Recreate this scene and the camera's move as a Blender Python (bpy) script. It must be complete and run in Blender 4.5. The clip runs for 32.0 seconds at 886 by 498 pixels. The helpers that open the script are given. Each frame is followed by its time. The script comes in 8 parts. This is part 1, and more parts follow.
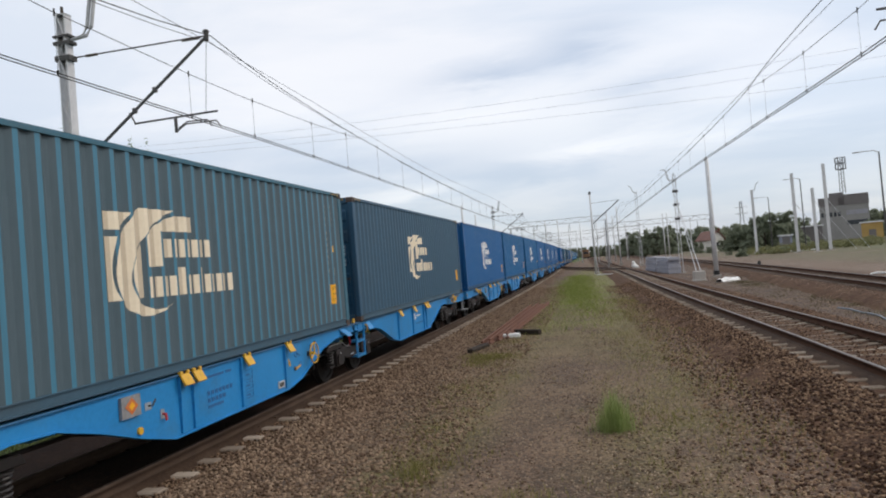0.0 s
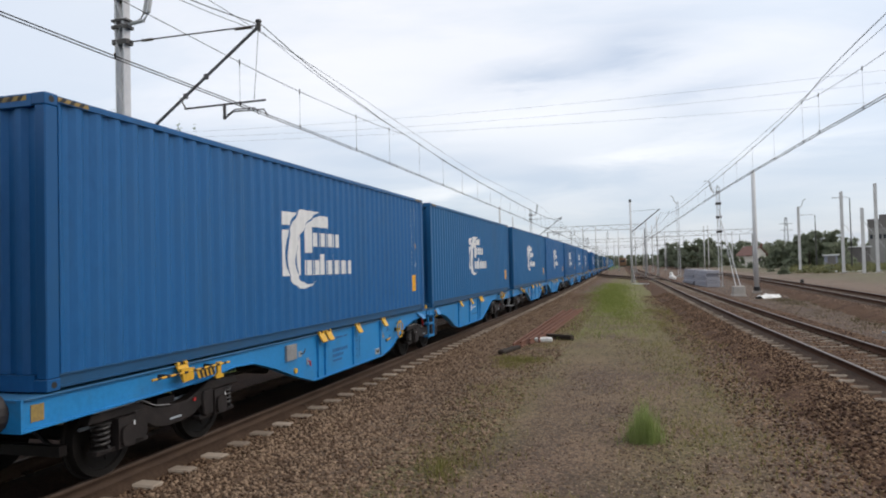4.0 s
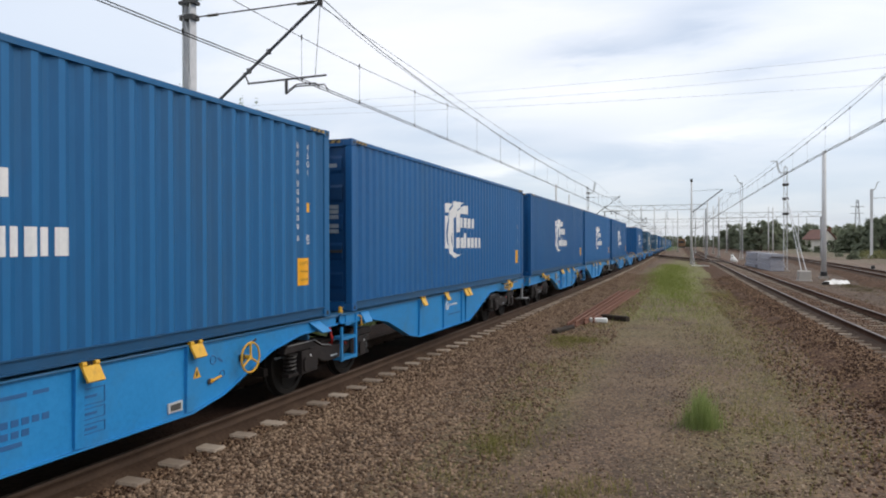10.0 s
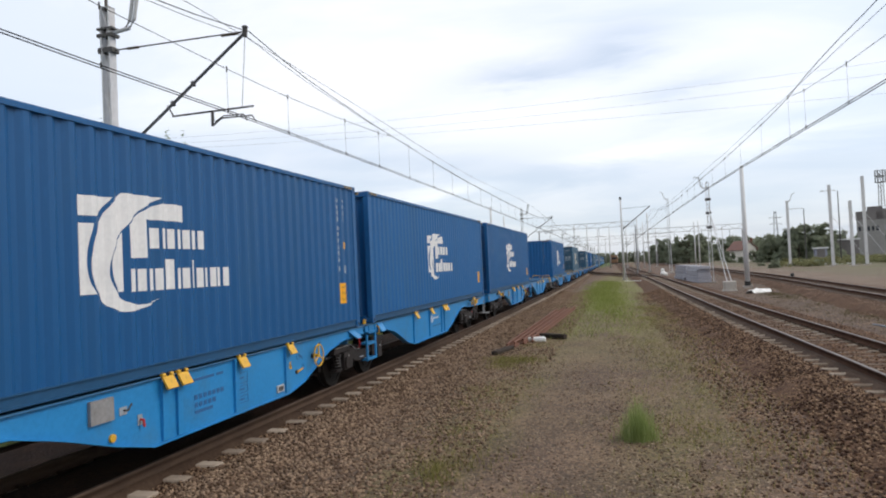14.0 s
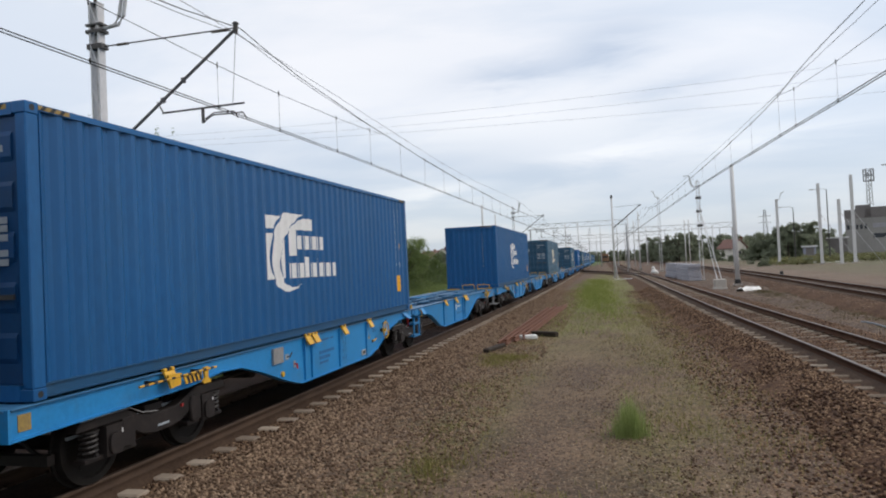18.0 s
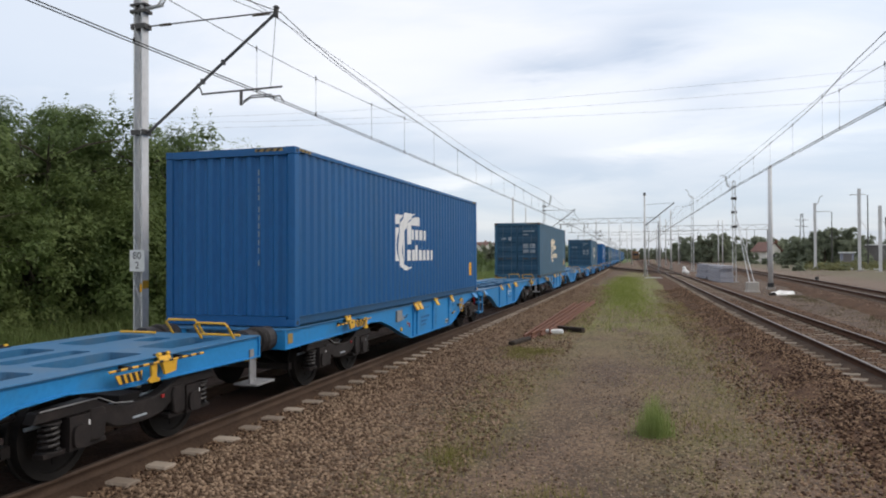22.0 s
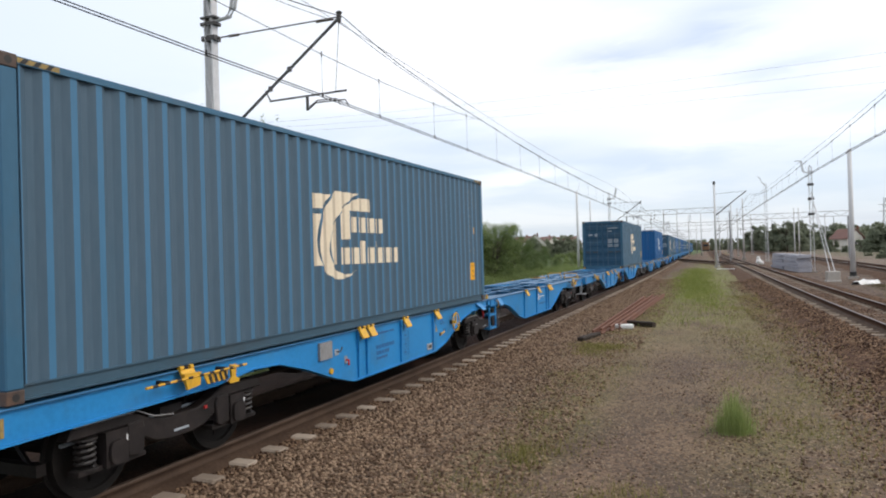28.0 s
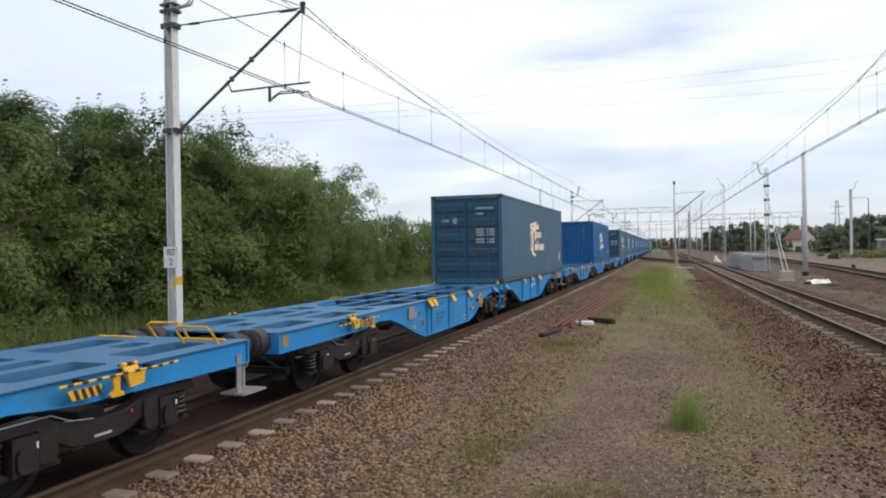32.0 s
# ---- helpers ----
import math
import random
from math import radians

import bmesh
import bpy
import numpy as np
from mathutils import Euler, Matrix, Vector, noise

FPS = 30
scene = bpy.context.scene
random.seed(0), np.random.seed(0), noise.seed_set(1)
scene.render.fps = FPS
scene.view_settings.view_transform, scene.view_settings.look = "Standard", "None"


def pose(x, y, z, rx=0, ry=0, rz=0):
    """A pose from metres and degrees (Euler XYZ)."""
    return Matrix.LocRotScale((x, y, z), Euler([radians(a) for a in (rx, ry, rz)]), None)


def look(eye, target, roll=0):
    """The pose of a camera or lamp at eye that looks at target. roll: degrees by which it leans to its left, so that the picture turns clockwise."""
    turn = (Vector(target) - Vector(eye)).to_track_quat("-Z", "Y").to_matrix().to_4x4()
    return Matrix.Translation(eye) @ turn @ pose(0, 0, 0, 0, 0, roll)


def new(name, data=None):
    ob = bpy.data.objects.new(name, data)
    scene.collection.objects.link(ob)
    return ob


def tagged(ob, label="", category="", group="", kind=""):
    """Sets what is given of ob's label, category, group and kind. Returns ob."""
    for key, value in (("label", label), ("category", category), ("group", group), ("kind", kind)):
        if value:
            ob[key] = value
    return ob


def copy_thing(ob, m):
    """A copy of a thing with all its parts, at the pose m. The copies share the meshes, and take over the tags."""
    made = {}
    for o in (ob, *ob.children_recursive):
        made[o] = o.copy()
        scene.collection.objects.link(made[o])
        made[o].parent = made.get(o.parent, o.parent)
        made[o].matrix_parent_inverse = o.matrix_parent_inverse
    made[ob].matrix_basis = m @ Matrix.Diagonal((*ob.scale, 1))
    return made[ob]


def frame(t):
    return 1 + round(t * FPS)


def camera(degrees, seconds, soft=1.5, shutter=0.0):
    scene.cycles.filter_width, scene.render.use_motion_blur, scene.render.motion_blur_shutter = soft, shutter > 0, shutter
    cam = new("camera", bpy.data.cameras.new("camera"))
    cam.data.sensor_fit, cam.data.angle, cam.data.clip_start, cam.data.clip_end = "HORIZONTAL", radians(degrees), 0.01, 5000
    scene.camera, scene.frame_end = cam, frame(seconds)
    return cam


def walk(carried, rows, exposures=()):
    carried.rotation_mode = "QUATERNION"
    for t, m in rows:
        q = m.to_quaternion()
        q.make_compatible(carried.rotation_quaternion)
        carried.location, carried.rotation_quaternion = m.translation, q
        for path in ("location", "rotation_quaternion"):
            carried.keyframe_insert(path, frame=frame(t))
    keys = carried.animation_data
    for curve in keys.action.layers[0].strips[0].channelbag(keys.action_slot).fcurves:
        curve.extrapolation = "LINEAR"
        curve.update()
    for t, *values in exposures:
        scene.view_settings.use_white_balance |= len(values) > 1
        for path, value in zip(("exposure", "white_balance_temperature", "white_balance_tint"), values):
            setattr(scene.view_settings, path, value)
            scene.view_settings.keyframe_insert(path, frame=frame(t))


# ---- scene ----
# camera: held by a standing person, swaying a little
cam = camera(65.2, 32.0, soft=2.0)
PATH = [
    (0.0, pose(0.056, 0.002, 2.263, 91.43, 4.74, 12.97)),
    (0.5, pose(0.056, 0.011, 2.263, 91.83, 4.96, 12.65)),
    (1.0, pose(0.059, 0.010, 2.264, 91.89, 4.96, 12.66)),
    (1.5, pose(0.057, 0.016, 2.253, 91.94, 4.96, 12.64)),
    (2.0, pose(0.059, 0.010, 2.258, 91.96, 4.84, 12.69)),
    (2.5, pose(0.046, 0.014, 2.253, 92.02, 4.61, 13.87)),
    (4.5, pose(0.026, -0.008, 2.262, 91.36, 0.65, 15.57)),
    (5.0, pose(0.028, -0.012, 2.274, 91.32, 0.35, 15.00)),
    (5.5, pose(0.024, 0.002, 2.268, 91.45, 0.69, 14.62)),
    (6.0, pose(0.023, -0.005, 2.263, 91.43, 1.11, 14.46)),
    (6.5, pose(0.024, 0.006, 2.257, 91.39, 1.24, 14.29)),
    (7.0, pose(0.028, 0.006, 2.252, 91.09, 1.42, 14.41)),
    (7.5, pose(0.011, 0.001, 2.249, 90.41, 1.37, 14.92)),
    (8.0, pose(-0.006, 0.026, 2.260, 89.93, 1.28, 16.74)),
    (8.5, pose(-0.052, 0.052, 2.267, 90.26, 0.52, 20.86)),
    (9.0, pose(-0.077, 0.054, 2.268, 90.16, -0.70, 23.84)),
    (9.5, pose(-0.051, 0.024, 2.273, 89.82, -0.92, 23.30)),
    (10.0, pose(-0.017, 0.002, 2.275, 89.59, 0.12, 20.26)),
    (10.5, pose(0.008, -0.002, 2.271, 89.84, 1.23, 17.17)),
    (11.0, pose(0.003, -0.003, 2.275, 90.32, 2.05, 15.39)),
    (11.5, pose(0.010, 0.001, 2.267, 90.83, 2.42, 14.25)),
    (12.0, pose(0.014, 0.000, 2.254, 90.79, 2.66, 14.62)),
    (12.5, pose(-0.001, -0.005, 2.262, 90.59, 2.89, 17.12)),
    (13.0, pose(0.018, -0.008, 2.271, 90.61, 2.94, 16.76)),
    (13.5, pose(0.032, -0.012, 2.268, 90.87, 2.77, 16.15)),
    (14.0, pose(0.038, -0.010, 2.285, 91.55, 2.63, 15.17)),
    (14.5, pose(0.045, -0.004, 2.285, 93.55, 3.51, 14.58)),
    (16.5, pose(0.039, -0.017, 2.273, 92.33, 3.72, 14.28)),
    (17.0, pose(0.040, -0.001, 2.261, 91.93, 3.24, 14.35)),
    (17.5, pose(0.031, 0.001, 2.259, 91.60, 2.85, 14.35)),
    (18.0, pose(0.027, -0.000, 2.264, 91.40, 2.68, 14.46)),
    (18.5, pose(0.029, -0.005, 2.264, 91.31, 2.75, 14.78)),
    (19.0, pose(0.031, -0.003, 2.271, 91.38, 2.58, 15.22)),
    (19.5, pose(0.031, 0.001, 2.273, 91.51, 2.62, 15.66)),
    (20.0, pose(0.029, -0.006, 2.279, 91.55, 2.87, 16.05)),
    (20.5, pose(0.029, -0.004, 2.273, 91.79, 3.31, 16.24)),
    (21.0, pose(0.030, -0.007, 2.258, 91.85, 2.18, 16.46)),
    (21.5, pose(0.024, -0.007, 2.248, 91.15, 1.06, 16.61)),
    (22.0, pose(0.011, -0.013, 2.261, 90.65, 0.25, 16.79)),
    (22.5, pose(0.008, 0.000, 2.268, 90.66, -0.06, 16.94)),
    (23.0, pose(-0.058, 0.052, 2.280, 91.56, -0.78, 20.47)),
    (23.5, pose(-0.112, 0.071, 2.265, 90.93, -2.09, 23.58)),
    (24.0, pose(-0.108, 0.066, 2.269, 89.98, -3.26, 25.37)),
    (24.5, pose(-0.076, 0.029, 2.261, 88.87, -2.97, 24.30)),
    (25.0, pose(-0.056, 0.001, 2.269, 87.63, -1.07, 23.53)),
    (25.5, pose(-0.057, 0.002, 2.280, 88.97, -0.34, 23.01)),
    (27.5, pose(-0.043, -0.044, 2.272, 90.46, 1.78, 21.83)),
    (28.0, pose(-0.044, -0.047, 2.282, 90.46, 1.67, 22.02)),
    (28.5, pose(-0.049, -0.048, 2.279, 90.73, 1.33, 22.37)),
    (29.0, pose(-0.045, -0.040, 2.272, 90.86, 1.28, 22.68)),
    (29.5, pose(-0.040, -0.034, 2.266, 90.75, 1.24, 22.54)),
    (30.0, pose(-0.035, -0.022, 2.273, 90.35, 1.26, 21.82)),
    (30.5, pose(-0.031, -0.027, 2.275, 90.03, 1.38, 20.74)),
    (31.0, pose(-0.028, -0.026, 2.281, 89.99, 1.26, 19.91)),
    (31.5, pose(-0.038, -0.018, 2.274, 90.13, 0.92, 19.60)),
    (32.0, pose(-0.024, -0.017, 2.273, 90.04, 0.98, 19.05)),
]
# the clip's camera meters the passing train: darker while pale sky fills the view
EXPOSURES = [(0.0, -0.05), (2.0, -0.02), (5.0, 0.0), (8.0, -0.06), (10.0, 0.07), (12.0, 0.12), (13.0, 0.16), (14.0, 0.13), (15.2, 0.0), (16.5, -0.16), (17.0, -0.13), (18.0, -0.06), (20.0, -0.03), (22.0, 0.03), (24.0, 0.05), (25.5, 0.08), (28.0, 0.23), (29.0, 0.20), (31.0, 0.16), (32.0, 0.16)]
walk(cam, PATH, EXPOSURES)

# ---- light: bright overcast sky, a soft high sun behind thin cloud ----
SUN_AZ, SUN_EL = radians(75), radians(40)  # from ahead, to the right of the line
world = bpy.data.worlds.new("overcast_sky")
scene.world = world
world.use_nodes = True
wn, wl = world.node_tree.nodes, world.node_tree.links
wn.clear()


def wnode(kind, **vals):
    n = wn.new(kind)
    for k, v in vals.items():
        n.inputs[k].default_value = v
    return n


w_out = wn.new("ShaderNodeOutputWorld")
w_tc = wn.new("ShaderNodeTexCoord")
w_sky = wn.new("ShaderNodeTexSky")
w_sky.sky_type = "NISHITA"
w_sky.sun_disc = False
w_sky.sun_elevation, w_sky.sun_rotation = SUN_EL, SUN_AZ
w_bgsky = wn.new("ShaderNodeBackground")
w_bgsky.inputs["Strength"].default_value = 0.035
wl.new(w_sky.outputs[0], w_bgsky.inputs[0])
# cloud deck: stretch the direction so that the bands lie flat near the horizon
w_sep = wn.new("ShaderNodeSeparateXYZ")
wl.new(w_tc.outputs["Generated"], w_sep.inputs[0])
w_h = wn.new("ShaderNodeMath")
w_h.operation = "ADD"
w_h.inputs[1].default_value = 0.16
wl.new(w_sep.outputs["Z"], w_h.inputs[0])
w_hm = wn.new("ShaderNodeMath")
w_hm.operation = "MAXIMUM"
w_hm.inputs[1].default_value = 0.05
wl.new(w_h.outputs[0], w_hm.inputs[0])
w_dx, w_dy = wn.new("ShaderNodeMath"), wn.new("ShaderNodeMath")
for n, s in ((w_dx, "X"), (w_dy, "Y")):
    n.operation = "DIVIDE"
    wl.new(w_sep.outputs[s], n.inputs[0])
    wl.new(w_hm.outputs[0], n.inputs[1])
w_cmb = wn.new("ShaderNodeCombineXYZ")
wl.new(w_dx.outputs[0], w_cmb.inputs[0])
wl.new(w_dy.outputs[0], w_cmb.inputs[1])
w_n1 = wnode("ShaderNodeTexNoise", Scale=0.85, Detail=7.0, Roughness=0.55, Distortion=0.45)
w_n2 = wnode("ShaderNodeTexNoise", Scale=0.28, Detail=4.0, Roughness=0.5, Distortion=0.2)
w_map = wn.new("ShaderNodeMapping")
w_map.inputs["Location"].default_value = (3.1, 0.4, 0.0)
w_map.inputs["Scale"].default_value = (0.8, 1.25, 1.0)
w_map.inputs["Rotation"].default_value = (0.0, 0.0, 0.35)
wl.new(w_cmb.outputs[0], w_map.inputs[0])
for n in (w_n1, w_n2):
    wl.new(w_map.outputs[0], n.inputs["Vector"])
w_r1, w_r2 = wn.new("ShaderNodeValToRGB"), wn.new("ShaderNodeValToRGB")
e = w_r1.color_ramp.elements
e[0].position, e[0].color = 0.40, (0.775, 0.82, 0.885, 1)
e[1].position, e[1].color = 0.56, (0.955, 0.95, 0.962, 1)
e = w_r2.color_ramp.elements
e[0].position, e[0].color = 0.38, (0.87, 0.88, 0.91, 1)
e[1].position, e[1].color = 0.58, (1.0, 0.99, 0.97, 1)
wl.new(w_n1.outputs[0], w_r1.inputs[0])
wl.new(w_n2.outputs[0], w_r2.inputs[0])
w_mul = wn.new("ShaderNodeMix")
w_mul.data_type, w_mul.blend_type = "RGBA", "MULTIPLY"
w_mul.inputs[0].default_value = 1.0
wl.new(w_r1.outputs[0], w_mul.inputs[6])
wl.new(w_r2.outputs[0], w_mul.inputs[7])
# greyer towards the horizon
w_hor = wn.new("ShaderNodeValToRGB")
e = w_hor.color_ramp.elements
e[0].position, e[0].color = 0.0, (0.62, 0.665, 0.74, 1)
e[1].position, e[1].color = 0.36, (1.0, 1.0, 1.0, 1)
for p, c in ((0.09, (0.70, 0.735, 0.80, 1)), (0.20, (0.885, 0.90, 0.93, 1))):
    k = e.new(p)
    k.color = c
wl.new(w_sep.outputs["Z"], w_hor.inputs[0])
w_mul2 = wn.new("ShaderNodeMix")
w_mul2.data_type, w_mul2.blend_type = "RGBA", "MULTIPLY"
w_mul2.inputs[0].default_value = 1.0
wl.new(w_mul.outputs[2], w_mul2.inputs[6])
wl.new(w_hor.outputs[0], w_mul2.inputs[7])


def wmath(op, a, b=0.0):
    n = wn.new("ShaderNodeMath")
    n.operation = op
    for s, v in zip(n.inputs, (a, b)):
        if isinstance(v, (int, float)):
            s.default_value = v
        else:
            wl.new(v, s)
    return n.outputs[0]


# long blue-grey streaks of cloud, frayed by noise
w_az = wmath("ARCTAN2", wmath("MULTIPLY", w_sep.outputs["X"], -1.0), w_sep.outputs["Y"])
w_fine = wnode("ShaderNodeTexNoise", Scale=9.0, Detail=6.0, Roughness=0.62, Distortion=0.3)
w_str = wn.new("ShaderNodeMapping")
w_str.inputs["Scale"].default_value = (0.55, 0.55, 3.2)
wl.new(w_tc.outputs["Generated"], w_str.inputs[0])
wl.new(w_str.outputs[0], w_fine.inputs["Vector"])
w_dev = wmath("SUBTRACT", w_fine.outputs[0], 0.5)
w_el = wmath("ADD", wmath("ARCSINE", w_sep.outputs["Z"]), wmath("MULTIPLY", w_dev, 0.07))
w_sky_col = w_mul2.outputs[2]
STREAKS = ((8.0, 15.4, 5.5, 0.9, -0.10, 0.75), (0.0, 16.8, 4.0, 1.7, -0.1, 0.8), (-4.5, 13.2, 5.0, 1.0, -0.1, 0.6), (18.0, 8.6, 9.0, 1.3, 0.02, 0.8), (6.5, 7.2, 6.0, 0.7, 0.05, 0.8), (-4.5, 11.3, 4.0, 1.0, -0.1, 0.45), (-10.0, 5.0, 12.0, 1.6, 0.0, 0.45), (-14.0, 6.3, 10.0, 1.3, 0.02, 0.45), (-9.0, 3.0, 9.0, 0.9, 0.0, 0.4), (30.0, 10.5, 8.0, 1.2, -0.05, 0.5), (48.0, 10.0, 14.0, 2.5, 0.05, 0.6), (-30.0, 14.0, 14.0, 2.5, 0.05, 0.6))
PALE_BANDS = ((0.0, 8.9, 5.0, 0.6, -0.03, 0.55), (15.5, 6.0, 4.5, 0.7, -0.10, 0.55), (-12.0, 8.6, 8.0, 0.8, 0.0, 0.5), (10.0, 12.0, 6.0, 0.8, -0.08, 0.4), (27.0, 15.5, 11.0, 4.5, 0.0, 0.45))
CLOUDS = [(b, (0.50, 0.56, 0.665, 1)) for b in STREAKS] + [(b, (0.965, 0.945, 0.945, 1)) for b in PALE_BANDS]
for (az, el, wide, tall, tilt, amount), tint in CLOUDS:
    da = wmath("SUBTRACT", w_az, radians(az))
    de = wmath("DIVIDE", wmath("SUBTRACT", wmath("SUBTRACT", w_el, radians(el)), wmath("MULTIPLY", da, tilt)), radians(tall))
    r2 = wmath("ADD", wmath("POWER", wmath("ABSOLUTE", wmath("DIVIDE", da, radians(wide))), 2.0), wmath("POWER", wmath("ABSOLUTE", de), 2.0))
    g = wmath("MULTIPLY", wmath("EXPONENT", wmath("MULTIPLY", r2, -1.0)), wmath("MULTIPLY", wmath("ADD", wmath("MULTIPLY", w_dev, 2.2), 0.9), amount))
    mx = wn.new("ShaderNodeMix")
    mx.data_type = "RGBA"
    wl.new(wmath("MAXIMUM", g, 0.0), mx.inputs[0])
    wl.new(w_sky_col, mx.inputs[6])
    mx.inputs[7].default_value = tint
    w_sky_col = mx.outputs[2]
w_bgcl = wn.new("ShaderNodeBackground")
w_bgcl.inputs["Strength"].default_value = 0.99
wl.new(w_sky_col, w_bgcl.inputs[0])
w_add = wn.new("ShaderNodeAddShader")
wl.new(w_bgsky.outputs[0], w_add.inputs[0])
wl.new(w_bgcl.outputs[0], w_add.inputs[1])
wl.new(w_add.outputs[0], w_out.inputs[0])

sun = new("sun", bpy.data.lights.new("sun", "SUN"))
sun.data.energy, sun.data.angle, sun.data.color = 1.22, radians(25), (1.0, 0.90, 0.78)
sun.matrix_world = look((0, 0, 60), (-math.sin(SUN_AZ) * 40, -math.cos(SUN_AZ) * 40, 60 - math.tan(SUN_EL) * 40))


# ---- mesh building ----
class Shape:
    """Collects vertices and faces of one mesh."""

    def __init__(self):
        self.v, self.f = [], []

    def add(self, verts, faces):
        n = len(self.v)
        self.v += [tuple(p) for p in verts]
        self.f += [tuple(n + i for i in q) for q in faces]
        return self

    def box(self, x0, x1, y0, y1, z0, z1):
        return self.add([(x0, y0, z0), (x1, y0, z0), (x1, y1, z0), (x0, y1, z0), (x0, y0, z1), (x1, y0, z1), (x1, y1, z1), (x0, y1, z1)],
                        [(0, 3, 2, 1), (4, 5, 6, 7), (0, 1, 5, 4), (1, 2, 6, 5), (2, 3, 7, 6), (3, 0, 4, 7)])

    def prism(self, poly, axis, a, b):
        """A polygon of (p, q) pulled along axis from a to b; x: (y, z), y: (x, z), z: (x, y)."""
        def at(p, s):
            return {"x": (s, p[0], p[1]), "y": (p[0], s, p[1]), "z": (p[0], p[1], s)}[axis]
        n = len(poly)
        area = sum(poly[i][0] * poly[(i + 1) % n][1] - poly[(i + 1) % n][0] * poly[i][1] for i in range(n))
        if (area < 0) != (axis == "y"):
            poly = poly[::-1]
        if b < a:
            a, b = b, a
        faces = [tuple(range(n))[::-1], tuple(range(n, 2 * n))] + [(i, (i + 1) % n, n + (i + 1) % n, n + i) for i in range(n)]
        return self.add([at(p, a) for p in poly] + [at(p, b) for p in poly], faces)

    def tube(self, path, r, seg=8, cap=True, r2=None):
        """A round bar along a line of points."""
        path = [Vector(p) for p in path]
        rings, n = [], len(path)
        for i, p in enumerate(path):
            d = (path[min(i + 1, n - 1)] - path[max(i - 1, 0)]).normalized()
            side = d.cross(Vector((0, 0, 1)) if abs(d.z) < 0.95 else Vector((1, 0, 0))).normalized()
            up = side.cross(d)
            rr = r if r2 is None else r + (r2 - r) * i / (n - 1)
            rings.append([p + (side * math.cos(k * math.tau / seg) + up * math.sin(k * math.tau / seg)) * rr for k in range(seg)])
        faces = [(i * seg + k, i * seg + (k + 1) % seg, (i + 1) * seg + (k + 1) % seg, (i + 1) * seg + k) for i in range(n - 1) for k in range(seg)]
        if cap:
            faces += [tuple(range(seg))[::-1], tuple(range((n - 1) * seg, n * seg))]
        return self.add([p for ring in rings for p in ring], faces)

    def ring(self, c, r, t, axis="x", seg=20, sub=6):
        """A torus round c."""
        vs, n = [], seg
        for i in range(seg):
            a = i * math.tau / seg
            for k in range(sub):
                b = k * math.tau / sub
                p, q, s = (r + t * math.cos(b)) * math.cos(a), (r + t * math.cos(b)) * math.sin(a), t * math.sin(b)
                o = {"x": (s, p, q), "y": (p, s, q), "z": (p, q, s)}[axis]
                vs.append((c[0] + o[0], c[1] + o[1], c[2] + o[2]))
        return self.add(vs, [(i * sub + k, i * sub + (k + 1) % sub, (i + 1) % n * sub + (k + 1) % sub, (i + 1) % n * sub + k) for i in range(seg) for k in range(sub)])

    def lathe(self, c, prof, axis="x", seg=20):
        """A turned body: prof holds (along, radius)."""
        vs = []
        for s, r in prof:
            for k in range(seg):
                a = k * math.tau / seg
                o = {"x": (s, r * math.cos(a), r * math.sin(a)), "y": (r * math.cos(a), s, r * math.sin(a)), "z": (r * math.cos(a), r * math.sin(a), s)}[axis]
                vs.append((c[0] + o[0], c[1] + o[1], c[2] + o[2]))
        n = len(prof)
        fs = [(i * seg + k, i * seg + (k + 1) % seg, (i + 1) * seg + (k + 1) % seg, (i + 1) * seg + k) for i in range(n - 1) for k in range(seg)]
        return self.add(vs, fs + [tuple(range(seg))[::-1], tuple(range((n - 1) * seg, n * seg))])

    def mesh(self, name, material, smooth=False, bevel=0.0):
        me = bpy.data.meshes.new(name)
        me.from_pydata(self.v, [], self.f)
        bm = bmesh.new()
        bm.from_mesh(me)
        if bevel:
            bmesh.ops.bevel(bm, geom=bm.edges[:], offset=bevel, segments=1, affect="EDGES", clamp_overlap=True)
        bmesh.ops.recalc_face_normals(bm, faces=bm.faces)
        bm.to_mesh(me)
        bm.free()
        if smooth:
            me.polygons.foreach_set("use_smooth", [True] * len(me.polygons))
        me.materials.append(material)
        return me


def part(name, sh, material, parent=None, label="", smooth=False, bevel=0.0, at=None):
    """Links a shape as one mesh object under a thing or a part."""
    ob = new(name, sh.mesh(name, material, smooth, bevel) if isinstance(sh, Shape) else sh)
    if parent is not None:
        ob.parent = parent
    if at is not None:
        ob.matrix_basis = at
    return tagged(ob, label)


def array_mesh(name, verts, faces, material):
    """A large mesh from arrays: verts (n, 3), faces (m, 3 or 4)."""
    verts, faces = np.asarray(verts, np.float32), np.asarray(faces, np.int32)
    me = bpy.data.meshes.new(name)
    k = faces.shape[1]
    me.vertices.add(len(verts))
    me.vertices.foreach_set("co", verts.ravel())
    me.loops.add(faces.size)
    me.loops.foreach_set("vertex_index", faces.ravel())
    me.polygons.add(len(faces))
    me.polygons.foreach_set("loop_start", np.arange(0, faces.size, k, dtype=np.int32))
    me.update(calc_edges=True)
    me.materials.append(material)
    return me


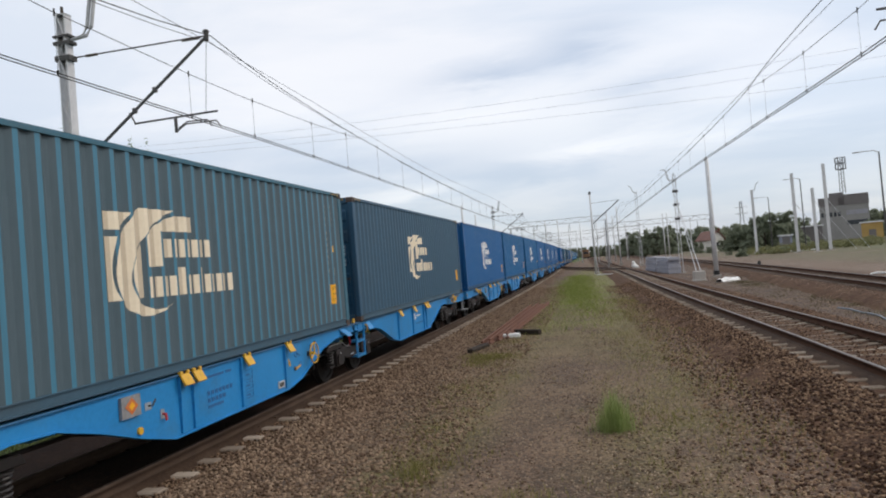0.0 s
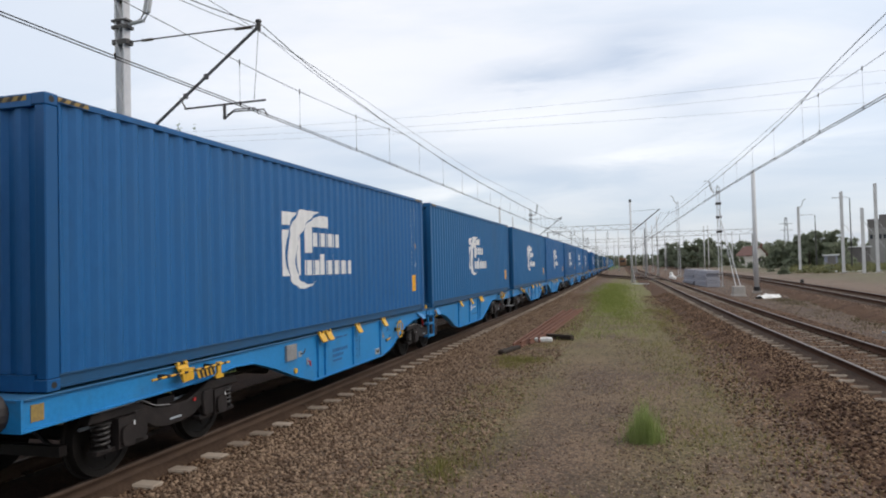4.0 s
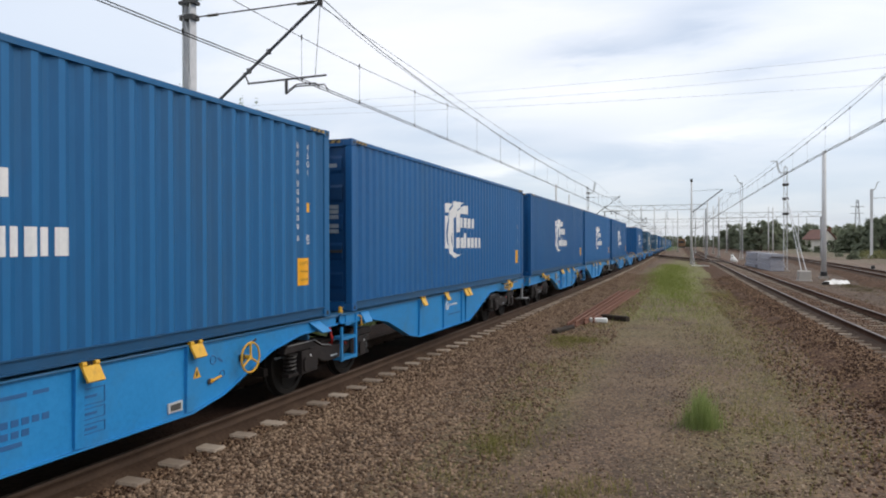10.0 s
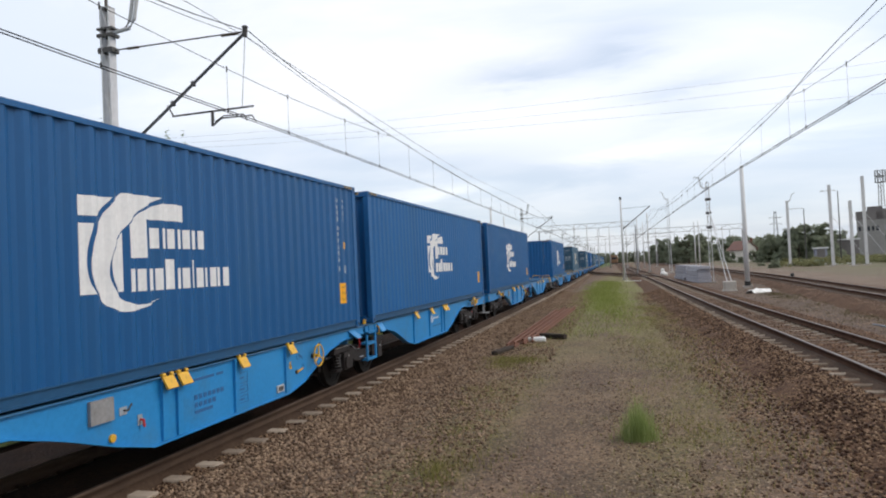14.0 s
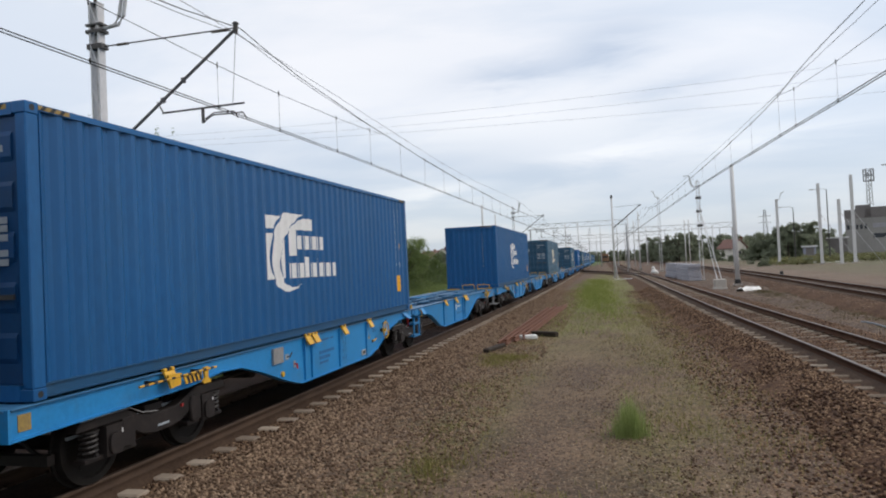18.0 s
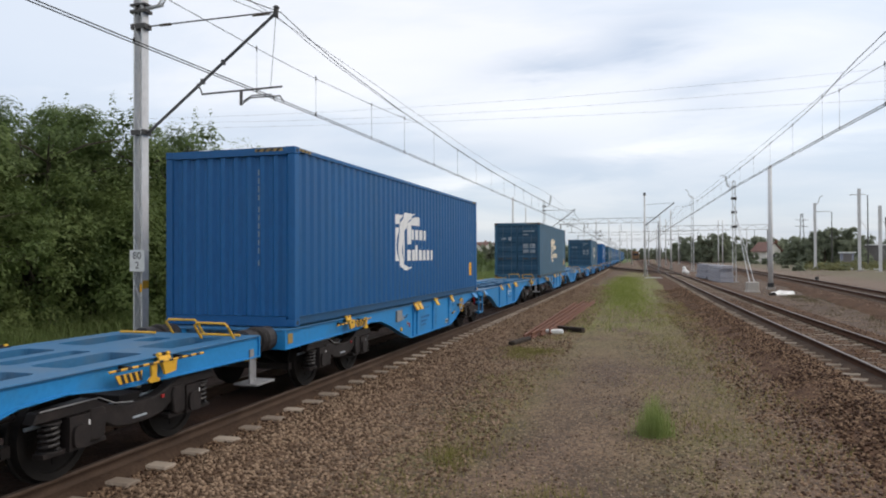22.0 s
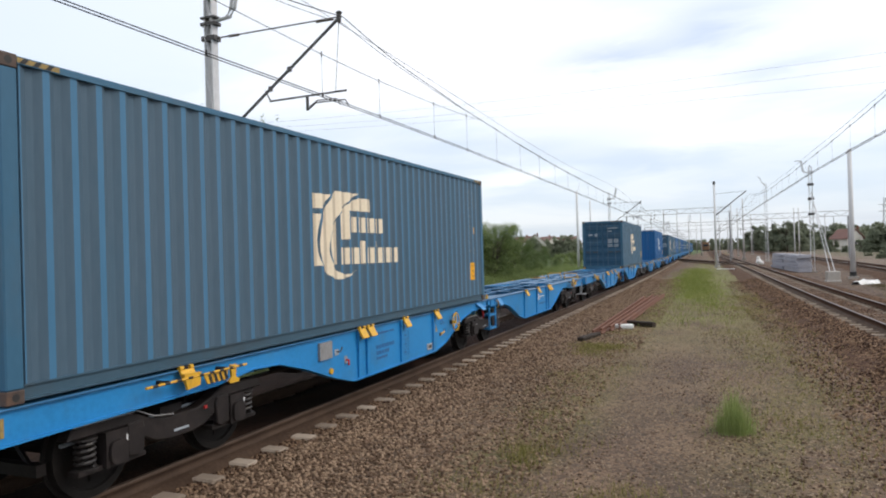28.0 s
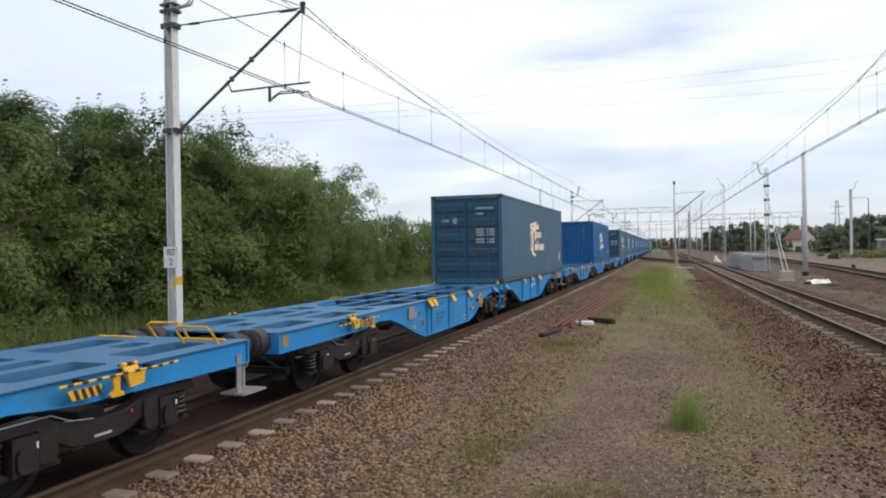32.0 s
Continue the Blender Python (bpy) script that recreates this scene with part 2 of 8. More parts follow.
def plate_mesh(name, outline, holes, z0, z1, material):
    """A flat plate with holes, from z0 to z1."""
    cu = bpy.data.curves.new(name, "CURVE")
    cu.dimensions, cu.fill_mode, cu.extrude = "2D", "BOTH", (z1 - z0) / 2
    for loop in [outline] + holes:
        sp = cu.splines.new("POLY")
        sp.points.add(len(loop) - 1)
        for p, (x, y) in zip(sp.points, loop):
            p.co = (x, y, 0, 1)
        sp.use_cyclic_u = True
    ob = bpy.data.objects.new(name, cu)
    me = bpy.data.meshes.new_from_object(ob)
    me.name = name
    bm = bmesh.new()
    bm.from_mesh(me)
    bmesh.ops.remove_doubles(bm, verts=bm.verts, dist=0.0005)
    for fc in bm.faces:
        fc.smooth = False
    bm.to_mesh(me)
    bm.free()
    me.transform(Matrix.Translation((0, 0, (z0 + z1) / 2)))
    me.materials.clear()
    me.materials.append(material)
    bpy.data.objects.remove(ob)
    bpy.data.curves.remove(cu)
    return me


def text_mesh(name, body, size, material, depth=0.0):
    """Lettering in the built-in font, in the xy plane, centred."""
    cu = bpy.data.curves.new(name, "FONT")
    cu.body, cu.size, cu.align_x, cu.align_y, cu.extrude = body, size, "CENTER", "CENTER", depth
    ob = bpy.data.objects.new(name, cu)
    me = bpy.data.meshes.new_from_object(ob)
    me.name = name
    me.materials.clear()
    me.materials.append(material)
    bpy.data.objects.remove(ob)
    bpy.data.curves.remove(cu)
    return me


def thing(name, label, category, group="", m=None, kind=""):
    ob = new(name)
    ob.empty_display_size = 0.3
    if m is not None:
        ob.matrix_basis = m
    return tagged(ob, label, category, group, kind)


# ---- materials ----
def material(name, colours, scale=3.0, fine=40.0, rough=0.6, metal=0.0, bump=0.1, rough_var=0.12, island=0.0, obj=0.0, dirt=None, dirt_amount=0.5, dirt_scale=1.2, coords="Object", stretch=(1, 1, 1), bump_scale=None, spec=0.5):
    """Two or three colours mixed by a broad noise, grain by a fine one, with bump and patches of dirt."""
    mat = bpy.data.materials.new(name)
    mat.use_nodes = True
    ns, ls = mat.node_tree.nodes, mat.node_tree.links
    bsdf = ns["Principled BSDF"]
    tc = ns.new("ShaderNodeTexCoord")
    mp = ns.new("ShaderNodeMapping")
    mp.inputs["Scale"].default_value = stretch
    if coords == "World":
        geo = ns.new("ShaderNodeNewGeometry")
        ls.new(geo.outputs["Position"], mp.inputs[0])
    else:
        ls.new(tc.outputs["Object"], mp.inputs[0])
    n1, n2 = ns.new("ShaderNodeTexNoise"), ns.new("ShaderNodeTexNoise")
    n1.inputs["Scale"].default_value, n1.inputs["Detail"].default_value = scale, 5
    n2.inputs["Scale"].default_value, n2.inputs["Detail"].default_value = fine, 4
    ls.new(mp.outputs[0], n1.inputs["Vector"])
    ls.new(mp.outputs[0], n2.inputs["Vector"])
    mixf = ns.new("ShaderNodeMath")
    mixf.operation = "MULTIPLY_ADD"
    mixf.inputs[1].default_value = 0.45
    ls.new(n2.outputs[0], mixf.inputs[0])
    half = ns.new("ShaderNodeMath")
    half.operation = "MULTIPLY"
    half.inputs[1].default_value = 0.55
    ls.new(n1.outputs[0], half.inputs[0])
    ls.new(half.outputs[0], mixf.inputs[2])
    fac = mixf.outputs[0]
    for amount, source in ((island, "island"), (obj, "obj")):
        if amount:
            rn = ns.new("ShaderNodeNewGeometry") if source == "island" else ns.new("ShaderNodeObjectInfo")
            ma = ns.new("ShaderNodeMath")
            ma.operation = "MULTIPLY_ADD"
            ma.inputs[1].default_value = amount
            ls.new(rn.outputs["Random Per Island" if source == "island" else "Random"], ma.inputs[0])
            sub = ns.new("ShaderNodeMath")
            sub.operation = "SUBTRACT"
            sub.inputs[1].default_value = amount / 2
            ls.new(fac, sub.inputs[0])
            ls.new(sub.outputs[0], ma.inputs[2])
            fac = ma.outputs[0]
    ramp = ns.new("ShaderNodeValToRGB")
    el = ramp.color_ramp.elements
    while len(el) < len(colours):
        el.new(0.5)
    for i, c in enumerate(colours):
        el[i].position = 0.36 + 0.28 * i / max(1, len(colours) - 1)
        el[i].color = (*c, 1)
    ls.new(fac, ramp.inputs[0])
    col = ramp.outputs[0]
    if dirt:
        n3 = ns.new("ShaderNodeTexNoise")
        n3.inputs["Scale"].default_value, n3.inputs["Detail"].default_value, n3.inputs["Roughness"].default_value = dirt_scale, 8, 0.65
        ls.new(mp.outputs[0], n3.inputs["Vector"])
        mr = ns.new("ShaderNodeMapRange")
        mr.inputs["From Min"].default_value, mr.inputs["From Max"].default_value = 0.5, 0.72
        mr.inputs["To Max"].default_value = dirt_amount
        ls.new(n3.outputs[0], mr.inputs["Value"])
        mx = ns.new("ShaderNodeMix")
        mx.data_type = "RGBA"
        ls.new(mr.outputs[0], mx.inputs[0])
        ls.new(col, mx.inputs[6])
        mx.inputs[7].default_value = (*dirt, 1)
        col = mx.outputs[2]
    ls.new(col, bsdf.inputs["Base Color"])
    rr = ns.new("ShaderNodeMapRange")
    rr.inputs["To Min"].default_value, rr.inputs["To Max"].default_value = max(0.02, rough - rough_var), min(1, rough + rough_var)
    ls.new(fac, rr.inputs["Value"])
    ls.new(rr.outputs[0], bsdf.inputs["Roughness"])
    bsdf.inputs["Metallic"].default_value = metal
    bsdf.inputs["Specular IOR Level"].default_value = spec
    if bump:
        bp = ns.new("ShaderNodeBump")
        bp.inputs["Strength"].default_value, bp.inputs["Distance"].default_value = bump, 0.02 if bump_scale is None else bump_scale
        ls.new(mixf.outputs[0], bp.inputs["Height"])
        ls.new(bp.outputs[0], bsdf.inputs["Normal"])
    return mat


BLUE = material("container_blue_paint", [(0.008, 0.083, 0.235), (0.010, 0.098, 0.272), (0.013, 0.111, 0.302)], 0.5, 18, 0.45, bump=0.05, obj=0.30, dirt=(0.028, 0.092, 0.180), dirt_amount=0.4, dirt_scale=0.9, stretch=(1, 1, 0.35), spec=0.3)
TEAL = material("container_faded_teal_paint", [(0.030, 0.105, 0.150), (0.036, 0.122, 0.175), (0.042, 0.135, 0.195)], 0.5, 18, 0.5, bump=0.05, obj=0.2, dirt=(0.085, 0.105, 0.110), dirt_amount=0.55, dirt_scale=0.8, stretch=(1, 1, 0.35), spec=0.35)
TEAL_RECESS = material("sun_bleached_teal_paint", [(0.070, 0.106, 0.126), (0.079, 0.116, 0.138), (0.088, 0.124, 0.147)], 0.5, 18, 0.6, bump=0.05, obj=0.3, dirt=(0.040, 0.100, 0.135), dirt_amount=0.45, dirt_scale=0.7, stretch=(1, 1, 0.2), spec=0.3)
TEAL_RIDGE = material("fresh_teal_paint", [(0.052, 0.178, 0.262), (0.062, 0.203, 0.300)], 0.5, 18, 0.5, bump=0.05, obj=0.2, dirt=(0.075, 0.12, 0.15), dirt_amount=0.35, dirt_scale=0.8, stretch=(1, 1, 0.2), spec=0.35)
WAGON = material("wagon_blue_paint", [(0.014, 0.188, 0.450), (0.018, 0.216, 0.510), (0.024, 0.238, 0.545)], 0.6, 20, 0.42, bump=0.03, dirt=(0.060, 0.150, 0.23), dirt_amount=0.45, dirt_scale=1.6, spec=0.4)
YELLOW = material("yellow_paint", [(0.58, 0.31, 0.018), (0.72, 0.41, 0.028)], 3, 30, 0.5, dirt=(0.16, 0.10, 0.03), dirt_amount=0.6, dirt_scale=6)
BLACK = material("black_paint", [(0.012, 0.012, 0.012), (0.02, 0.02, 0.02)], 3, 30, 0.6)
BOGIE = material("sooty_dark_steel", [(0.0105, 0.0084, 0.0082), (0.0205, 0.0162, 0.0156)], 4, 30, 0.6, bump=0.15, dirt=(0.042, 0.031, 0.029), dirt_amount=0.5, dirt_scale=6, spec=0.3)
SPRINGM = material("dusty_spring_steel", [(0.016, 0.014, 0.014), (0.030, 0.027, 0.026)], 5, 30, 0.5, bump=0.05, spec=0.4)
WHEELM = material("sooty_wheel_steel", [(0.008, 0.007, 0.0065), (0.016, 0.014, 0.0125)], 4, 40, 0.75, metal=0.0, bump=0.1, spec=0.2)
WHITE = material("white_marking", [(0.66, 0.67, 0.68), (0.78, 0.78, 0.78)], 2, 20, 0.5, dirt=(0.4, 0.42, 0.45), dirt_amount=0.35, dirt_scale=2)
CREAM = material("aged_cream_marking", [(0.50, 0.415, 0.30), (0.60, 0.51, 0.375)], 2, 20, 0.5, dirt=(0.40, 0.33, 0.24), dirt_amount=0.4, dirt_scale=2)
CREAM_LIT = material("bright_cream_marking", [(0.78, 0.67, 0.50), (0.86, 0.76, 0.58)], 2, 20, 0.5, dirt=(0.55, 0.46, 0.34), dirt_amount=0.35, dirt_scale=2)
FAINT_CREAM = material("worn_off_cream_marking", [(0.20, 0.20, 0.17), (0.31, 0.29, 0.24)], 6, 20, 0.6, dirt=(0.10, 0.13, 0.14), dirt_amount=0.7, dirt_scale=6)
CASTRUST = material("rust_browned_casting", [(0.062, 0.048, 0.043), (0.105, 0.078, 0.066)], 5, 30, 0.75, bump=0.1, dirt=(0.14, 0.075, 0.045), dirt_amount=0.6, dirt_scale=7, spec=0.25)
ORANGE = material("orange_sticker", [(0.78, 0.37, 0.010), (0.88, 0.44, 0.014)], 4, 20, 0.45)
RED = material("red_paint", [(0.38, 0.02, 0.02), (0.5, 0.03, 0.03)], 4, 20, 0.5)
DARKMARK = material("dark_blue_lettering", [(0.020, 0.100, 0.26), (0.026, 0.118, 0.30)], 4, 20, 0.5)
GREYSTEEL = material("galvanised_steel", [(0.40, 0.405, 0.41), (0.52, 0.525, 0.53)], 2, 25, 0.55, metal=0.12, bump=0.05, dirt=(0.30, 0.28, 0.26), dirt_amount=0.5, dirt_scale=1.5)
MASTPAINT = material("pale_mast_paint", [(0.50, 0.505, 0.515), (0.66, 0.66, 0.665)], 1.5, 20, 0.55, dirt=(0.34, 0.32, 0.30), dirt_amount=0.45, dirt_scale=1.0, stretch=(1, 1, 0.4))
DARKSTEEL = material("weathered_dark_steel", [(0.05, 0.048, 0.047), (0.085, 0.08, 0.077)], 3, 25, 0.6, metal=0.3)
BOOMSTEEL = material("dull_grey_boom_steel", [(0.085, 0.083, 0.084), (0.135, 0.132, 0.132)], 3, 25, 0.65, metal=0.1, bump=0.03, spec=0.2)
WIRE = material("oxidised_copper_wire", [(0.022, 0.020, 0.019), (0.036, 0.033, 0.031)], 3, 20, 0.8, bump=0, spec=0.15)
CONCRETE = material("pale_concrete", [(0.30, 0.28, 0.25), (0.44, 0.41, 0.37)], 2.5, 30, 0.85, bump=0.2, obj=0.3, dirt=(0.20, 0.155, 0.12), dirt_amount=0.6, dirt_scale=2.5)
SLEEPERM = material("stained_sleeper_concrete", [(0.22, 0.172, 0.130), (0.36, 0.295, 0.230)], 3, 30, 0.88, bump=0.25, obj=0.5, dirt=(0.13, 0.085, 0.058), dirt_amount=0.7, dirt_scale=2.2)
RUST = material("rusty_rail_side", [(0.046, 0.027, 0.017), (0.078, 0.048, 0.031)], 3, 40, 0.82, bump=0.2, spec=0.3)
RUST_OLD = material("dark_rusty_rail_side", [(0.058, 0.030, 0.019), (0.096, 0.051, 0.033)], 3, 40, 0.9, bump=0.2, spec=0.08)
RAILTOP = material("dull_rail_head", [(0.060, 0.041, 0.032), (0.098, 0.070, 0.056)], 3, 40, 0.6, metal=0.1, bump=0.03, spec=0.3)
RAILWORN = material("worn_rail_head", [(0.105, 0.088, 0.078), (0.17, 0.148, 0.132)], 3, 40, 0.5, metal=0.2, bump=0.03)
TARRY = material("tarry_dark_timber", [(0.022, 0.017, 0.013), (0.045, 0.034, 0.026)], 5, 30, 0.8, bump=0.3, spec=0.2)
REDBROWN = material("rusted_scrap_steel", [(0.120, 0.050, 0.030), (0.190, 0.082, 0.050)], 3, 30, 0.85, bump=0.2)
BALLAST = material("ballast_bed_grit", [(0.088, 0.055, 0.035), (0.137, 0.089, 0.058), (0.196, 0.133, 0.089)], 1.2, 24, 0.95, bump=0.8, coords="World", bump_scale=0.04, spec=0.15)
BALLAST_OLD = material("rusty_ballast_grit", [(0.052, 0.027, 0.016), (0.090, 0.050, 0.030), (0.130, 0.080, 0.050)], 1.2, 24, 0.95, bump=0.8, coords="World", bump_scale=0.04, spec=0.15)
# oily grit, darkened further for the shade under the train
OILY_SHADE = material("oily_track_grit", [(0.015, 0.007, 0.005), (0.032, 0.016, 0.011), (0.054, 0.029, 0.019)], 1.0, 20, 0.9, bump=0.7, coords="World", bump_scale=0.04, spec=0.2)
STONE = material("ballast_stone", [(0.104, 0.065, 0.041), (0.192, 0.127, 0.083), (0.292, 0.205, 0.138)], 2, 30, 0.9, bump=0.3, island=0.95, coords="World", spec=0.2)
STONE_DARK = material("rusty_ballast_stone", [(0.044, 0.022, 0.013), (0.112, 0.062, 0.036), (0.250, 0.165, 0.105)], 2, 30, 0.9, bump=0.3, island=1.1, coords="World", spec=0.2)
GRIT = material("path_grit_stone", [(0.078, 0.048, 0.030), (0.145, 0.095, 0.061), (0.330, 0.255, 0.180)], 2, 30, 0.9, bump=0.2, island=1.1, coords="World", spec=0.2)
LEAF = material("bush_leaf", [(0.098, 0.143, 0.052), (0.150, 0.202, 0.073), (0.214, 0.274, 0.108)], 0.45, 5, 0.6, bump=0, island=0.16, obj=0.4, spec=0.2)
LEAF_LIGHT = material("pale_bush_leaf", [(0.105, 0.152, 0.053), (0.158, 0.210, 0.074), (0.222, 0.276, 0.106)], 0.45, 5, 0.6, bump=0, island=0.14, obj=0.3, spec=0.2)
LEAF_PALE = material("soft_pale_leaf", [(0.100, 0.145, 0.048), (0.150, 0.200, 0.066), (0.205, 0.262, 0.092)], 0.45, 5, 0.6, bump=0, island=0.12, spec=0.2)
# paler, greyer leaf tone paints distance haze onto the skyline trees
LEAF_HAZED = material("distant_leaf", [(0.195, 0.222, 0.155), (0.240, 0.270, 0.185), (0.290, 0.318, 0.220)], 0.3, 3, 0.8, bump=0, island=0.4, obj=0.3, spec=0.2)
GRASS = material("grass_blade", [(0.165, 0.205, 0.048), (0.220, 0.255, 0.066), (0.275, 0.300, 0.090)], 1.5, 8, 0.6, bump=0, island=0.7, spec=0.2)
GRASS_BRIGHT = material("fresh_grass_blade", [(0.215, 0.275, 0.085), (0.295, 0.350, 0.125)], 1.5, 8, 0.55, bump=0, island=0.6, spec=0.3)
GRASS_DRY = material("dry_weed", [(0.155, 0.150, 0.042), (0.225, 0.210, 0.068), (0.29, 0.255, 0.100)], 1.5, 8, 0.7, bump=0, island=0.8, spec=0.2)
GRASS_DULL = material("dull_brown_weed", [(0.070, 0.060, 0.030), (0.105, 0.092, 0.044), (0.150, 0.130, 0.066)], 1.5, 8, 0.8, bump=0, island=0.7, spec=0.1)
VERGE = material("tall_verge_grass", [(0.150, 0.196, 0.064), (0.196, 0.248, 0.088), (0.240, 0.290, 0.118)], 1.0, 8, 0.65, bump=0, island=0.4, spec=0.2)
BARK = material("grey_brown_bark", [(0.05, 0.04, 0.03), (0.10, 0.08, 0.06)], 4, 30, 0.9, bump=0.5)
ROOF_RED = material("red_roof_tile", [(0.15, 0.080, 0.064), (0.21, 0.110, 0.088)], 0.6, 6, 0.8)
PLASTER = material("pale_house_plaster", [(0.55, 0.52, 0.47), (0.66, 0.63, 0.58)], 0.5, 6, 0.85)
BLOCKWALL = material("grey_industrial_wall", [(0.20, 0.195, 0.19), (0.28, 0.275, 0.265)], 0.15, 3, 0.85)
BLOCKDARK = material("dark_parapet_cladding", [(0.125, 0.115, 0.114), (0.165, 0.152, 0.150)], 0.2, 3, 0.8)
GLASS_DARK = material("dark_window_glass", [(0.02, 0.024, 0.03), (0.035, 0.04, 0.05)], 1, 8, 0.12, bump=0)
TARP = material("white_plastic_sheet", [(0.60, 0.60, 0.58), (0.78, 0.78, 0.76)], 3, 15, 0.55, bump=0.4)
PANELGREY = material("grey_lavender_board", [(0.28, 0.28, 0.315), (0.38, 0.38, 0.42)], 0.6, 8, 0.85, obj=0.3, dirt=(0.24, 0.22, 0.21), dirt_amount=0.5, dirt_scale=0.8)
HOSE = material("faded_blue_hose", [(0.13, 0.16, 0.19), (0.20, 0.24, 0.28)], 4, 20, 0.5)
HAZARD = material("worn_hazard_yellow", [(0.22, 0.15, 0.05), (0.36, 0.25, 0.07)], 5, 30, 0.65, dirt=(0.05, 0.06, 0.07), dirt_amount=1.0, dirt_scale=7)
FAINT = material("faded_grey_marking", [(0.26, 0.30, 0.34), (0.36, 0.40, 0.44)], 3, 20, 0.6, dirt=(0.12, 0.17, 0.22), dirt_amount=0.6, dirt_scale=5)


def leafy(mat, share):
    """Lets part of the light through thin leaves."""
    ns, ls = mat.node_tree.nodes, mat.node_tree.links
    out, bsdf = ns["Material Output"], ns["Principled BSDF"]
    tr, mx = ns.new("ShaderNodeBsdfTranslucent"), ns.new("ShaderNodeMixShader")
    ls.new(bsdf.inputs["Base Color"].links[0].from_socket, tr.inputs[0])
    mx.inputs[0].default_value = share
    ls.new(bsdf.outputs[0], mx.inputs[1])
    ls.new(tr.outputs[0], mx.inputs[2])
    ls.new(mx.outputs[0], out.inputs[0])


for mat in (LEAF, LEAF_LIGHT, LEAF_PALE, LEAF_HAZED, VERGE, GRASS, GRASS_BRIGHT, GRASS_DRY):
    leafy(mat, 0.52)


def speckle(mat, scale, amount):
    """Cells of lighter and darker grit, with their relief."""
    ns, ls = mat.node_tree.nodes, mat.node_tree.links
    bsdf = ns["Principled BSDF"]
    geo, vo, mr, mx = ns.new("ShaderNodeNewGeometry"), ns.new("ShaderNodeTexVoronoi"), ns.new("ShaderNodeMapRange"), ns.new("ShaderNodeMix")
    vo.inputs["Scale"].default_value = scale
    ls.new(geo.outputs["Position"], vo.inputs["Vector"])
    sp = ns.new("ShaderNodeSeparateColor")
    ls.new(vo.outputs["Color"], sp.inputs[0])
    ls.new(sp.outputs[0], mr.inputs["Value"])
    mr.inputs["To Min"].default_value, mr.inputs["To Max"].default_value = 1 - amount, 1 + amount
    mx.data_type, mx.blend_type = "RGBA", "MULTIPLY"
    mx.inputs[0].default_value = 1.0
    ls.new(bsdf.inputs["Base Color"].links[0].from_socket, mx.inputs[6])
    ls.new(mr.outputs[0], mx.inputs[7])
    ls.new(mx.outputs[2], bsdf.inputs["Base Color"])
    bp = ns.new("ShaderNodeBump")
    bp.inputs["Strength"].default_value, bp.inputs["Distance"].default_value = 0.6, 0.03
    bp.invert = True
    ls.new(vo.outputs["Distance"], bp.inputs["Height"])
    ls.new(bsdf.inputs["Normal"].links[0].from_socket, bp.inputs["Normal"])
    ls.new(bp.outputs[0], bsdf.inputs["Normal"])


speckle(BALLAST, 30, 0.6)
speckle(BALLAST_OLD, 24, 0.45)
speckle(OILY_SHADE, 26, 0.3)
PALEPOST = material("pale_zinc_post", [(0.50, 0.50, 0.505), (0.62, 0.62, 0.625)], 1, 12, 0.6, bump=0.03)
# bottom side rails: a darker tone than the walls above them
RAIL_TEAL = material("grimy_teal_rail", [(0.040, 0.086, 0.125), (0.052, 0.104, 0.150)], 0.8, 18, 0.55, obj=0.2, dirt=(0.055, 0.060, 0.060), dirt_amount=0.6, dirt_scale=1.2, spec=0.35)
STEEL_BLUE = material("faded_steel_blue_paint", [(0.034, 0.112, 0.190), (0.042, 0.130, 0.218)], 0.5, 18, 0.5, bump=0.05, obj=0.2, dirt=(0.080, 0.100, 0.115), dirt_amount=0.5, dirt_scale=0.8, stretch=(1, 1, 0.35), spec=0.35)
BLUE_RECESS = material("sun_bleached_blue_paint", [(0.056, 0.100, 0.142), (0.065, 0.112, 0.157), (0.075, 0.122, 0.168)], 0.5, 18, 0.6, bump=0.05, obj=0.3, dirt=(0.045, 0.120, 0.185), dirt_amount=0.5, dirt_scale=0.7, stretch=(1, 1, 0.2), spec=0.3)
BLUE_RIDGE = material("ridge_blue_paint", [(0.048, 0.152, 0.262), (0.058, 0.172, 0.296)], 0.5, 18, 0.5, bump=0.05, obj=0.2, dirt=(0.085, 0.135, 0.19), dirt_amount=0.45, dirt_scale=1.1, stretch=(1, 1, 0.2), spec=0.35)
STEPSTEEL = material("grimy_step_steel", [(0.20, 0.20, 0.205), (0.30, 0.30, 0.305)], 3, 25, 0.55, metal=0.15, dirt=(0.12, 0.11, 0.10), dirt_amount=0.6, dirt_scale=5)
RAIL_BLUE = material("grimy_blue_rail", [(0.010, 0.066, 0.155), (0.014, 0.080, 0.185)], 0.8, 18, 0.5, obj=0.2, dirt=(0.040, 0.070, 0.100), dirt_amount=0.5, dirt_scale=1.2, spec=0.35)
SLATE = material("dark_slate_teal_paint", [(0.027, 0.080, 0.138), (0.033, 0.092, 0.158)], 0.5, 18, 0.5, bump=0.05, dirt=(0.070, 0.092, 0.105), dirt_amount=0.5, dirt_scale=0.8, stretch=(1, 1, 0.35), spec=0.35)
SLATE_RECESS = material("dull_slate_paint", [(0.038, 0.080, 0.122), (0.046, 0.092, 0.138)], 0.5, 18, 0.55, bump=0.05, dirt=(0.040, 0.095, 0.135), dirt_amount=0.45, dirt_scale=0.7, stretch=(1, 1, 0.2), spec=0.3)
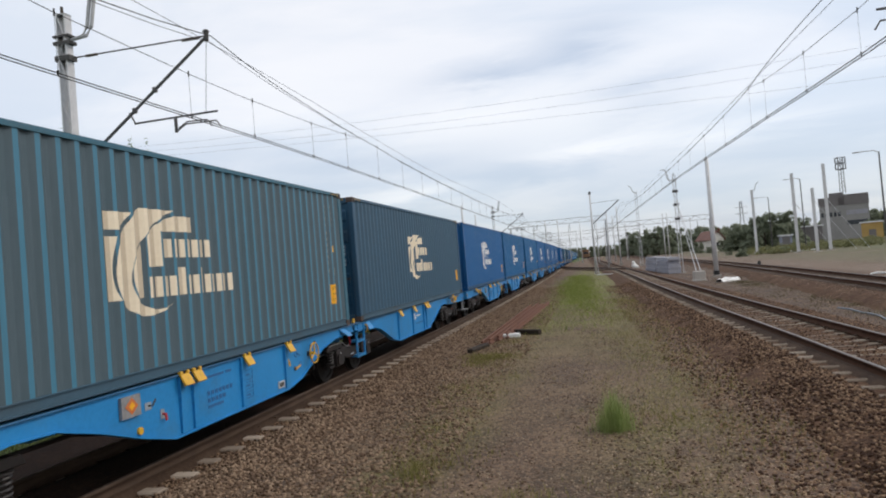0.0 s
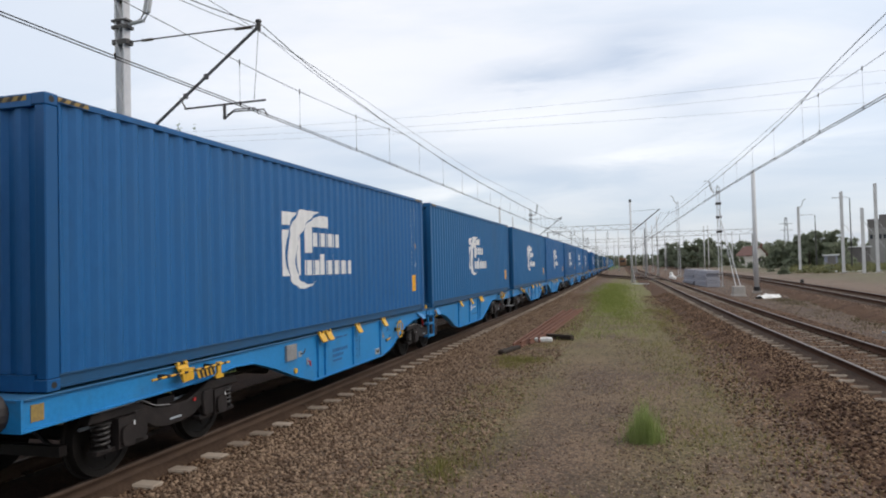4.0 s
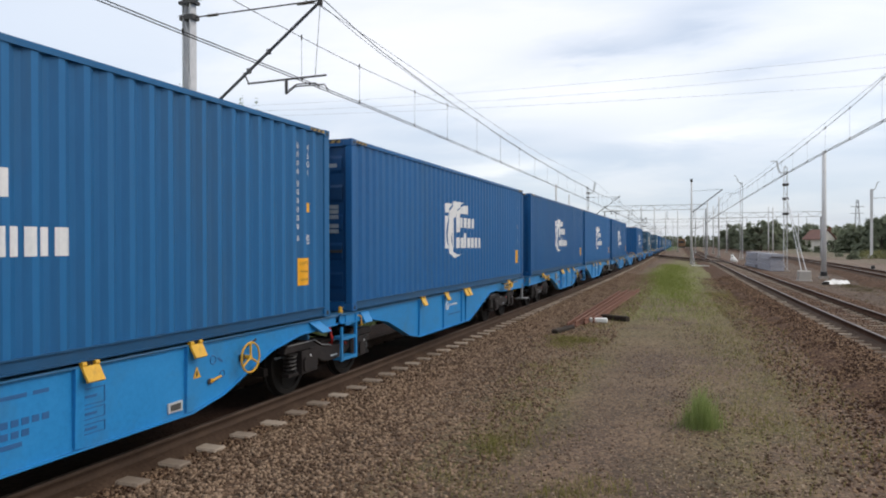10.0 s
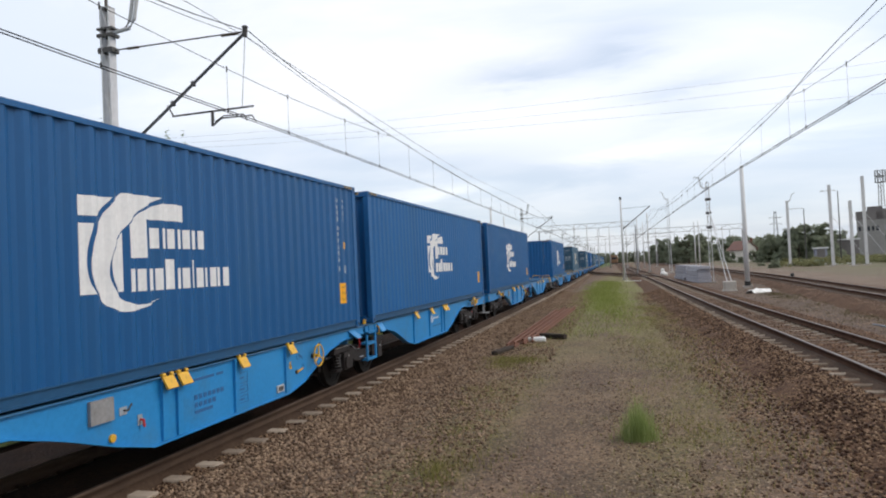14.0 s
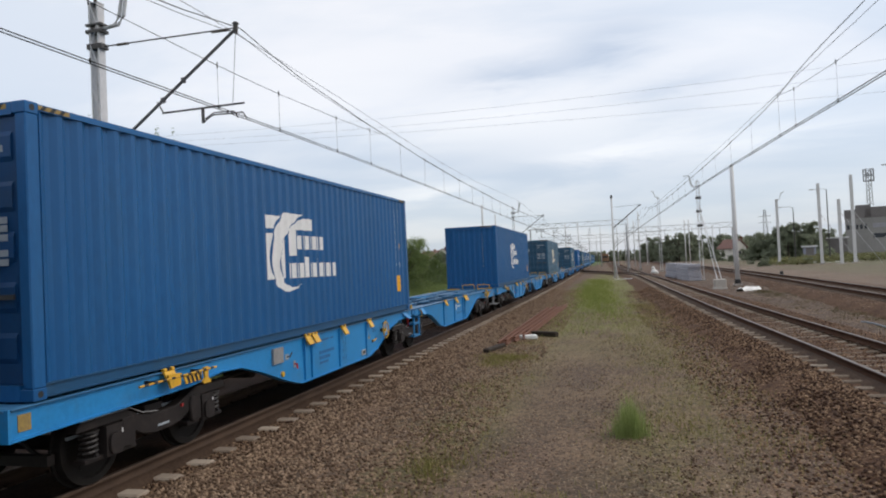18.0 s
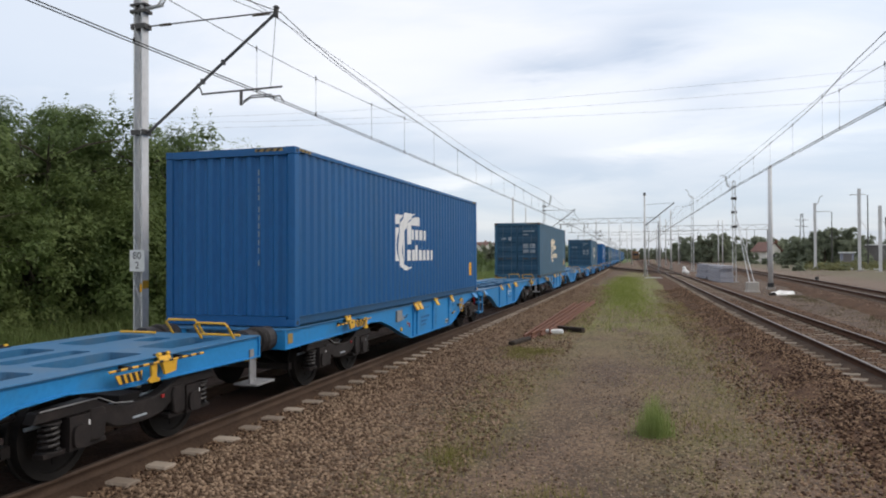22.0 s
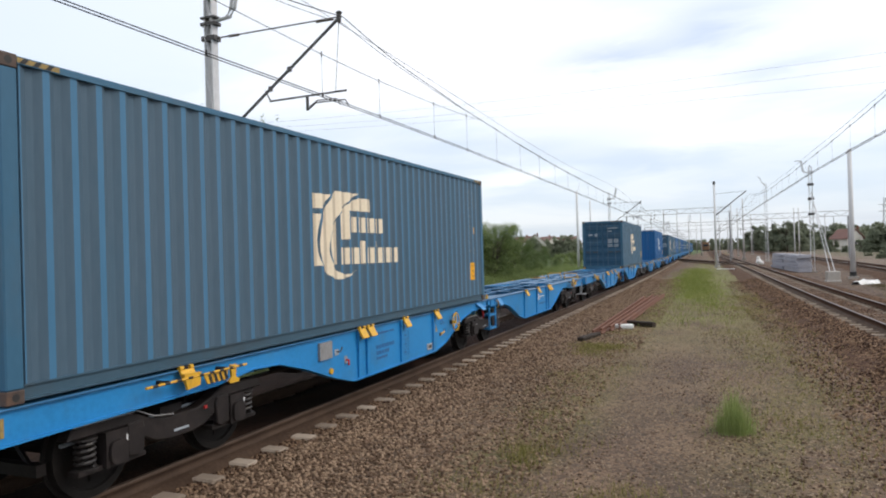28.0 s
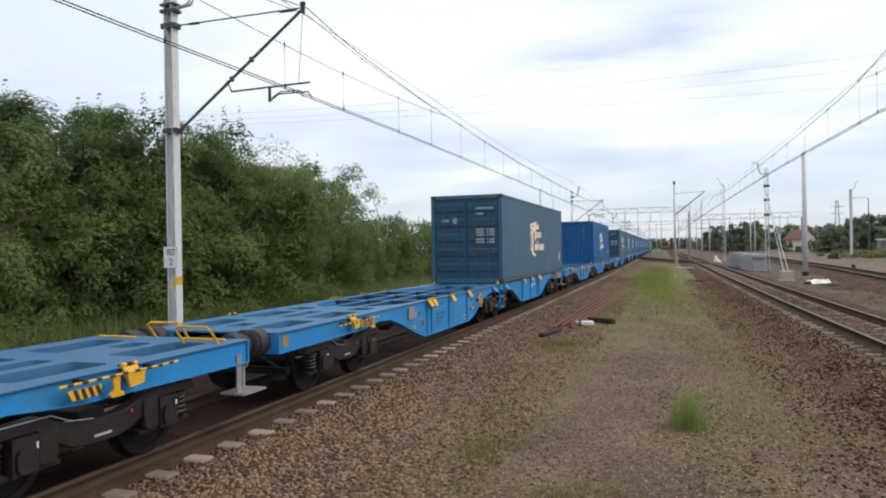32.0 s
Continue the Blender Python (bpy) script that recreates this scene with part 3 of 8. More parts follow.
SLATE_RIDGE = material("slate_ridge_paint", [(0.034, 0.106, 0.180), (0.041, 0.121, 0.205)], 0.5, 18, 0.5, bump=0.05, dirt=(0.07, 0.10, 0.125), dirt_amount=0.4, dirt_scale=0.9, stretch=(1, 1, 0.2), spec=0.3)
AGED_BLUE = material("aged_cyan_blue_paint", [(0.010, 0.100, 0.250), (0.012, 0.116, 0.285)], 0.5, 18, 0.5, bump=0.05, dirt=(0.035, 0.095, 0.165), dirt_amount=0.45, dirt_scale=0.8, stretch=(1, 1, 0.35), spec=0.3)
AGED_RECESS = material("aged_dull_blue_paint", [(0.010, 0.098, 0.250), (0.013, 0.115, 0.285)], 0.5, 18, 0.55, bump=0.05, dirt=(0.042, 0.085, 0.135), dirt_amount=0.5, dirt_scale=0.6, stretch=(1, 1, 0.2), spec=0.3)
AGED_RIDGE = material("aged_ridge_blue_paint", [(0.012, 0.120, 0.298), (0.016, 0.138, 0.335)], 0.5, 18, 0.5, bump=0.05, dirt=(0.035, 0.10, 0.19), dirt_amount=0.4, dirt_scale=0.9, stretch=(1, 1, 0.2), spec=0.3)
# door tones, darker than the sides of the same container
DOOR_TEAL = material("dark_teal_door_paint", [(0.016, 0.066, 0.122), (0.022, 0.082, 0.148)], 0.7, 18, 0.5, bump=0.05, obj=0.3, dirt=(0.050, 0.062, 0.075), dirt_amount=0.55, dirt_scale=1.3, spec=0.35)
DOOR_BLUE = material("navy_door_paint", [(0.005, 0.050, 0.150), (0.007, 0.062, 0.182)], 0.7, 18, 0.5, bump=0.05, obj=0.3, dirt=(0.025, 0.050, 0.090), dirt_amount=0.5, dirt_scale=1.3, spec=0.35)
BUFFERM = material("dusty_buffer_steel", [(0.026, 0.023, 0.023), (0.048, 0.043, 0.042)], 3, 25, 0.6, metal=0.1, dirt=(0.075, 0.064, 0.060), dirt_amount=0.5, dirt_scale=4, spec=0.4)
WAGON_TOP = material("dusty_wagon_deck_paint", [(0.030, 0.130, 0.262), (0.038, 0.148, 0.292), (0.048, 0.160, 0.306)], 0.6, 20, 0.5, bump=0.04, dirt=(0.120, 0.155, 0.19), dirt_amount=0.6, dirt_scale=1.3, spec=0.35)


# ---- the lines: x of each track's centre along y; z = 0 is the rail head of the train's track ----
def line_1(y):
    return -6.65 - (max(y, 0) ** 2 / 7300 if y < 95 else 95 * 95 / 7300 + (y - 95) * 0.02603)


_ys = np.arange(-80, 1400, 1.0)
_x2 = np.interp(_ys, [-80, 0, 10, 14, 17, 20, 24, 28, 33, 40, 50, 62, 75, 105, 130, 150, 1400], [5.12, 5.08, 5.0, 4.94, 4.84, 4.7, 4.52, 4.36, 4.2, 3.98, 3.65, 3.35, 2.95, 2.0, 1.2, 0.55, -32.0])
_x2 = np.convolve(np.pad(_x2, 4, mode="edge"), np.ones(9) / 9, "valid")
_w2 = np.interp(_ys, [-80, 0, 10, 20, 30, 40, 50, 65, 80, 110, 150, 1400], [4.8, 4.8, 4.75, 4.6, 4.2, 3.75, 3.3, 2.6, 2.0, 1.0, -0.25, -32.8])


def line_2(y):
    return float(np.interp(y, _ys, _x2))


def wire_line_2(y):
    """The second line's overhead wires run a little inside its track."""
    return float(np.interp(y, _ys, _w2))


def line_3(y):
    return float(np.interp(y, [-80, 20, 32, 41, 52, 62, 80, 130, 500], [10.5, 10.9, 11.35, 11.62, 12.0, 12.3, 12.65, 12.8, 9.0]))


def line_4(y):
    """Crossover from the second line to the first, far ahead."""
    s = min(1, max(0, (y - 85) / 75))
    s = s * s * (3 - 2 * s)
    return line_2(y) * (1 - s) + line_1(y) * s


def heading(line, y):
    return -math.degrees(math.atan2(line(y + 0.5) - line(y - 0.5), 1.0))


Z1, Z2, Z3 = 0.0, 0.10, 0.20
GROUND = -0.30


def bed(off, z):
    """Height of a ballast bed at an offset from its track's centre."""
    return z + float(np.interp(abs(off), [0, 1.75, 2.9], [-0.200, -0.205, -0.50 - max(0, z - 0.1)]))


def ground_z(x, y):
    h = GROUND + 0.03 * math.sin(x * 0.9 + y * 0.13) * math.sin(y * 0.21) + 0.02 * math.sin(x * 2.3 + y * 0.7)
    if x < -9:
        h += 0.25 * min(1, (-9 - x) / 4)
    if x > 8.4:
        q = min(1, (x - 8.4) / 3.6)
        h += 0.25 * q * q * (3 - 2 * q)
    if x > 16:
        h += 0.7 * min(1, (x - 16) / 45)
    return h


def top_z(x, y):
    h = ground_z(x, y)
    for line, z in ((line_1, Z1), (line_2, Z2), (line_3, Z3)):
        o = abs(x - line(y))
        if o < 2.9:
            h = max(h, bed(o, z))
    return h


def ground_material():
    mat = material("trodden_grit_and_soil", [(0.074, 0.045, 0.027), (0.122, 0.076, 0.047), (0.176, 0.113, 0.071)], 0.7, 16, 0.95, bump=0.7, coords="World", bump_scale=0.03)
    ns, ls = mat.node_tree.nodes, mat.node_tree.links
    bsdf = ns["Principled BSDF"]
    old = bsdf.inputs["Base Color"].links[0].from_socket
    geo = ns.new("ShaderNodeNewGeometry")
    sep = ns.new("ShaderNodeSeparateXYZ")
    ls.new(geo.outputs["Position"], sep.inputs[0])

    def band(sock, pts):
        r = ns.new("ShaderNodeFloatCurve")
        cv = r.mapping.curves[0]
        m = ns.new("ShaderNodeMapRange")
        m.inputs["From Min"].default_value, m.inputs["From Max"].default_value = pts[0][0], pts[-1][0]
        ls.new(sock, m.inputs["Value"])
        span = pts[-1][0] - pts[0][0]
        cv.points[0].location = (0, pts[0][1])
        cv.points[1].location = (1, pts[-1][1])
        for p, v in pts[1:-1]:
            cv.points.new((p - pts[0][0]) / span, v)
        r.mapping.update()
        ls.new(m.outputs[0], r.inputs["Value"])
        return r.outputs[0]

    def mul(a, b):
        n = ns.new("ShaderNodeMath")
        n.operation = "MULTIPLY"
        ls.new(a, n.inputs[0])
        ls.new(b, n.inputs[1])
        return n.outputs[0]

    def noisy(scale, lo, hi):
        n = ns.new("ShaderNodeTexNoise")
        n.inputs["Scale"].default_value, n.inputs["Detail"].default_value, n.inputs["Roughness"].default_value = scale, 7, 0.6
        ls.new(geo.outputs["Position"], n.inputs["Vector"])
        m = ns.new("ShaderNodeMapRange")
        m.inputs["From Min"].default_value, m.inputs["From Max"].default_value = lo, hi
        ls.new(n.outputs[0], m.inputs["Value"])
        return m.outputs[0]

    def over(base, fac, colour):
        mx = ns.new("ShaderNodeMix")
        mx.data_type = "RGBA"
        ls.new(fac, mx.inputs[0])
        ls.new(base, mx.inputs[6])
        mx.inputs[7].default_value = (*colour, 1)
        return mx.outputs[2]

    # moss and low weeds on the strip between the lines
    strip = band(sep.outputs["X"], [(-5.0, 0.0), (-3.6, 0.2), (-2.7, 0.75), (-1.9, 0.35), (-1.2, 0.05), (-0.4, 0.15), (0.3, 0.55), (1.3, 0.75), (2.0, 0.4), (3.0, 0.0)])
    col = over(old, mul(strip, noisy(0.8, 0.40, 0.62)), (0.122, 0.105, 0.034))
    ahead = band(sep.outputs["Y"], [(5, 0.0), (17, 0.12), (28, 0.65), (60, 0.95), (95, 0.7), (120, 0.0)])
    core = band(sep.outputs["X"], [(-5.2, 0.0), (-4.4, 0.2), (-3.4, 0.85), (-1.4, 0.95), (-0.1, 0.85), (0.9, 0.4), (1.8, 0.0)])
    col = over(col, mul(mul(ahead, core), noisy(0.35, 0.30, 0.54)), (0.150, 0.155, 0.038))
    rusty = band(sep.outputs["X"], [(0.6, 0.0), (1.3, 0.25), (2.1, 0.8), (3.2, 0.9), (6.0, 0.8), (7.5, 0.0)])
    col = over(col, mul(rusty, noisy(0.9, 0.28, 0.52)), (0.098, 0.056, 0.034))
    dark = band(sep.outputs["X"], [(2.0, 0.0), (5.5, 0.0), (6.6, 0.6), (13.0, 0.5), (15.5, 0.0), (18.0, 0.0)])
    col = over(col, mul(dark, noisy(0.6, 0.30, 0.58)), (0.062, 0.041, 0.028))
    # grassy verge beyond the train, weeds and sand on the far right
    verge = band(sep.outputs["X"], [(-60.0, 1.0), (-11.0, 1.0), (-9.6, 0.5), (-9.0, 0.0), (-8.0, 0.0)])
    col = over(col, verge, (0.085, 0.125, 0.035))
    sand = band(sep.outputs["X"], [(7.0, 0.0), (14.5, 0.0), (15.5, 0.75), (32.0, 0.7), (40.0, 0.1), (60.0, 0.0)])
    col = over(col, mul(sand, noisy(0.15, 0.3, 0.55)), (0.178, 0.134, 0.100))
    field = band(sep.outputs["X"], [(18.0, 0.0), (24.0, 0.55), (42.0, 0.9), (400.0, 1.0)])
    col = over(col, mul(field, noisy(0.06, 0.30, 0.52)), (0.102, 0.108, 0.046))
    ls.new(col, bsdf.inputs["Base Color"])
    return mat


GROUNDM = ground_material()
speckle(GROUNDM, 26, 0.55)


def build_ground():
    xs = np.unique(np.concatenate([np.linspace(-4000, -120, 12), np.linspace(-120, -20, 21), np.arange(-20, 20, 0.5), np.linspace(20, 120, 34), np.linspace(120, 4000, 12)]))
    ys = np.unique(np.concatenate([np.linspace(-1500, -40, 8), np.arange(-40, 60, 0.8), np.arange(60, 160, 4), np.linspace(160, 600, 25), np.linspace(600, 4500, 12)]))
    nx, ny = len(xs), len(ys)
    v = [(x, y, ground_z(x, y)) for y in ys for x in xs]
    i = np.arange(nx * ny).reshape(ny, nx)
    f = np.stack([i[:-1, :-1], i[:-1, 1:], i[1:, 1:], i[1:, :-1]], -1).reshape(-1, 4)
    me = array_mesh("ground", v, f, GROUNDM)
    me.polygons.foreach_set("use_smooth", [True] * len(me.polygons))
    tagged(new("ground", me), "brown trodden grit and soil with patches of moss", "ground", kind="structure")


build_ground()

RAIL = [(-0.075, -0.172), (0.075, -0.172), (0.075, -0.160), (0.012, -0.142), (0.009, -0.055), (0.036, -0.042), (0.036, -0.008), (0.028, 0.0), (-0.028, 0.0), (-0.036, -0.008), (-0.036, -0.042), (-0.009, -0.055), (-0.012, -0.142), (-0.075, -0.160)]


def build_rail(name, line, z, off, y0, y1, parent, step=4.0):
    n = int((y1 - y0) / step)
    ysr = [y0 + (y1 - y0) * i / n for i in range(n + 1)]
    k = len(RAIL)
    v = [(line(y) + off + p, y, z + q) for y in ysr for p, q in RAIL]
    f = np.array([(i * k + j, (i + 1) * k + j, (i + 1) * k + (j + 1) % k, i * k + (j + 1) % k) for i in range(n) for j in range(k)])
    me = array_mesh(name, v, f, RUST if line is line_1 else RUST_OLD)
    me.materials.append(RAILTOP if line is line_1 else RAILWORN)
    idx = np.zeros(len(f), np.int32)
    idx.reshape(n, k)[:, 6:9] = 1
    me.polygons.foreach_set("material_index", idx)
    ob = part(name, me, RUST, parent)
    return ob


def bed_mesh(line, z, y0, y1, mat):
    offs = [-3.1, -2.3, -1.75, -0.9, 0, 0.9, 1.75, 2.3, 3.1]
    ysb = np.concatenate([np.arange(y0, min(y1, 80), 1.0), np.arange(max(y0, 80), y1 + 1, 8.0)])
    v = [(line(y) + o, y, z + float(np.interp(abs(o), [0, 1.75, 2.3, 3.1], [-0.205, -0.21, -0.34 - max(0, z - 0.1) * 0.4, -0.58 - max(0, z - 0.1)])) + (0.07 * noise.noise((o * 0.8, y * 0.9, z)) if abs(o) > 2 else 0)) for y in ysb for o in offs]
    k, n = len(offs), len(ysb)
    i = np.arange(k * n).reshape(n, k)
    return array_mesh("ballast_bed", v, np.stack([i[:-1, :-1], i[:-1, 1:], i[1:, 1:], i[1:, :-1]], -1).reshape(-1, 4), mat)


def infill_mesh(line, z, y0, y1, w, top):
    """Dark oily grit packed between the rails, almost hiding the sleepers; the train's shade is painted in."""
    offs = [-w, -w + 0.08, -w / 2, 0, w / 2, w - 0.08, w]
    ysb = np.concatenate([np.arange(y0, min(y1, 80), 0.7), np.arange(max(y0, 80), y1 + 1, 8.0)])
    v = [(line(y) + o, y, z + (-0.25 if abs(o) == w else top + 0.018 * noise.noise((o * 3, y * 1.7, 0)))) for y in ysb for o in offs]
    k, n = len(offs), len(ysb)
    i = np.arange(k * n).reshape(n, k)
    return array_mesh("track_infill", v, np.stack([i[:-1, :-1], i[:-1, 1:], i[1:, 1:], i[1:, :-1]], -1).reshape(-1, 4), OILY_SHADE)


def sleeper_shape(slim=0.0):
    """A concrete sleeper with a low middle, chamfered along its top edges."""
    s = Shape()
    st = [(-1.27, -0.01), (-1.25, 0.0), (-0.45, 0.0), (-0.35, -0.03), (0.35, -0.03), (0.45, 0.0), (1.25, 0.0), (1.27, -0.01)]
    v, n = [], len(st)
    for x, dz in st:
        w = (0.112 if abs(x) > 0.4 else 0.10) - slim
        v += [(x, -w - 0.01, -0.2), (x, -w, dz - 0.02), (x, -w + 0.025, dz), (x, w - 0.025, dz), (x, w, dz - 0.02), (x, w + 0.01, -0.2)]
    f = [(i * 6 + j, i * 6 + j + 1, (i + 1) * 6 + j + 1, (i + 1) * 6 + j) for i in range(n - 1) for j in range(5)]
    return s.add(v, f + [(5, 4, 3, 2, 1, 0), tuple((n - 1) * 6 + j for j in range(6))])


SLEEPER = sleeper_shape().mesh("sleeper", SLEEPERM)
OLDCONCRETE = material("old_grey_sleeper", [(0.155, 0.120, 0.090), (0.29, 0.245, 0.195)], 3, 30, 0.9, bump=0.25, obj=0.6, dirt=(0.085, 0.056, 0.040), dirt_amount=0.75, dirt_scale=2.2, spec=0.2)
SLEEPER_OLD = sleeper_shape(0.03).mesh("sleeper", OLDCONCRETE)
RUSTYTIE = material("rust_stained_sleeper", [(0.075, 0.054, 0.042), (0.13, 0.10, 0.08)], 3, 30, 0.9, bump=0.25, obj=0.6, dirt=(0.060, 0.038, 0.028), dirt_amount=0.75, dirt_scale=2.2, spec=0.2)
SLEEPER_RUSTY = sleeper_shape().mesh("sleeper", RUSTYTIE)
FASTENING = Shape()
for sx in (-0.7525, 0.7525):
    for d in (-0.11, 0.11):
        FASTENING.box(sx + d - 0.035, sx + d + 0.035, -0.06, 0.06, -0.002, 0.03)
FASTENING = FASTENING.mesh("rail_fastening", RUST)


def build_track(name, label, line, z, y0, y1, near0, near1, phase, spacing, seat, old=False):
    """A track: ballast bed, two rails, and sleepers, of which the near ones are pieces of their own."""
    tr = thing(name, label, "railway track", kind="structure")
    tie = SLEEPER_RUSTY if name == "track_3" else SLEEPER_OLD if old else SLEEPER
    part("ballast_bed", bed_mesh(line, z, y0, y1, BALLAST_OLD if old else BALLAST), BALLAST, tr, "brown crushed-stone ballast")
    for off in (-0.7525, 0.7525):
        build_rail("rail", line, z, off, y0, y1, tr)
    sv = np.array([v.co[:] for v in SLEEPER.vertices])
    sf = [tuple(p.vertices) for p in SLEEPER.polygons if len(p.vertices) == 4]
    rest_v, rest_f, y, k = [], [], y0 + (phase - y0) % spacing, 0
    while y < y1:
        m = pose(line(y), y, z + seat, 0, 0, heading(line, y) + random.uniform(-0.6, 0.6))
        if near0 <= y <= near1:
            ob = part("sleeper", tie, SLEEPERM, tr, at=m @ pose(random.uniform(-0.02, 0.02), 0, random.uniform(-0.006, 0.006)))
            if y < 45:
                part("rail_fastening", FASTENING, RUST, ob, at=pose(0, 0, 0.0))
        elif y < 330:
            n = len(rest_v)
            rest_v += [tuple(m @ Vector(p)) for p in sv]
            rest_f += [tuple(n * 1 + i for i in q) for q in sf]
        y += spacing
    if rest_v:
        tagged(part("far_sleepers", array_mesh("far_sleepers", rest_v, rest_f, RUSTYTIE if old else SLEEPERM), SLEEPERM, tr), kind="stuff")
    return tr


t1 = build_track("track_1", "main railway track with stained concrete sleepers under the train", line_1, Z1, -60, 900, 1, 118, 7.51, 0.63, -0.172)
part("track_infill", infill_mesh(line_1, Z1, -40, 500, 0.66, -0.150), OILY_SHADE, t1, "dark oily grit between the rails, darkened for the train's shade")

# added dark sheet paints the train's shade onto the far shoulder
part("track_infill", infill_mesh(lambda y: line_1(y) - 1.72, Z1, -40, 300, 0.9, -0.165), OILY_SHADE, t1, "dark sheet standing for the train's shade on the far shoulder")


def spill_mesh(line, z, y0, y1, o0, o1):
    """Fine dark dirt heaped against a rail, hiding the sleepers there."""
    ysb = np.concatenate([np.arange(y0, min(y1, 80), 0.35), np.arange(max(y0, 80), y1 + 1, 8.0)])
    d = 1 if o1 > o0 else -1
    offs = [o0, o0 + d * 0.08, (o0 + o1) / 2, o1 - d * 0.05, o1 + d * 0.05]
    hs = [-0.135, -0.140, -0.150, -0.163, -0.24]
    v = [(line(y) + o * (1 + (0.035 if d > 0 else 0.12) * noise.noise((y * 2.3, o, 1.0)) * (k > 2)), y, z + h + 0.008 * noise.noise((o * 5, y * 3.1, 0))) for y in ysb for k, (o, h) in enumerate(zip(offs, hs))]
    n, k = len(ysb), len(offs)
    i = np.arange(k * n).reshape(n, k)
    return array_mesh("rail_dirt", v, np.stack([i[:-1, :-1], i[:-1, 1:], i[1:, 1:], i[1:, :-1]], -1).reshape(-1, 4), BRAKEDUST)


BRAKEDUST = material("brown_brake_dust", [(0.036, 0.021, 0.013), (0.056, 0.034, 0.022), (0.082, 0.053, 0.036)], 1.6, 26, 0.95, bump=0.5, coords="World", spec=0.2)
part("rail_dirt", spill_mesh(line_1, Z1, -40, 400, 0.80, 1.0), BRAKEDUST, t1, "fine brown brake dust along the rail")
t2 = build_track("track_2", "railway track with rusty rails and old pale sleepers", line_2, Z2, -40, 600, 5, 115, 6.0, 0.63, -0.172, True)
REDDUST = material("red_brown_track_dust", [(0.066, 0.034, 0.020), (0.104, 0.058, 0.035), (0.150, 0.090, 0.056)], 1.6, 26, 0.95, bump=0.6, coords="World", spec=0.2)
speckle(REDDUST, 30, 0.3)
part("rail_dirt", spill_mesh(line_2, Z2, -20, 300, -0.80, -1.02), REDDUST, t2, "red-brown dust along the rail", at=pose(0, 0, 0.0))
build_track("track_3", "far siding track with dark rusty rails", line_3, Z3, 5, 500, 25, 90, 6.0, 0.65, -0.172, True)


def build_crossover():
    tr = thing("track_4", "crossover track joining two railway lines", "railway track", kind="structure")
    for off in (-0.7525, 0.7525):
        build_rail("rail", line_4, 0.06, off, 84, 165, tr)
    v, f = [], []
    for i in range(120):
        y = 86 + i * 0.65
        m = pose(line_4(y), y, -0.10, 0, 0, heading(line_4, y))
        n = len(v)
        v += [tuple(m @ vv.co) for vv in SLEEPER.vertices]
        f += [tuple(n + k for k in p.vertices) for p in SLEEPER.polygons if len(p.vertices) == 4]
    tagged(part("crossover_sleepers", array_mesh("crossover_sleepers", v, f, OLDCONCRETE), OLDCONCRETE, tr), kind="stuff")


build_crossover()


# ---- loose stones ----
def scatter_stones(name, label, places, sizes, mat, seed):
    rng = np.random.default_rng(seed)
    n = len(places)
    cube = np.array([(-1, -1, -1), (1, -1, -1), (1, 1, -1), (-1, 1, -1), (-1, -1, 1), (1, -1, 1), (1, 1, 1), (-1, 1, 1)], float)
    faces = np.array([(0, 3, 2, 1), (4, 5, 6, 7), (0, 1, 5, 4), (1, 2, 6, 5), (2, 3, 7, 6), (3, 0, 4, 7)])
    v = cube[None] * rng.uniform(0.45, 1.0, (n, 8, 3))
    v *= sizes[:, None, None] * np.stack([rng.uniform(0.7, 1.2, n), rng.uniform(0.7, 1.2, n), rng.uniform(0.45, 0.9, n)], 1)[:, None]
    a, b = rng.uniform(0, math.tau, n), rng.normal(0, 0.45, n)
    ca, sa, cb, sb = np.cos(a), np.sin(a), np.cos(b), np.sin(b)
    x, y, z = v[..., 0], v[..., 1] * cb[:, None] - v[..., 2] * sb[:, None], v[..., 1] * sb[:, None] + v[..., 2] * cb[:, None]
    v = np.stack([x * ca[:, None] - y * sa[:, None], x * sa[:, None] + y * ca[:, None], z], -1) + places[:, None]
    f = faces[None] + (np.arange(n) * 8)[:, None, None]
    ob = new(name, array_mesh(name, v.reshape(-1, 3), f.reshape(-1, 4), mat))
    return tagged(ob, label, "gravel", kind="stuff")


def stone_field(n, rng, line, o0, o1, y0, y1, smin, smax, clear=True, lift=0.25, fade=False):
    """Places in a band beside a track, denser towards the camera."""
    y = y0 + (y1 - y0) * rng.uniform(0, 1, n) ** 1.7
    o = rng.uniform(o0, o1, n)
    if fade:
        o = o0 + (o1 - o0) * (1 - np.sqrt(1 - rng.uniform(0, 0.97, n)) if abs(o0) < abs(o1) else np.sqrt(rng.uniform(0.03, 1, n)))
    s = rng.uniform(smin, smax, n)
    pts, keep = [], []
    for yy, oo, ss in zip(y, o, s):
        if clear and (abs(abs(oo) - 0.7525) < 0.1):
            continue
        x = line(yy) + oo
        pts.append((x, yy, top_z(x, yy) + ss * lift))
        keep.append(ss)
    return np.array(pts), np.array(keep)


rng = np.random.default_rng(5)
P, S = stone_field(50000, rng, line_1, 1.33, 5.2, 3.5, 60, 0.010, 0.030, fade=True)
scatter_stones("ballast_stones", "brown and grey crushed ballast stones", P, S, STONE, 1)
P, S = stone_field(5000, rng, line_1, 1.0, 1.30, 3.5, 45, 0.009, 0.02)
scatter_stones("ballast_stones", "brown and grey crushed ballast stones between sleeper ends", P, S, STONE_DARK, 2)
P, S = stone_field(28000, rng, line_2, -4.1, -1.2, 5.0, 55, 0.010, 0.029, fade=True)
scatter_stones("ballast_stones", "dark rusty crushed ballast stones", P, S, STONE_DARK, 3)
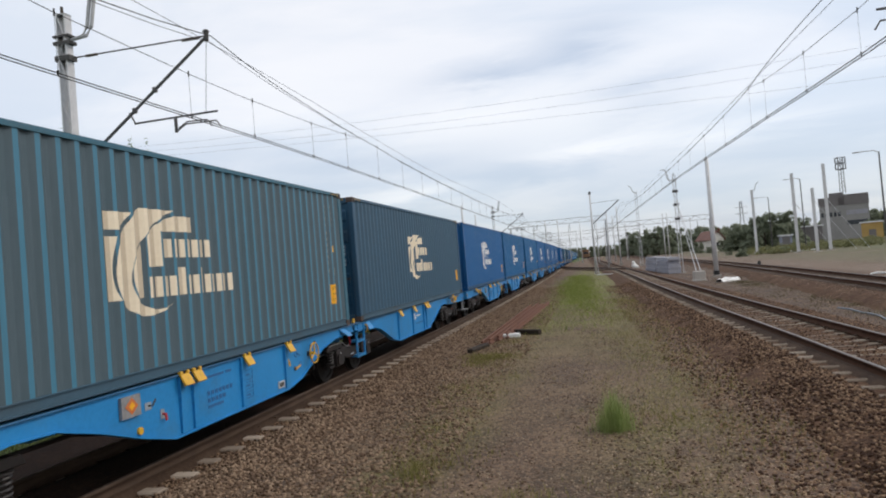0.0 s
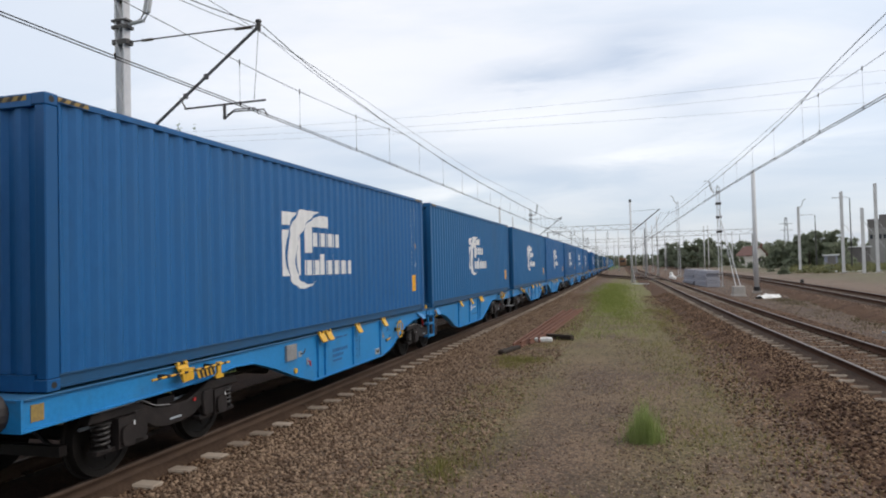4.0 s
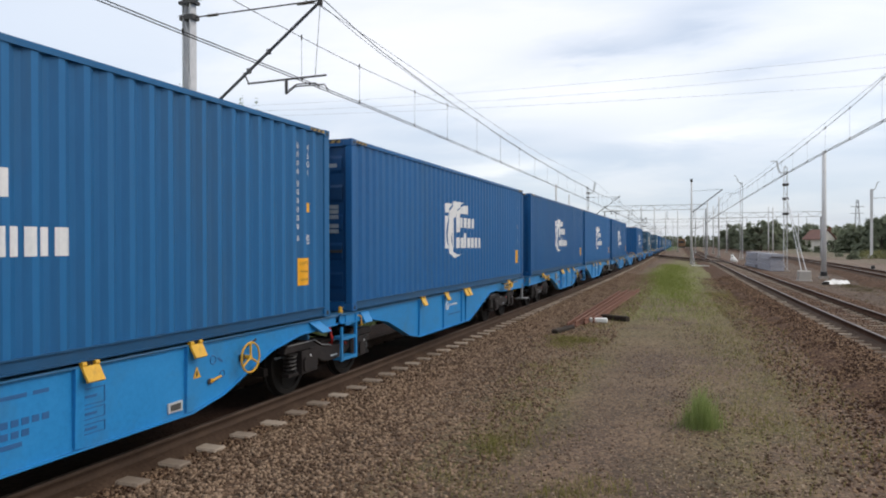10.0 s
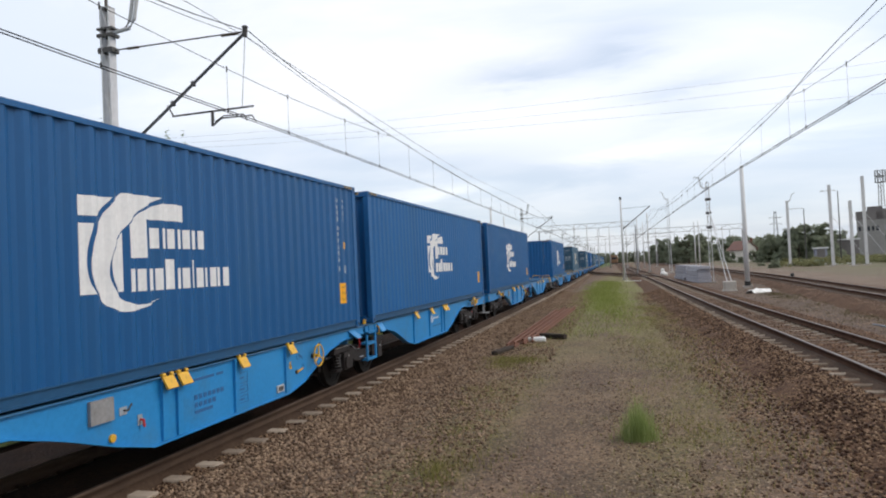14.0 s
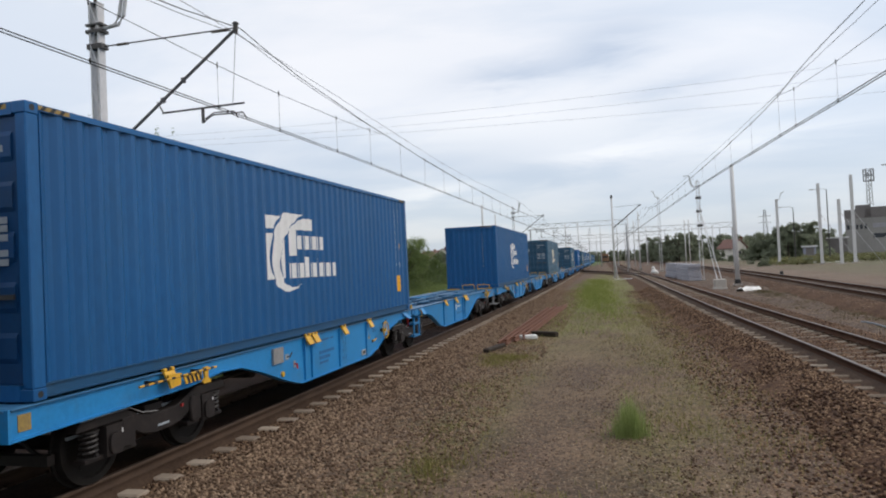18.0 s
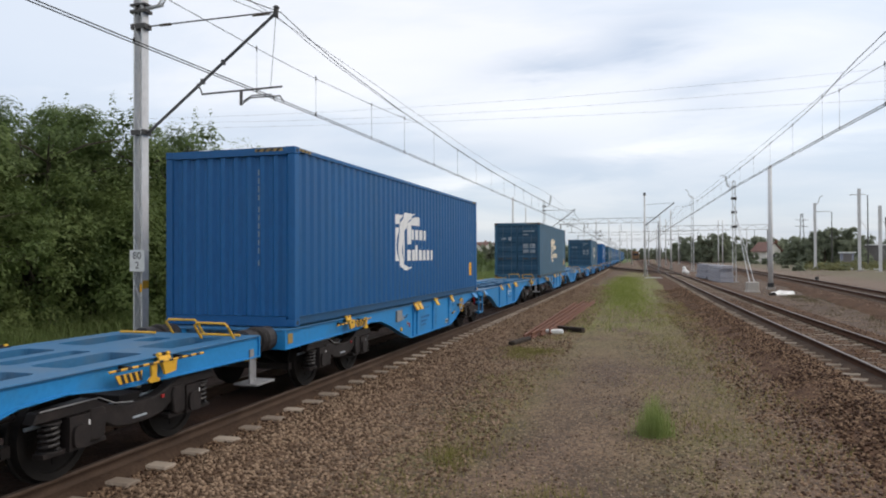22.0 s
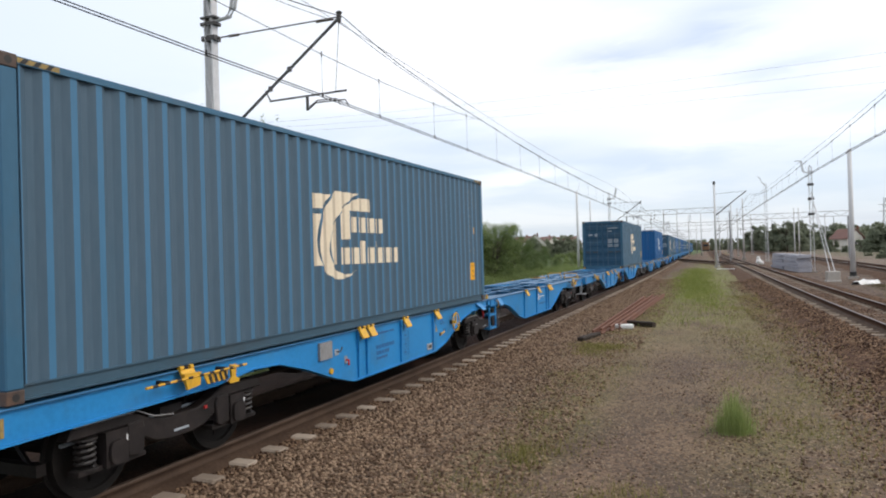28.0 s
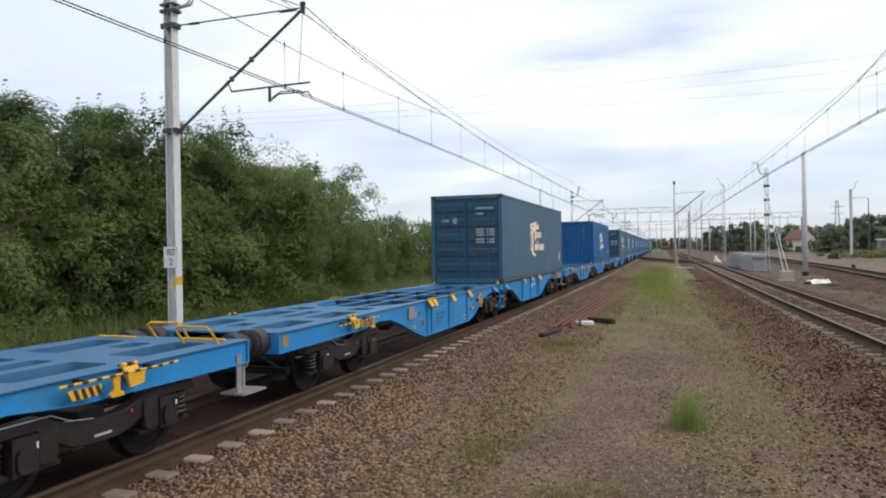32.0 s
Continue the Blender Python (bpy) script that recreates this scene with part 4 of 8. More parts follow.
P, S = stone_field(7000, rng, line_2, -0.7, 2.4, 9.0, 42, 0.010, 0.024)
scatter_stones("ballast_stones", "dark rusty crushed ballast stones", P, S, STONE_DARK, 4)
P, S = stone_field(9000, rng, line_2, -5.4, -2.6, 5.0, 40, 0.006, 0.020, lift=0.05)
scatter_stones("path_grit", "scattered small stones beside the ballast", P, S, GRIT, 8)
P, S = stone_field(22000, rng, lambda y: -0.6, -2.9, 2.8, 5.5, 34, 0.004, 0.018, clear=False, lift=0.02)
scatter_stones("path_grit", "scattered small stones on trodden soil", P, S, GRIT, 6)
P, S = stone_field(7000, rng, lambda y: 8.2, -1.5, 2.4, 14, 60, 0.008, 0.022, clear=False)
scatter_stones("path_grit", "scattered stones on bare soil", P, S, GRIT, 7)


for line, o0, o1, mat, k in ((line_1, 1.33, 5.0, STONE, 21), (line_2, -3.6, -1.2, STONE_DARK, 22)):
    rng = np.random.default_rng(k)
    P, S = stone_field(9000, rng, line, o0, o1, -9.0, 5.5, 0.009, 0.024, fade=True)
    scatter_stones("ballast_stones", "brown crushed ballast stones beside the rail", P, S, mat, k)


# ---- grasses ----
def blades(name, label, places, heights, width, mat, seed, lean=0.35):
    """Bent three-sided blades, joined."""
    rng = np.random.default_rng(seed)
    n = len(places)
    a = rng.uniform(0, math.tau, n)
    d = np.stack([np.cos(a), np.sin(a), np.zeros(n)], 1)
    side = np.stack([-np.sin(a), np.cos(a), np.zeros(n)], 1) * (width * rng.uniform(0.6, 1.3, n))[:, None]
    l = (heights * rng.uniform(0.1, lean * 2, n))[:, None]
    up = np.array([0, 0, 1.0])
    base, mid, tip = places, places + d * l * 0.35 + up * (heights * 0.6)[:, None], places + d * l + up * heights[:, None]
    v = np.stack([base - side, base + side, mid - side * 0.7, mid + side * 0.7, tip], 1)
    f = np.array([(0, 1, 3), (0, 3, 2), (2, 3, 4)])[None] + (np.arange(n) * 5)[:, None, None]
    return tagged(new(name, array_mesh(name, v.reshape(-1, 3), f.reshape(-1, 3), mat)), label, "grass", kind="stuff")


def grass_places(n, rng, x0, x1, y0, y1, clump=0.0, clumps=40):
    if clump:
        cx, cy = rng.uniform(x0, x1, clumps), rng.uniform(y0, y1, clumps)
        k = rng.integers(0, clumps, n)
        x, y = cx[k] + rng.normal(0, clump, n), cy[k] + rng.normal(0, clump, n)
    else:
        x, y = rng.uniform(x0, x1, n), rng.uniform(y0, y1, n)
    return np.array([(a, b, ground_z(a, b)) for a, b in zip(x, y)])


rng = np.random.default_rng(11)
tuft = grass_places(850, rng, 0, 0, 10.2, 10.2, 0.13, 1) + np.array([0.02, 0, 0])
blades("grass_tuft", "tall bright green tuft of grass on bare soil", tuft, rng.uniform(0.18, 0.74, 850) * np.exp(-2.6 * np.abs(tuft[:, 0] - 0.02)), 0.0028, GRASS_BRIGHT, 1, 0.16)
n = 25000
pl = np.array([(a, b, ground_z(a, b)) for a, b in zip(rng.normal(0, 0.8, n), 22 + 70 * rng.beta(2.2, 2.2, n)) for a in (a - 1.25 - max(-10, b - 33) * 0.034,)])
pl = pl[np.sin(pl[:, 0] * 1.3 + pl[:, 1] * 0.21) + rng.normal(0, 0.8, len(pl)) > -0.9]
blades("grass_strip", "low green grass along the middle strip", pl, rng.uniform(0.06, 0.17, len(pl)), 0.009, GRASS, 2)
pl = np.concatenate([grass_places(2600, rng, -3.2, -2.0, 6.2, 34, 0.22, 60), grass_places(9000, rng, 0.2, 2.0, 7, 40, 0.5, 90), grass_places(500, rng, -3.0, -2.0, 7.0, 11.5, 0.3, 9), grass_places(2600, rng, -3.9, -2.7, 17.2, 19.2, 0.25, 7), grass_places(700, rng, -1.6, -0.6, 6.4, 7.6, 0.2, 6)])
blades("sparse_weeds", "sparse low weeds growing through grit", pl, rng.uniform(0.03, 0.11, len(pl)), 0.004, GRASS_DRY, 3, 0.6)
pl = grass_places(110, rng, -2.55, -2.3, 8.1, 8.7, 0.12, 3)
blades("grass_tuft", "thin yellowish weed tuft in the gravel", pl, rng.uniform(0.1, 0.26, len(pl)), 0.005, GRASS_DRY, 4, 0.4)
pl = np.concatenate([grass_places(2600, rng, 8.1, 9.0, 20, 52, 0.35, 40), grass_places(900, rng, 6.9, 9.6, 18, 50, 0.3, 40)])
blades("sparse_weeds", "dull trampled weeds between the tracks", pl, rng.uniform(0.04, 0.13, len(pl)), 0.007, GRASS_DULL, 6, 0.6)
pl = grass_places(36000, rng, -17.2, -9.4, 4, 80)
blades("verge_grass", "tall green verge grass behind the train", pl, rng.uniform(0.35, 0.85, len(pl)) * np.where(pl[:, 0] < -13, 1.2, 0.85), 0.010, VERGE, 5, 0.55)


# ---- overhead line ----
def lattice_mast(label, x, y, h, w=0.32, w2=0.26, base=True, group="overhead line masts"):
    """Two channel legs laced by crossed flats, on a concrete foot."""
    m = thing("catenary_mast", label, "mast", group, pose(x, y, ground_z(x, y)))
    dp = w * 0.43
    for s in (-1, 1):
        # channel: web on the outside, flanges towards the middle
        prof = [(1.0, -dp), (1.0, dp), (0.76, dp), (0.76, dp - 0.014), (0.93, dp - 0.014), (0.93, -dp + 0.014), (0.76, -dp + 0.014), (0.76, -dp)]
        v = [(s * ww * p, q, z) for z, ww in ((0, w / 2), (h, w2 / 2)) for p, q in prof]
        leg = Shape().add(v, [(i, (i + 1) % 8, 8 + (i + 1) % 8, 8 + i) for i in range(8)] + [(0, 1, 2, 3, 4, 5, 6, 7), (15, 14, 13, 12, 11, 10, 9, 8)])
        part("mast_leg", leg, MASTPAINT, m)
    n = int(h / (0.42 if base and y < 60 else 0.8))
    for i in range(n):
        z0, z1 = i * h / n, (i + 1) * h / n
        s = 1 if i % 2 else -1
        ww = (w + (w2 - w) * i / n) / 2 - 0.02
        for yy in (-dp - 0.004, dp + 0.004):
            part("lacing_bar", Shape().tube([(-s * ww, yy, z0), (s * ww, yy, z1)], 0.010, 4), MASTPAINT, m)
    part("mast_cap", Shape().box(-w2 / 2 - 0.01, w2 / 2 + 0.01, -dp, dp, h, h + 0.02), GREYSTEEL, m)
    if base:
        part("foundation", Shape().box(-0.35, 0.35, -0.35, 0.35, -0.3, 0.12), CONCRETE, m, bevel=0.03)
    return m


def round_mast(label, x, y, h, r0=0.14, r1=0.10, z=None, group="plain steel posts"):
    m = thing("steel_post", label, "post", group, pose(x, y, ground_z(x, y) if z is None else z))
    part("post", Shape().tube([(0, 0, 0), (0, 0, h)], r0, 10, True, r1), PALEPOST, m, smooth=True)
    part("foundation", Shape().box(-0.3, 0.3, -0.3, 0.3, -0.2, 0.18), CONCRETE, m)
    return m


def cantilever(m, side, reach, z_tie, z_boom, z_tip, z_arm):
    """A slanting boom held by a tie, with the registration arm under it."""
    g = -m.location.z
    tip = side * reach
    part("boom", Shape().tube([(side * 0.18, 0, z_boom + g), (tip, 0, z_tip + g)], 0.030, 10), BOOMSTEEL, m)
    part("boom_clamp", Shape().box(-0.17, 0.17, -0.1, 0.1, z_boom + g - 0.05, z_boom + g + 0.05), DARKSTEEL, m)
    for q in (0.44, 0.60):
        kx, kz = side * (0.18 + (reach - 0.18) * q), z_boom + g + (z_tip - z_boom) * q
        part("boom_knuckle", Shape().lathe((kx, 0, kz), [(-0.05, 0.030), (-0.04, 0.048), (0.04, 0.048), (0.05, 0.030)], "z", 8), BOOMSTEEL, m)
    part("tie_rod", Shape().tube([(side * 0.15, 0, z_tie + g), (tip, 0, z_tip + g + 0.02)], 0.014, 6), DARKSTEEL, m)
    for a, b in ((0.45, 0.70), (reach - 0.50, reach - 0.15)):
        k = (z_tip - z_tie) / reach
        part("insulator", Shape().tube([(side * a, 0, z_tie + g + k * a), (side * b, 0, z_tie + g + k * b)], 0.028, 8), BARK, m, "brown insulator")
    part("tie_clamp", Shape().box(-0.17, 0.17, -0.1, 0.1, z_tie + g - 0.05, z_tie + g + 0.05), DARKSTEEL, m)
    part("boom_head", Shape().lathe((tip, 0, z_tip + g - 0.08), [(0, 0.04), (0.15, 0.045), (0.18, 0.065), (0.21, 0.035)], "z", 10), DARKSTEEL, m)
    a0, a1 = side * (reach - 1.62), side * (reach + 0.12)
    part("registration_arm", Shape().tube([(a0, 0, z_arm + g), (a1, 0, z_arm + g + 0.02)], 0.019, 8).tube([(side * (reach - 1.6), 0, z_arm + g), (side * (reach - 1.72), 0, z_arm + g + 0.22)], 0.014, 6), DARKSTEEL, m)
    part("arm_hanger", Shape().tube([(side * (reach - 0.12), 0, z_arm + g), (tip, 0, z_tip + g)], 0.006, 4), WIRE, m)
    part("steady_arm", Shape().tube([(side * (reach - 0.75), 0, z_arm + g), (side * (reach - 0.75), 0, z_arm + g - 0.27)], 0.03, 8)
         .tube([(side * (reach - 0.73), 0, z_arm + g - 0.25), (side * (reach - 0.55), 0, z_arm + g - 0.14), (side * (reach + 0.08), 0, z_arm + g - 0.15), (side * (reach + 0.16), 0, z_arm + g - 0.27)], 0.014, 6)
         .tube([(side * (reach - 0.7), 0, z_arm + g - 0.20), (side * (reach - 0.52), 0, z_arm + g - 0.10), (side * (reach - 0.1), 0, z_arm + g - 0.11), (side * (reach - 0.02), 0, z_arm + g - 0.24)], 0.012, 6), DARKSTEEL, m)


def top_horn(m, h, sg=1):
    """A bent bracket on the mast's head that carries a feeder wire."""
    part("head_clamp", Shape().box(-0.18, 0.18, -0.11, 0.11, h - 0.58, h - 0.52).box(-0.18, 0.18, -0.11, 0.11, h - 0.44, h - 0.40), DARKSTEEL, m)
    for d in (0.0, 0.10):
        part("head_horn", Shape().tube([(sg * 0.12, 0.0, h - 0.50), (sg * (0.40 + d), 0, h - 0.46), (sg * (0.52 + d), 0, h - 0.30), (sg * (0.62 + d), 0, h + 0.25), (sg * (0.66 + d), 0, h + 0.55)], 0.035, 8), GREYSTEEL, m)
    part("head_spike", Shape().tube([(-0.02, 0, h - 0.05), (-0.02, 0, h + 0.18)], 0.03, 6), BARK, m)


m0 = lattice_mast("pale lattice overhead-line mast beside the train's track", -9.70, 11.42, 8.0, 0.215, 0.20)
cantilever(m0, 1, 3.03, 6.86, 4.75, 6.83, 5.42)
top_horn(m0, 8.0)
g0 = -m0.location.z
sgn = part("distance_sign", Shape().box(-0.165, 0.185, -0.122, -0.112, 2.0 + g0, 2.42 + g0), WHITE, m0, "white distance sign reading 80 over 2")
for txt, z in (("80", 2.305), ("2", 2.115)):
    part("sign_text", text_mesh("sign_text", txt, 0.20, BLACK), BLACK, sgn, at=pose(0.01, -0.125, z + g0, 90))
part("yellow_band", Shape().box(0.1065, 0.1095, -0.085, 0.09, 1.66 + g0, 1.82 + g0), YELLOW, m0, "yellow band on the mast leg")
part("orange_band", Shape().box(0.05, 0.104, -0.0965, -0.0935, 1.60 + g0, 1.76 + g0), ORANGE, m0, "small orange plate on the mast leg")
LEFT_ROW = [(-46.6, 0), (11.42, 1), (69.5, 0), (128, 0), (186, 0), (245, 0), (304, 0)]
for y, own in LEFT_ROW:
    if not own:
        x = line_1(y) - 3.03
        m = lattice_mast("pale lattice overhead-line mast beside the track", x, y, 8.0, 0.215, 0.20)
        cantilever(m, 1, 3.03, 6.86, 4.75, 6.83, 5.42)
        top_horn(m, 8.0)


def wire(name, label, pts, r, group=""):
    ob = new(name, Shape().tube(pts, r, 5).mesh(name, WIRE))
    return tagged(ob, label, "wire", group)


def catenary(line, supports, dz, away, reach, sag, stitch, first, second, shift=0.0):
    """Two contact wires, a sagging messenger, stitch wires and droppers along a line; sag and stitch give heights by the distance from a support."""
    def zz(y, z):
        return (line(y) + away(y), y, z + dz)

    def hang(a, b, y):
        return float(np.interp(min(y - a, b - y), reach, sag))

    for d in (-0.045, 0.045):
        pts = [(line(y) + away(y) + d, y, 5.18 + dz) for y in np.arange(supports[0], supports[-1], 3.0)]
        wire("contact_wire", "twin dark contact wire over the track", pts, 0.0085 if dz == 0 else 0.0105, "overhead wires")
    pts, drop = [], Shape()
    thin = 0.0035 if dz == 0 else 0.0025

    def dropper(y, z):
        drop.tube([zz(y, 5.19), zz(y, z)], thin, 4)
        drop.tube([zz(y, z - 0.05), zz(y, z + 0.05)], 0.012, 5)
        drop.tube([zz(y, 5.16), zz(y, 5.24)], 0.014, 5)

    for a, b in zip(supports[:-1], supports[1:]):
        pts += [zz(y, hang(a, b, y)) for y in np.arange(a, b, 1.2)]
        y = a + first
        while y < b - first:
            dropper(y, hang(a, b, y))
            y += 2.9
    wire("messenger_wire", "dark sagging messenger wire", pts, 0.009, "overhead wires")
    pts = [zz(y, float(np.interp(min(y - a, b - y), *second))) for a, b in zip(supports[:-1], supports[1:]) for y in np.arange(a, b, 1.2)]
    wire("auxiliary_wire", "thin second wire beside the messenger wire", pts, 0.0055, "overhead wires")
    for a in supports[1:-1]:
        half = [(o, z) for o, z in stitch]
        wire("stitch_wire", "thin stitch wire at a mast", [zz(a + shift - o, z) for o, z in half[::-1]] + [zz(a + shift + o, z) for o, z in half], 0.006, "overhead wires")
        for o, z in half[1:-1]:
            dropper(a + shift - o, z)
            dropper(a + shift + o, z)
    tagged(new("droppers", drop.mesh("droppers", WIRE)), "thin droppers between the overhead wires", "wire", kind="stuff")


def away_1(y):
    return float(np.interp(y, [-46, 5, 8.5, 11.4, 17, 40, 70], [-0.25, -0.03, 0.0, 0.09, 0.13, 0.0, -0.1]))


def away_2(y):
    return float(np.interp(y, [-47, 11, 12.4, 14.5, 18.2, 25.4, 32.6, 45, 70, 100], [0.1, 0.05, 0.0, -0.05, -0.30, -0.48, -0.55, -0.45, -0.2, 0.0]))


catenary(line_1, [-46.6, 11.42, 69.5, 128, 186, 245, 304], 0.0, away_1, [0, 1.4, 2.75, 4.2, 6.3, 9.6, 12.6, 18, 29], [6.83, 6.63, 6.49, 6.42, 6.28, 6.20, 6.09, 6.0, 5.96], [(0.4, 5.92), (1.09, 5.93), (4.02, 6.01), (6.4, 6.13), (7.9, 6.25)], 9.55, ([0, 1.4, 2.7, 4.3, 5.9, 8.2, 12, 18, 29], [6.70, 6.54, 6.435, 6.36, 6.285, 6.235, 6.12, 6.02, 5.98]), 0.31)
catenary(wire_line_2, [-47, 11.2, 70, 128, 186, 245], 0.1, away_2, [0, 3.5, 5.2, 6.5, 8.3, 10.2, 12.8, 16.3, 21, 29], [6.86, 6.70, 6.59, 6.47, 6.28, 6.14, 6.02, 5.92, 5.83, 5.80], [(1.0, 6.0), (2.0, 5.97), (4.65, 6.0), (7.3, 6.09), (8.6, 6.24)], 8.75, ([0, 2.5, 4.3, 5.8, 10.6, 14.4, 19, 29], [6.58, 6.51, 6.47, 6.38, 6.26, 6.14, 6.08, 6.02]))
wire("feeder_wire", "thin feeder wire along the mast heads", [(line_1(y) - 2.35, y, 8.35 - 0.5 * math.sin((y + 46.6) / 58.05 * math.pi) ** 2) for y in range(-46, 305, 4)], 0.007, "overhead wires")

mx2 = lattice_mast("pale lattice overhead-line mast beside the second track", 7.75, 11.2, 8.0, 0.215, 0.20)
cantilever(mx2, -1, 3.40, 6.96, 4.85, 6.93, 5.44)
# post with a boom for the second track, between the lines
ms = round_mast("grey overhead-line post between the tracks", -0.85, 90.6, 10.2, 0.15, 0.11)
g1 = -ms.location.z
part("post_cap", Shape().lathe((0, 0, 10.2), [(0, 0.16), (0.35, 0.14)], "z", 10), DARKSTEEL, ms)
part("boom", Shape().tube([(0.1, 0, 6.1 + g1), (3.55, 0, 8.85 + g1)], 0.06, 8), DARKSTEEL, ms)
part("tie_rod", Shape().tube([(0.1, 0, 8.7 + g1), (3.5, 0, 8.85 + g1)], 0.02, 6), DARKSTEEL, ms)
part("brace", Shape().tube([(0.35, -0.5, 0), (0.1, 0, 2.0)], 0.05, 6), GREYSTEEL, ms)

# masts on the right of the second track
mr = round_mast("tall plain grey steel post on a dark foot", 8.55, 57.0, 9.3, 0.18, 0.14)
part("dark_collar", Shape().lathe((0, 0, 0.15), [(0, 0.23), (0.35, 0.23)], "z", 12), BLACK, mr)
ml = lattice_mast("grey lattice mast with line gear, stayed by two rods", 7.5, 71.0, 9.6, 0.34, 0.30)
top_horn(ml, 9.6, -1)
part("head_bar", Shape().tube([(-0.66, 0, 10.15), (-1.0, 0, 10.25), (-1.25, 0, 10.2)], 0.04, 6), GREYSTEEL, ml)
for z in (5.2, 6.6, 7.9):
    part("mast_fitting", Shape().box(-0.24, 0.24, -0.22, 0.22, z, z + 0.22), DARKSTEEL, ml)
for dx, dy in ((-0.85, -18.0), (-0.55, -18.2)):
    part("stay_rod", Shape().tube([(0, 0, 7.2), (dx, dy, 0.35)], 0.03, 6), GREYSTEEL, ml)
anchor = thing("anchor_block", "pale concrete stay anchor block", "concrete block", "", pose(6.75, 53.0, ground_z(6.75, 53)))
part("block", Shape().box(-0.40, 0.40, -0.4, 0.4, -0.1, 0.70), CONCRETE, anchor, bevel=0.05)
part("plinth", Shape().box(-0.46, 0.46, -0.5, 0.5, -0.15, 0.10), CONCRETE, anchor, bevel=0.03)


def polar(az, d):
    return d * -math.sin(radians(az)), d * math.cos(radians(az))


def far_mast(az, d, el_top, el_base, kind, label, horn=0):
    """A mast named by its bearing, distance and the rise of its head and foot."""
    x, y = polar(az, d)
    zb, zt = 2.267 + d * math.tan(radians(el_base)), 2.267 + d * math.tan(radians(el_top))
    if kind == "post":
        m = round_mast(label, x, y, zt - zb, 0.14, 0.10, zb, "far masts")
    elif kind == "solid":
        m = thing("steel_post", label, "post", "new masts in the yard", pose(x, y, zb))
        part("post", Shape().box(-0.17, 0.17, -0.15, -0.12, 0, zt - zb).box(-0.17, 0.17, 0.12, 0.15, 0, zt - zb).box(-0.12, 0.12, -0.12, 0.12, 0, zt - zb), PALEPOST, m)
        part("foundation", Shape().box(-0.4, 0.4, -0.4, 0.4, -0.3, 0.15), CONCRETE, m)
    elif kind == "lattice":
        m = lattice_mast(label, x, y, zt - zb, 0.42, 0.36, group="far masts")
        m.location.z = zb
    else:
        m = thing("street_lamp", label, "lamp post", "yard lamps", pose(x, y, zb))
        part("pole", Shape().tube([(0, 0, 0), (0, 0, zt - zb)], 0.12, 8, True, 0.07), DARKSTEEL, m)
        part("lamp_arm", Shape().tube([(0, 0, zt - zb - 0.1), (-0.5, 0, zt - zb + 0.15), (-2.0, 0, zt - zb + 0.12)], 0.05, 6), GREYSTEEL, m)
        part("lamp_head", Shape().box(-2.6, -1.9, -0.14, 0.14, zt - zb + 0.05, zt - zb + 0.18), GREYSTEEL, m, bevel=0.04)
    if horn:
        part("head_horn", Shape().tube([(0.1, 0, zt - zb - 0.3), (0.5 * horn, 0, zt - zb + 0.1), (0.7 * horn, 0, zt - zb + 0.9), (1.1 * horn, 0, zt - zb + 1.1)], 0.06, 6), GREYSTEEL, m)
    return m


far_mast(11.0, 75, 4.85, -1.95, "post", "thin grey post behind the train")
far_mast(9.95, 112, 4.0, -1.3, "post", "thin grey post behind the train")
far_mast(-3.04, 120, 4.63, -1.15, "lattice", "grey lattice mast with a head bracket beside the tracks", -1)
far_mast(-11.47, 120, 3.80, -0.92, "solid", "pale lattice mast with a bent head horn in the yard", 1)
for az, d, et, eb in ((-14.24, 108, 4.70, -1.15), (-15.49, 104, 3.46, -1.22), (-16.32, 106, 5.12, -1.16)):
    m = far_mast(az, d, et, eb, "solid", "new pale mast standing in the yard")
    part("stay_rod", Shape().tube([(0, 0, 7.0), (4.2, -1.5, 0)], 0.028, 6), GREYSTEEL, m)
far_mast(-14.76, 130, 4.22, -0.9, "lamp", "tall yard lamp on a dark pole")
far_mast(-12.54, 150, 3.11, -0.68, "lamp", "tall yard lamp on a dark pole")
far_mast(-19.80, 90, 5.47, -1.2, "lamp", "tall yard lamp on a dark pole")
for az, d, et, eb in ((-1.44, 125, 3.59, -1.0), (-0.62, 150, 3.30, -0.85), (-1.05, 175, 2.9, -0.7), (0.25, 190, 2.55, -0.62), (-0.35, 230, 2.2, -0.5), (-2.0, 210, 2.4, -0.6), (1.55, 200, 2.6, -0.6), (2.45, 215, 2.5, -0.55), (3.3, 170, 3.0, -0.7), (-4.9, 160, 2.7, -0.75), (-5.2, 161, 2.7, -0.75), (1.9, 290, 1.9, -0.4), (-6.9, 200, 2.2, -0.55), (4.3, 150, 3.0, -0.7)):
    far_mast(az, d, et, eb, "post", "thin grey line post far along the tracks")


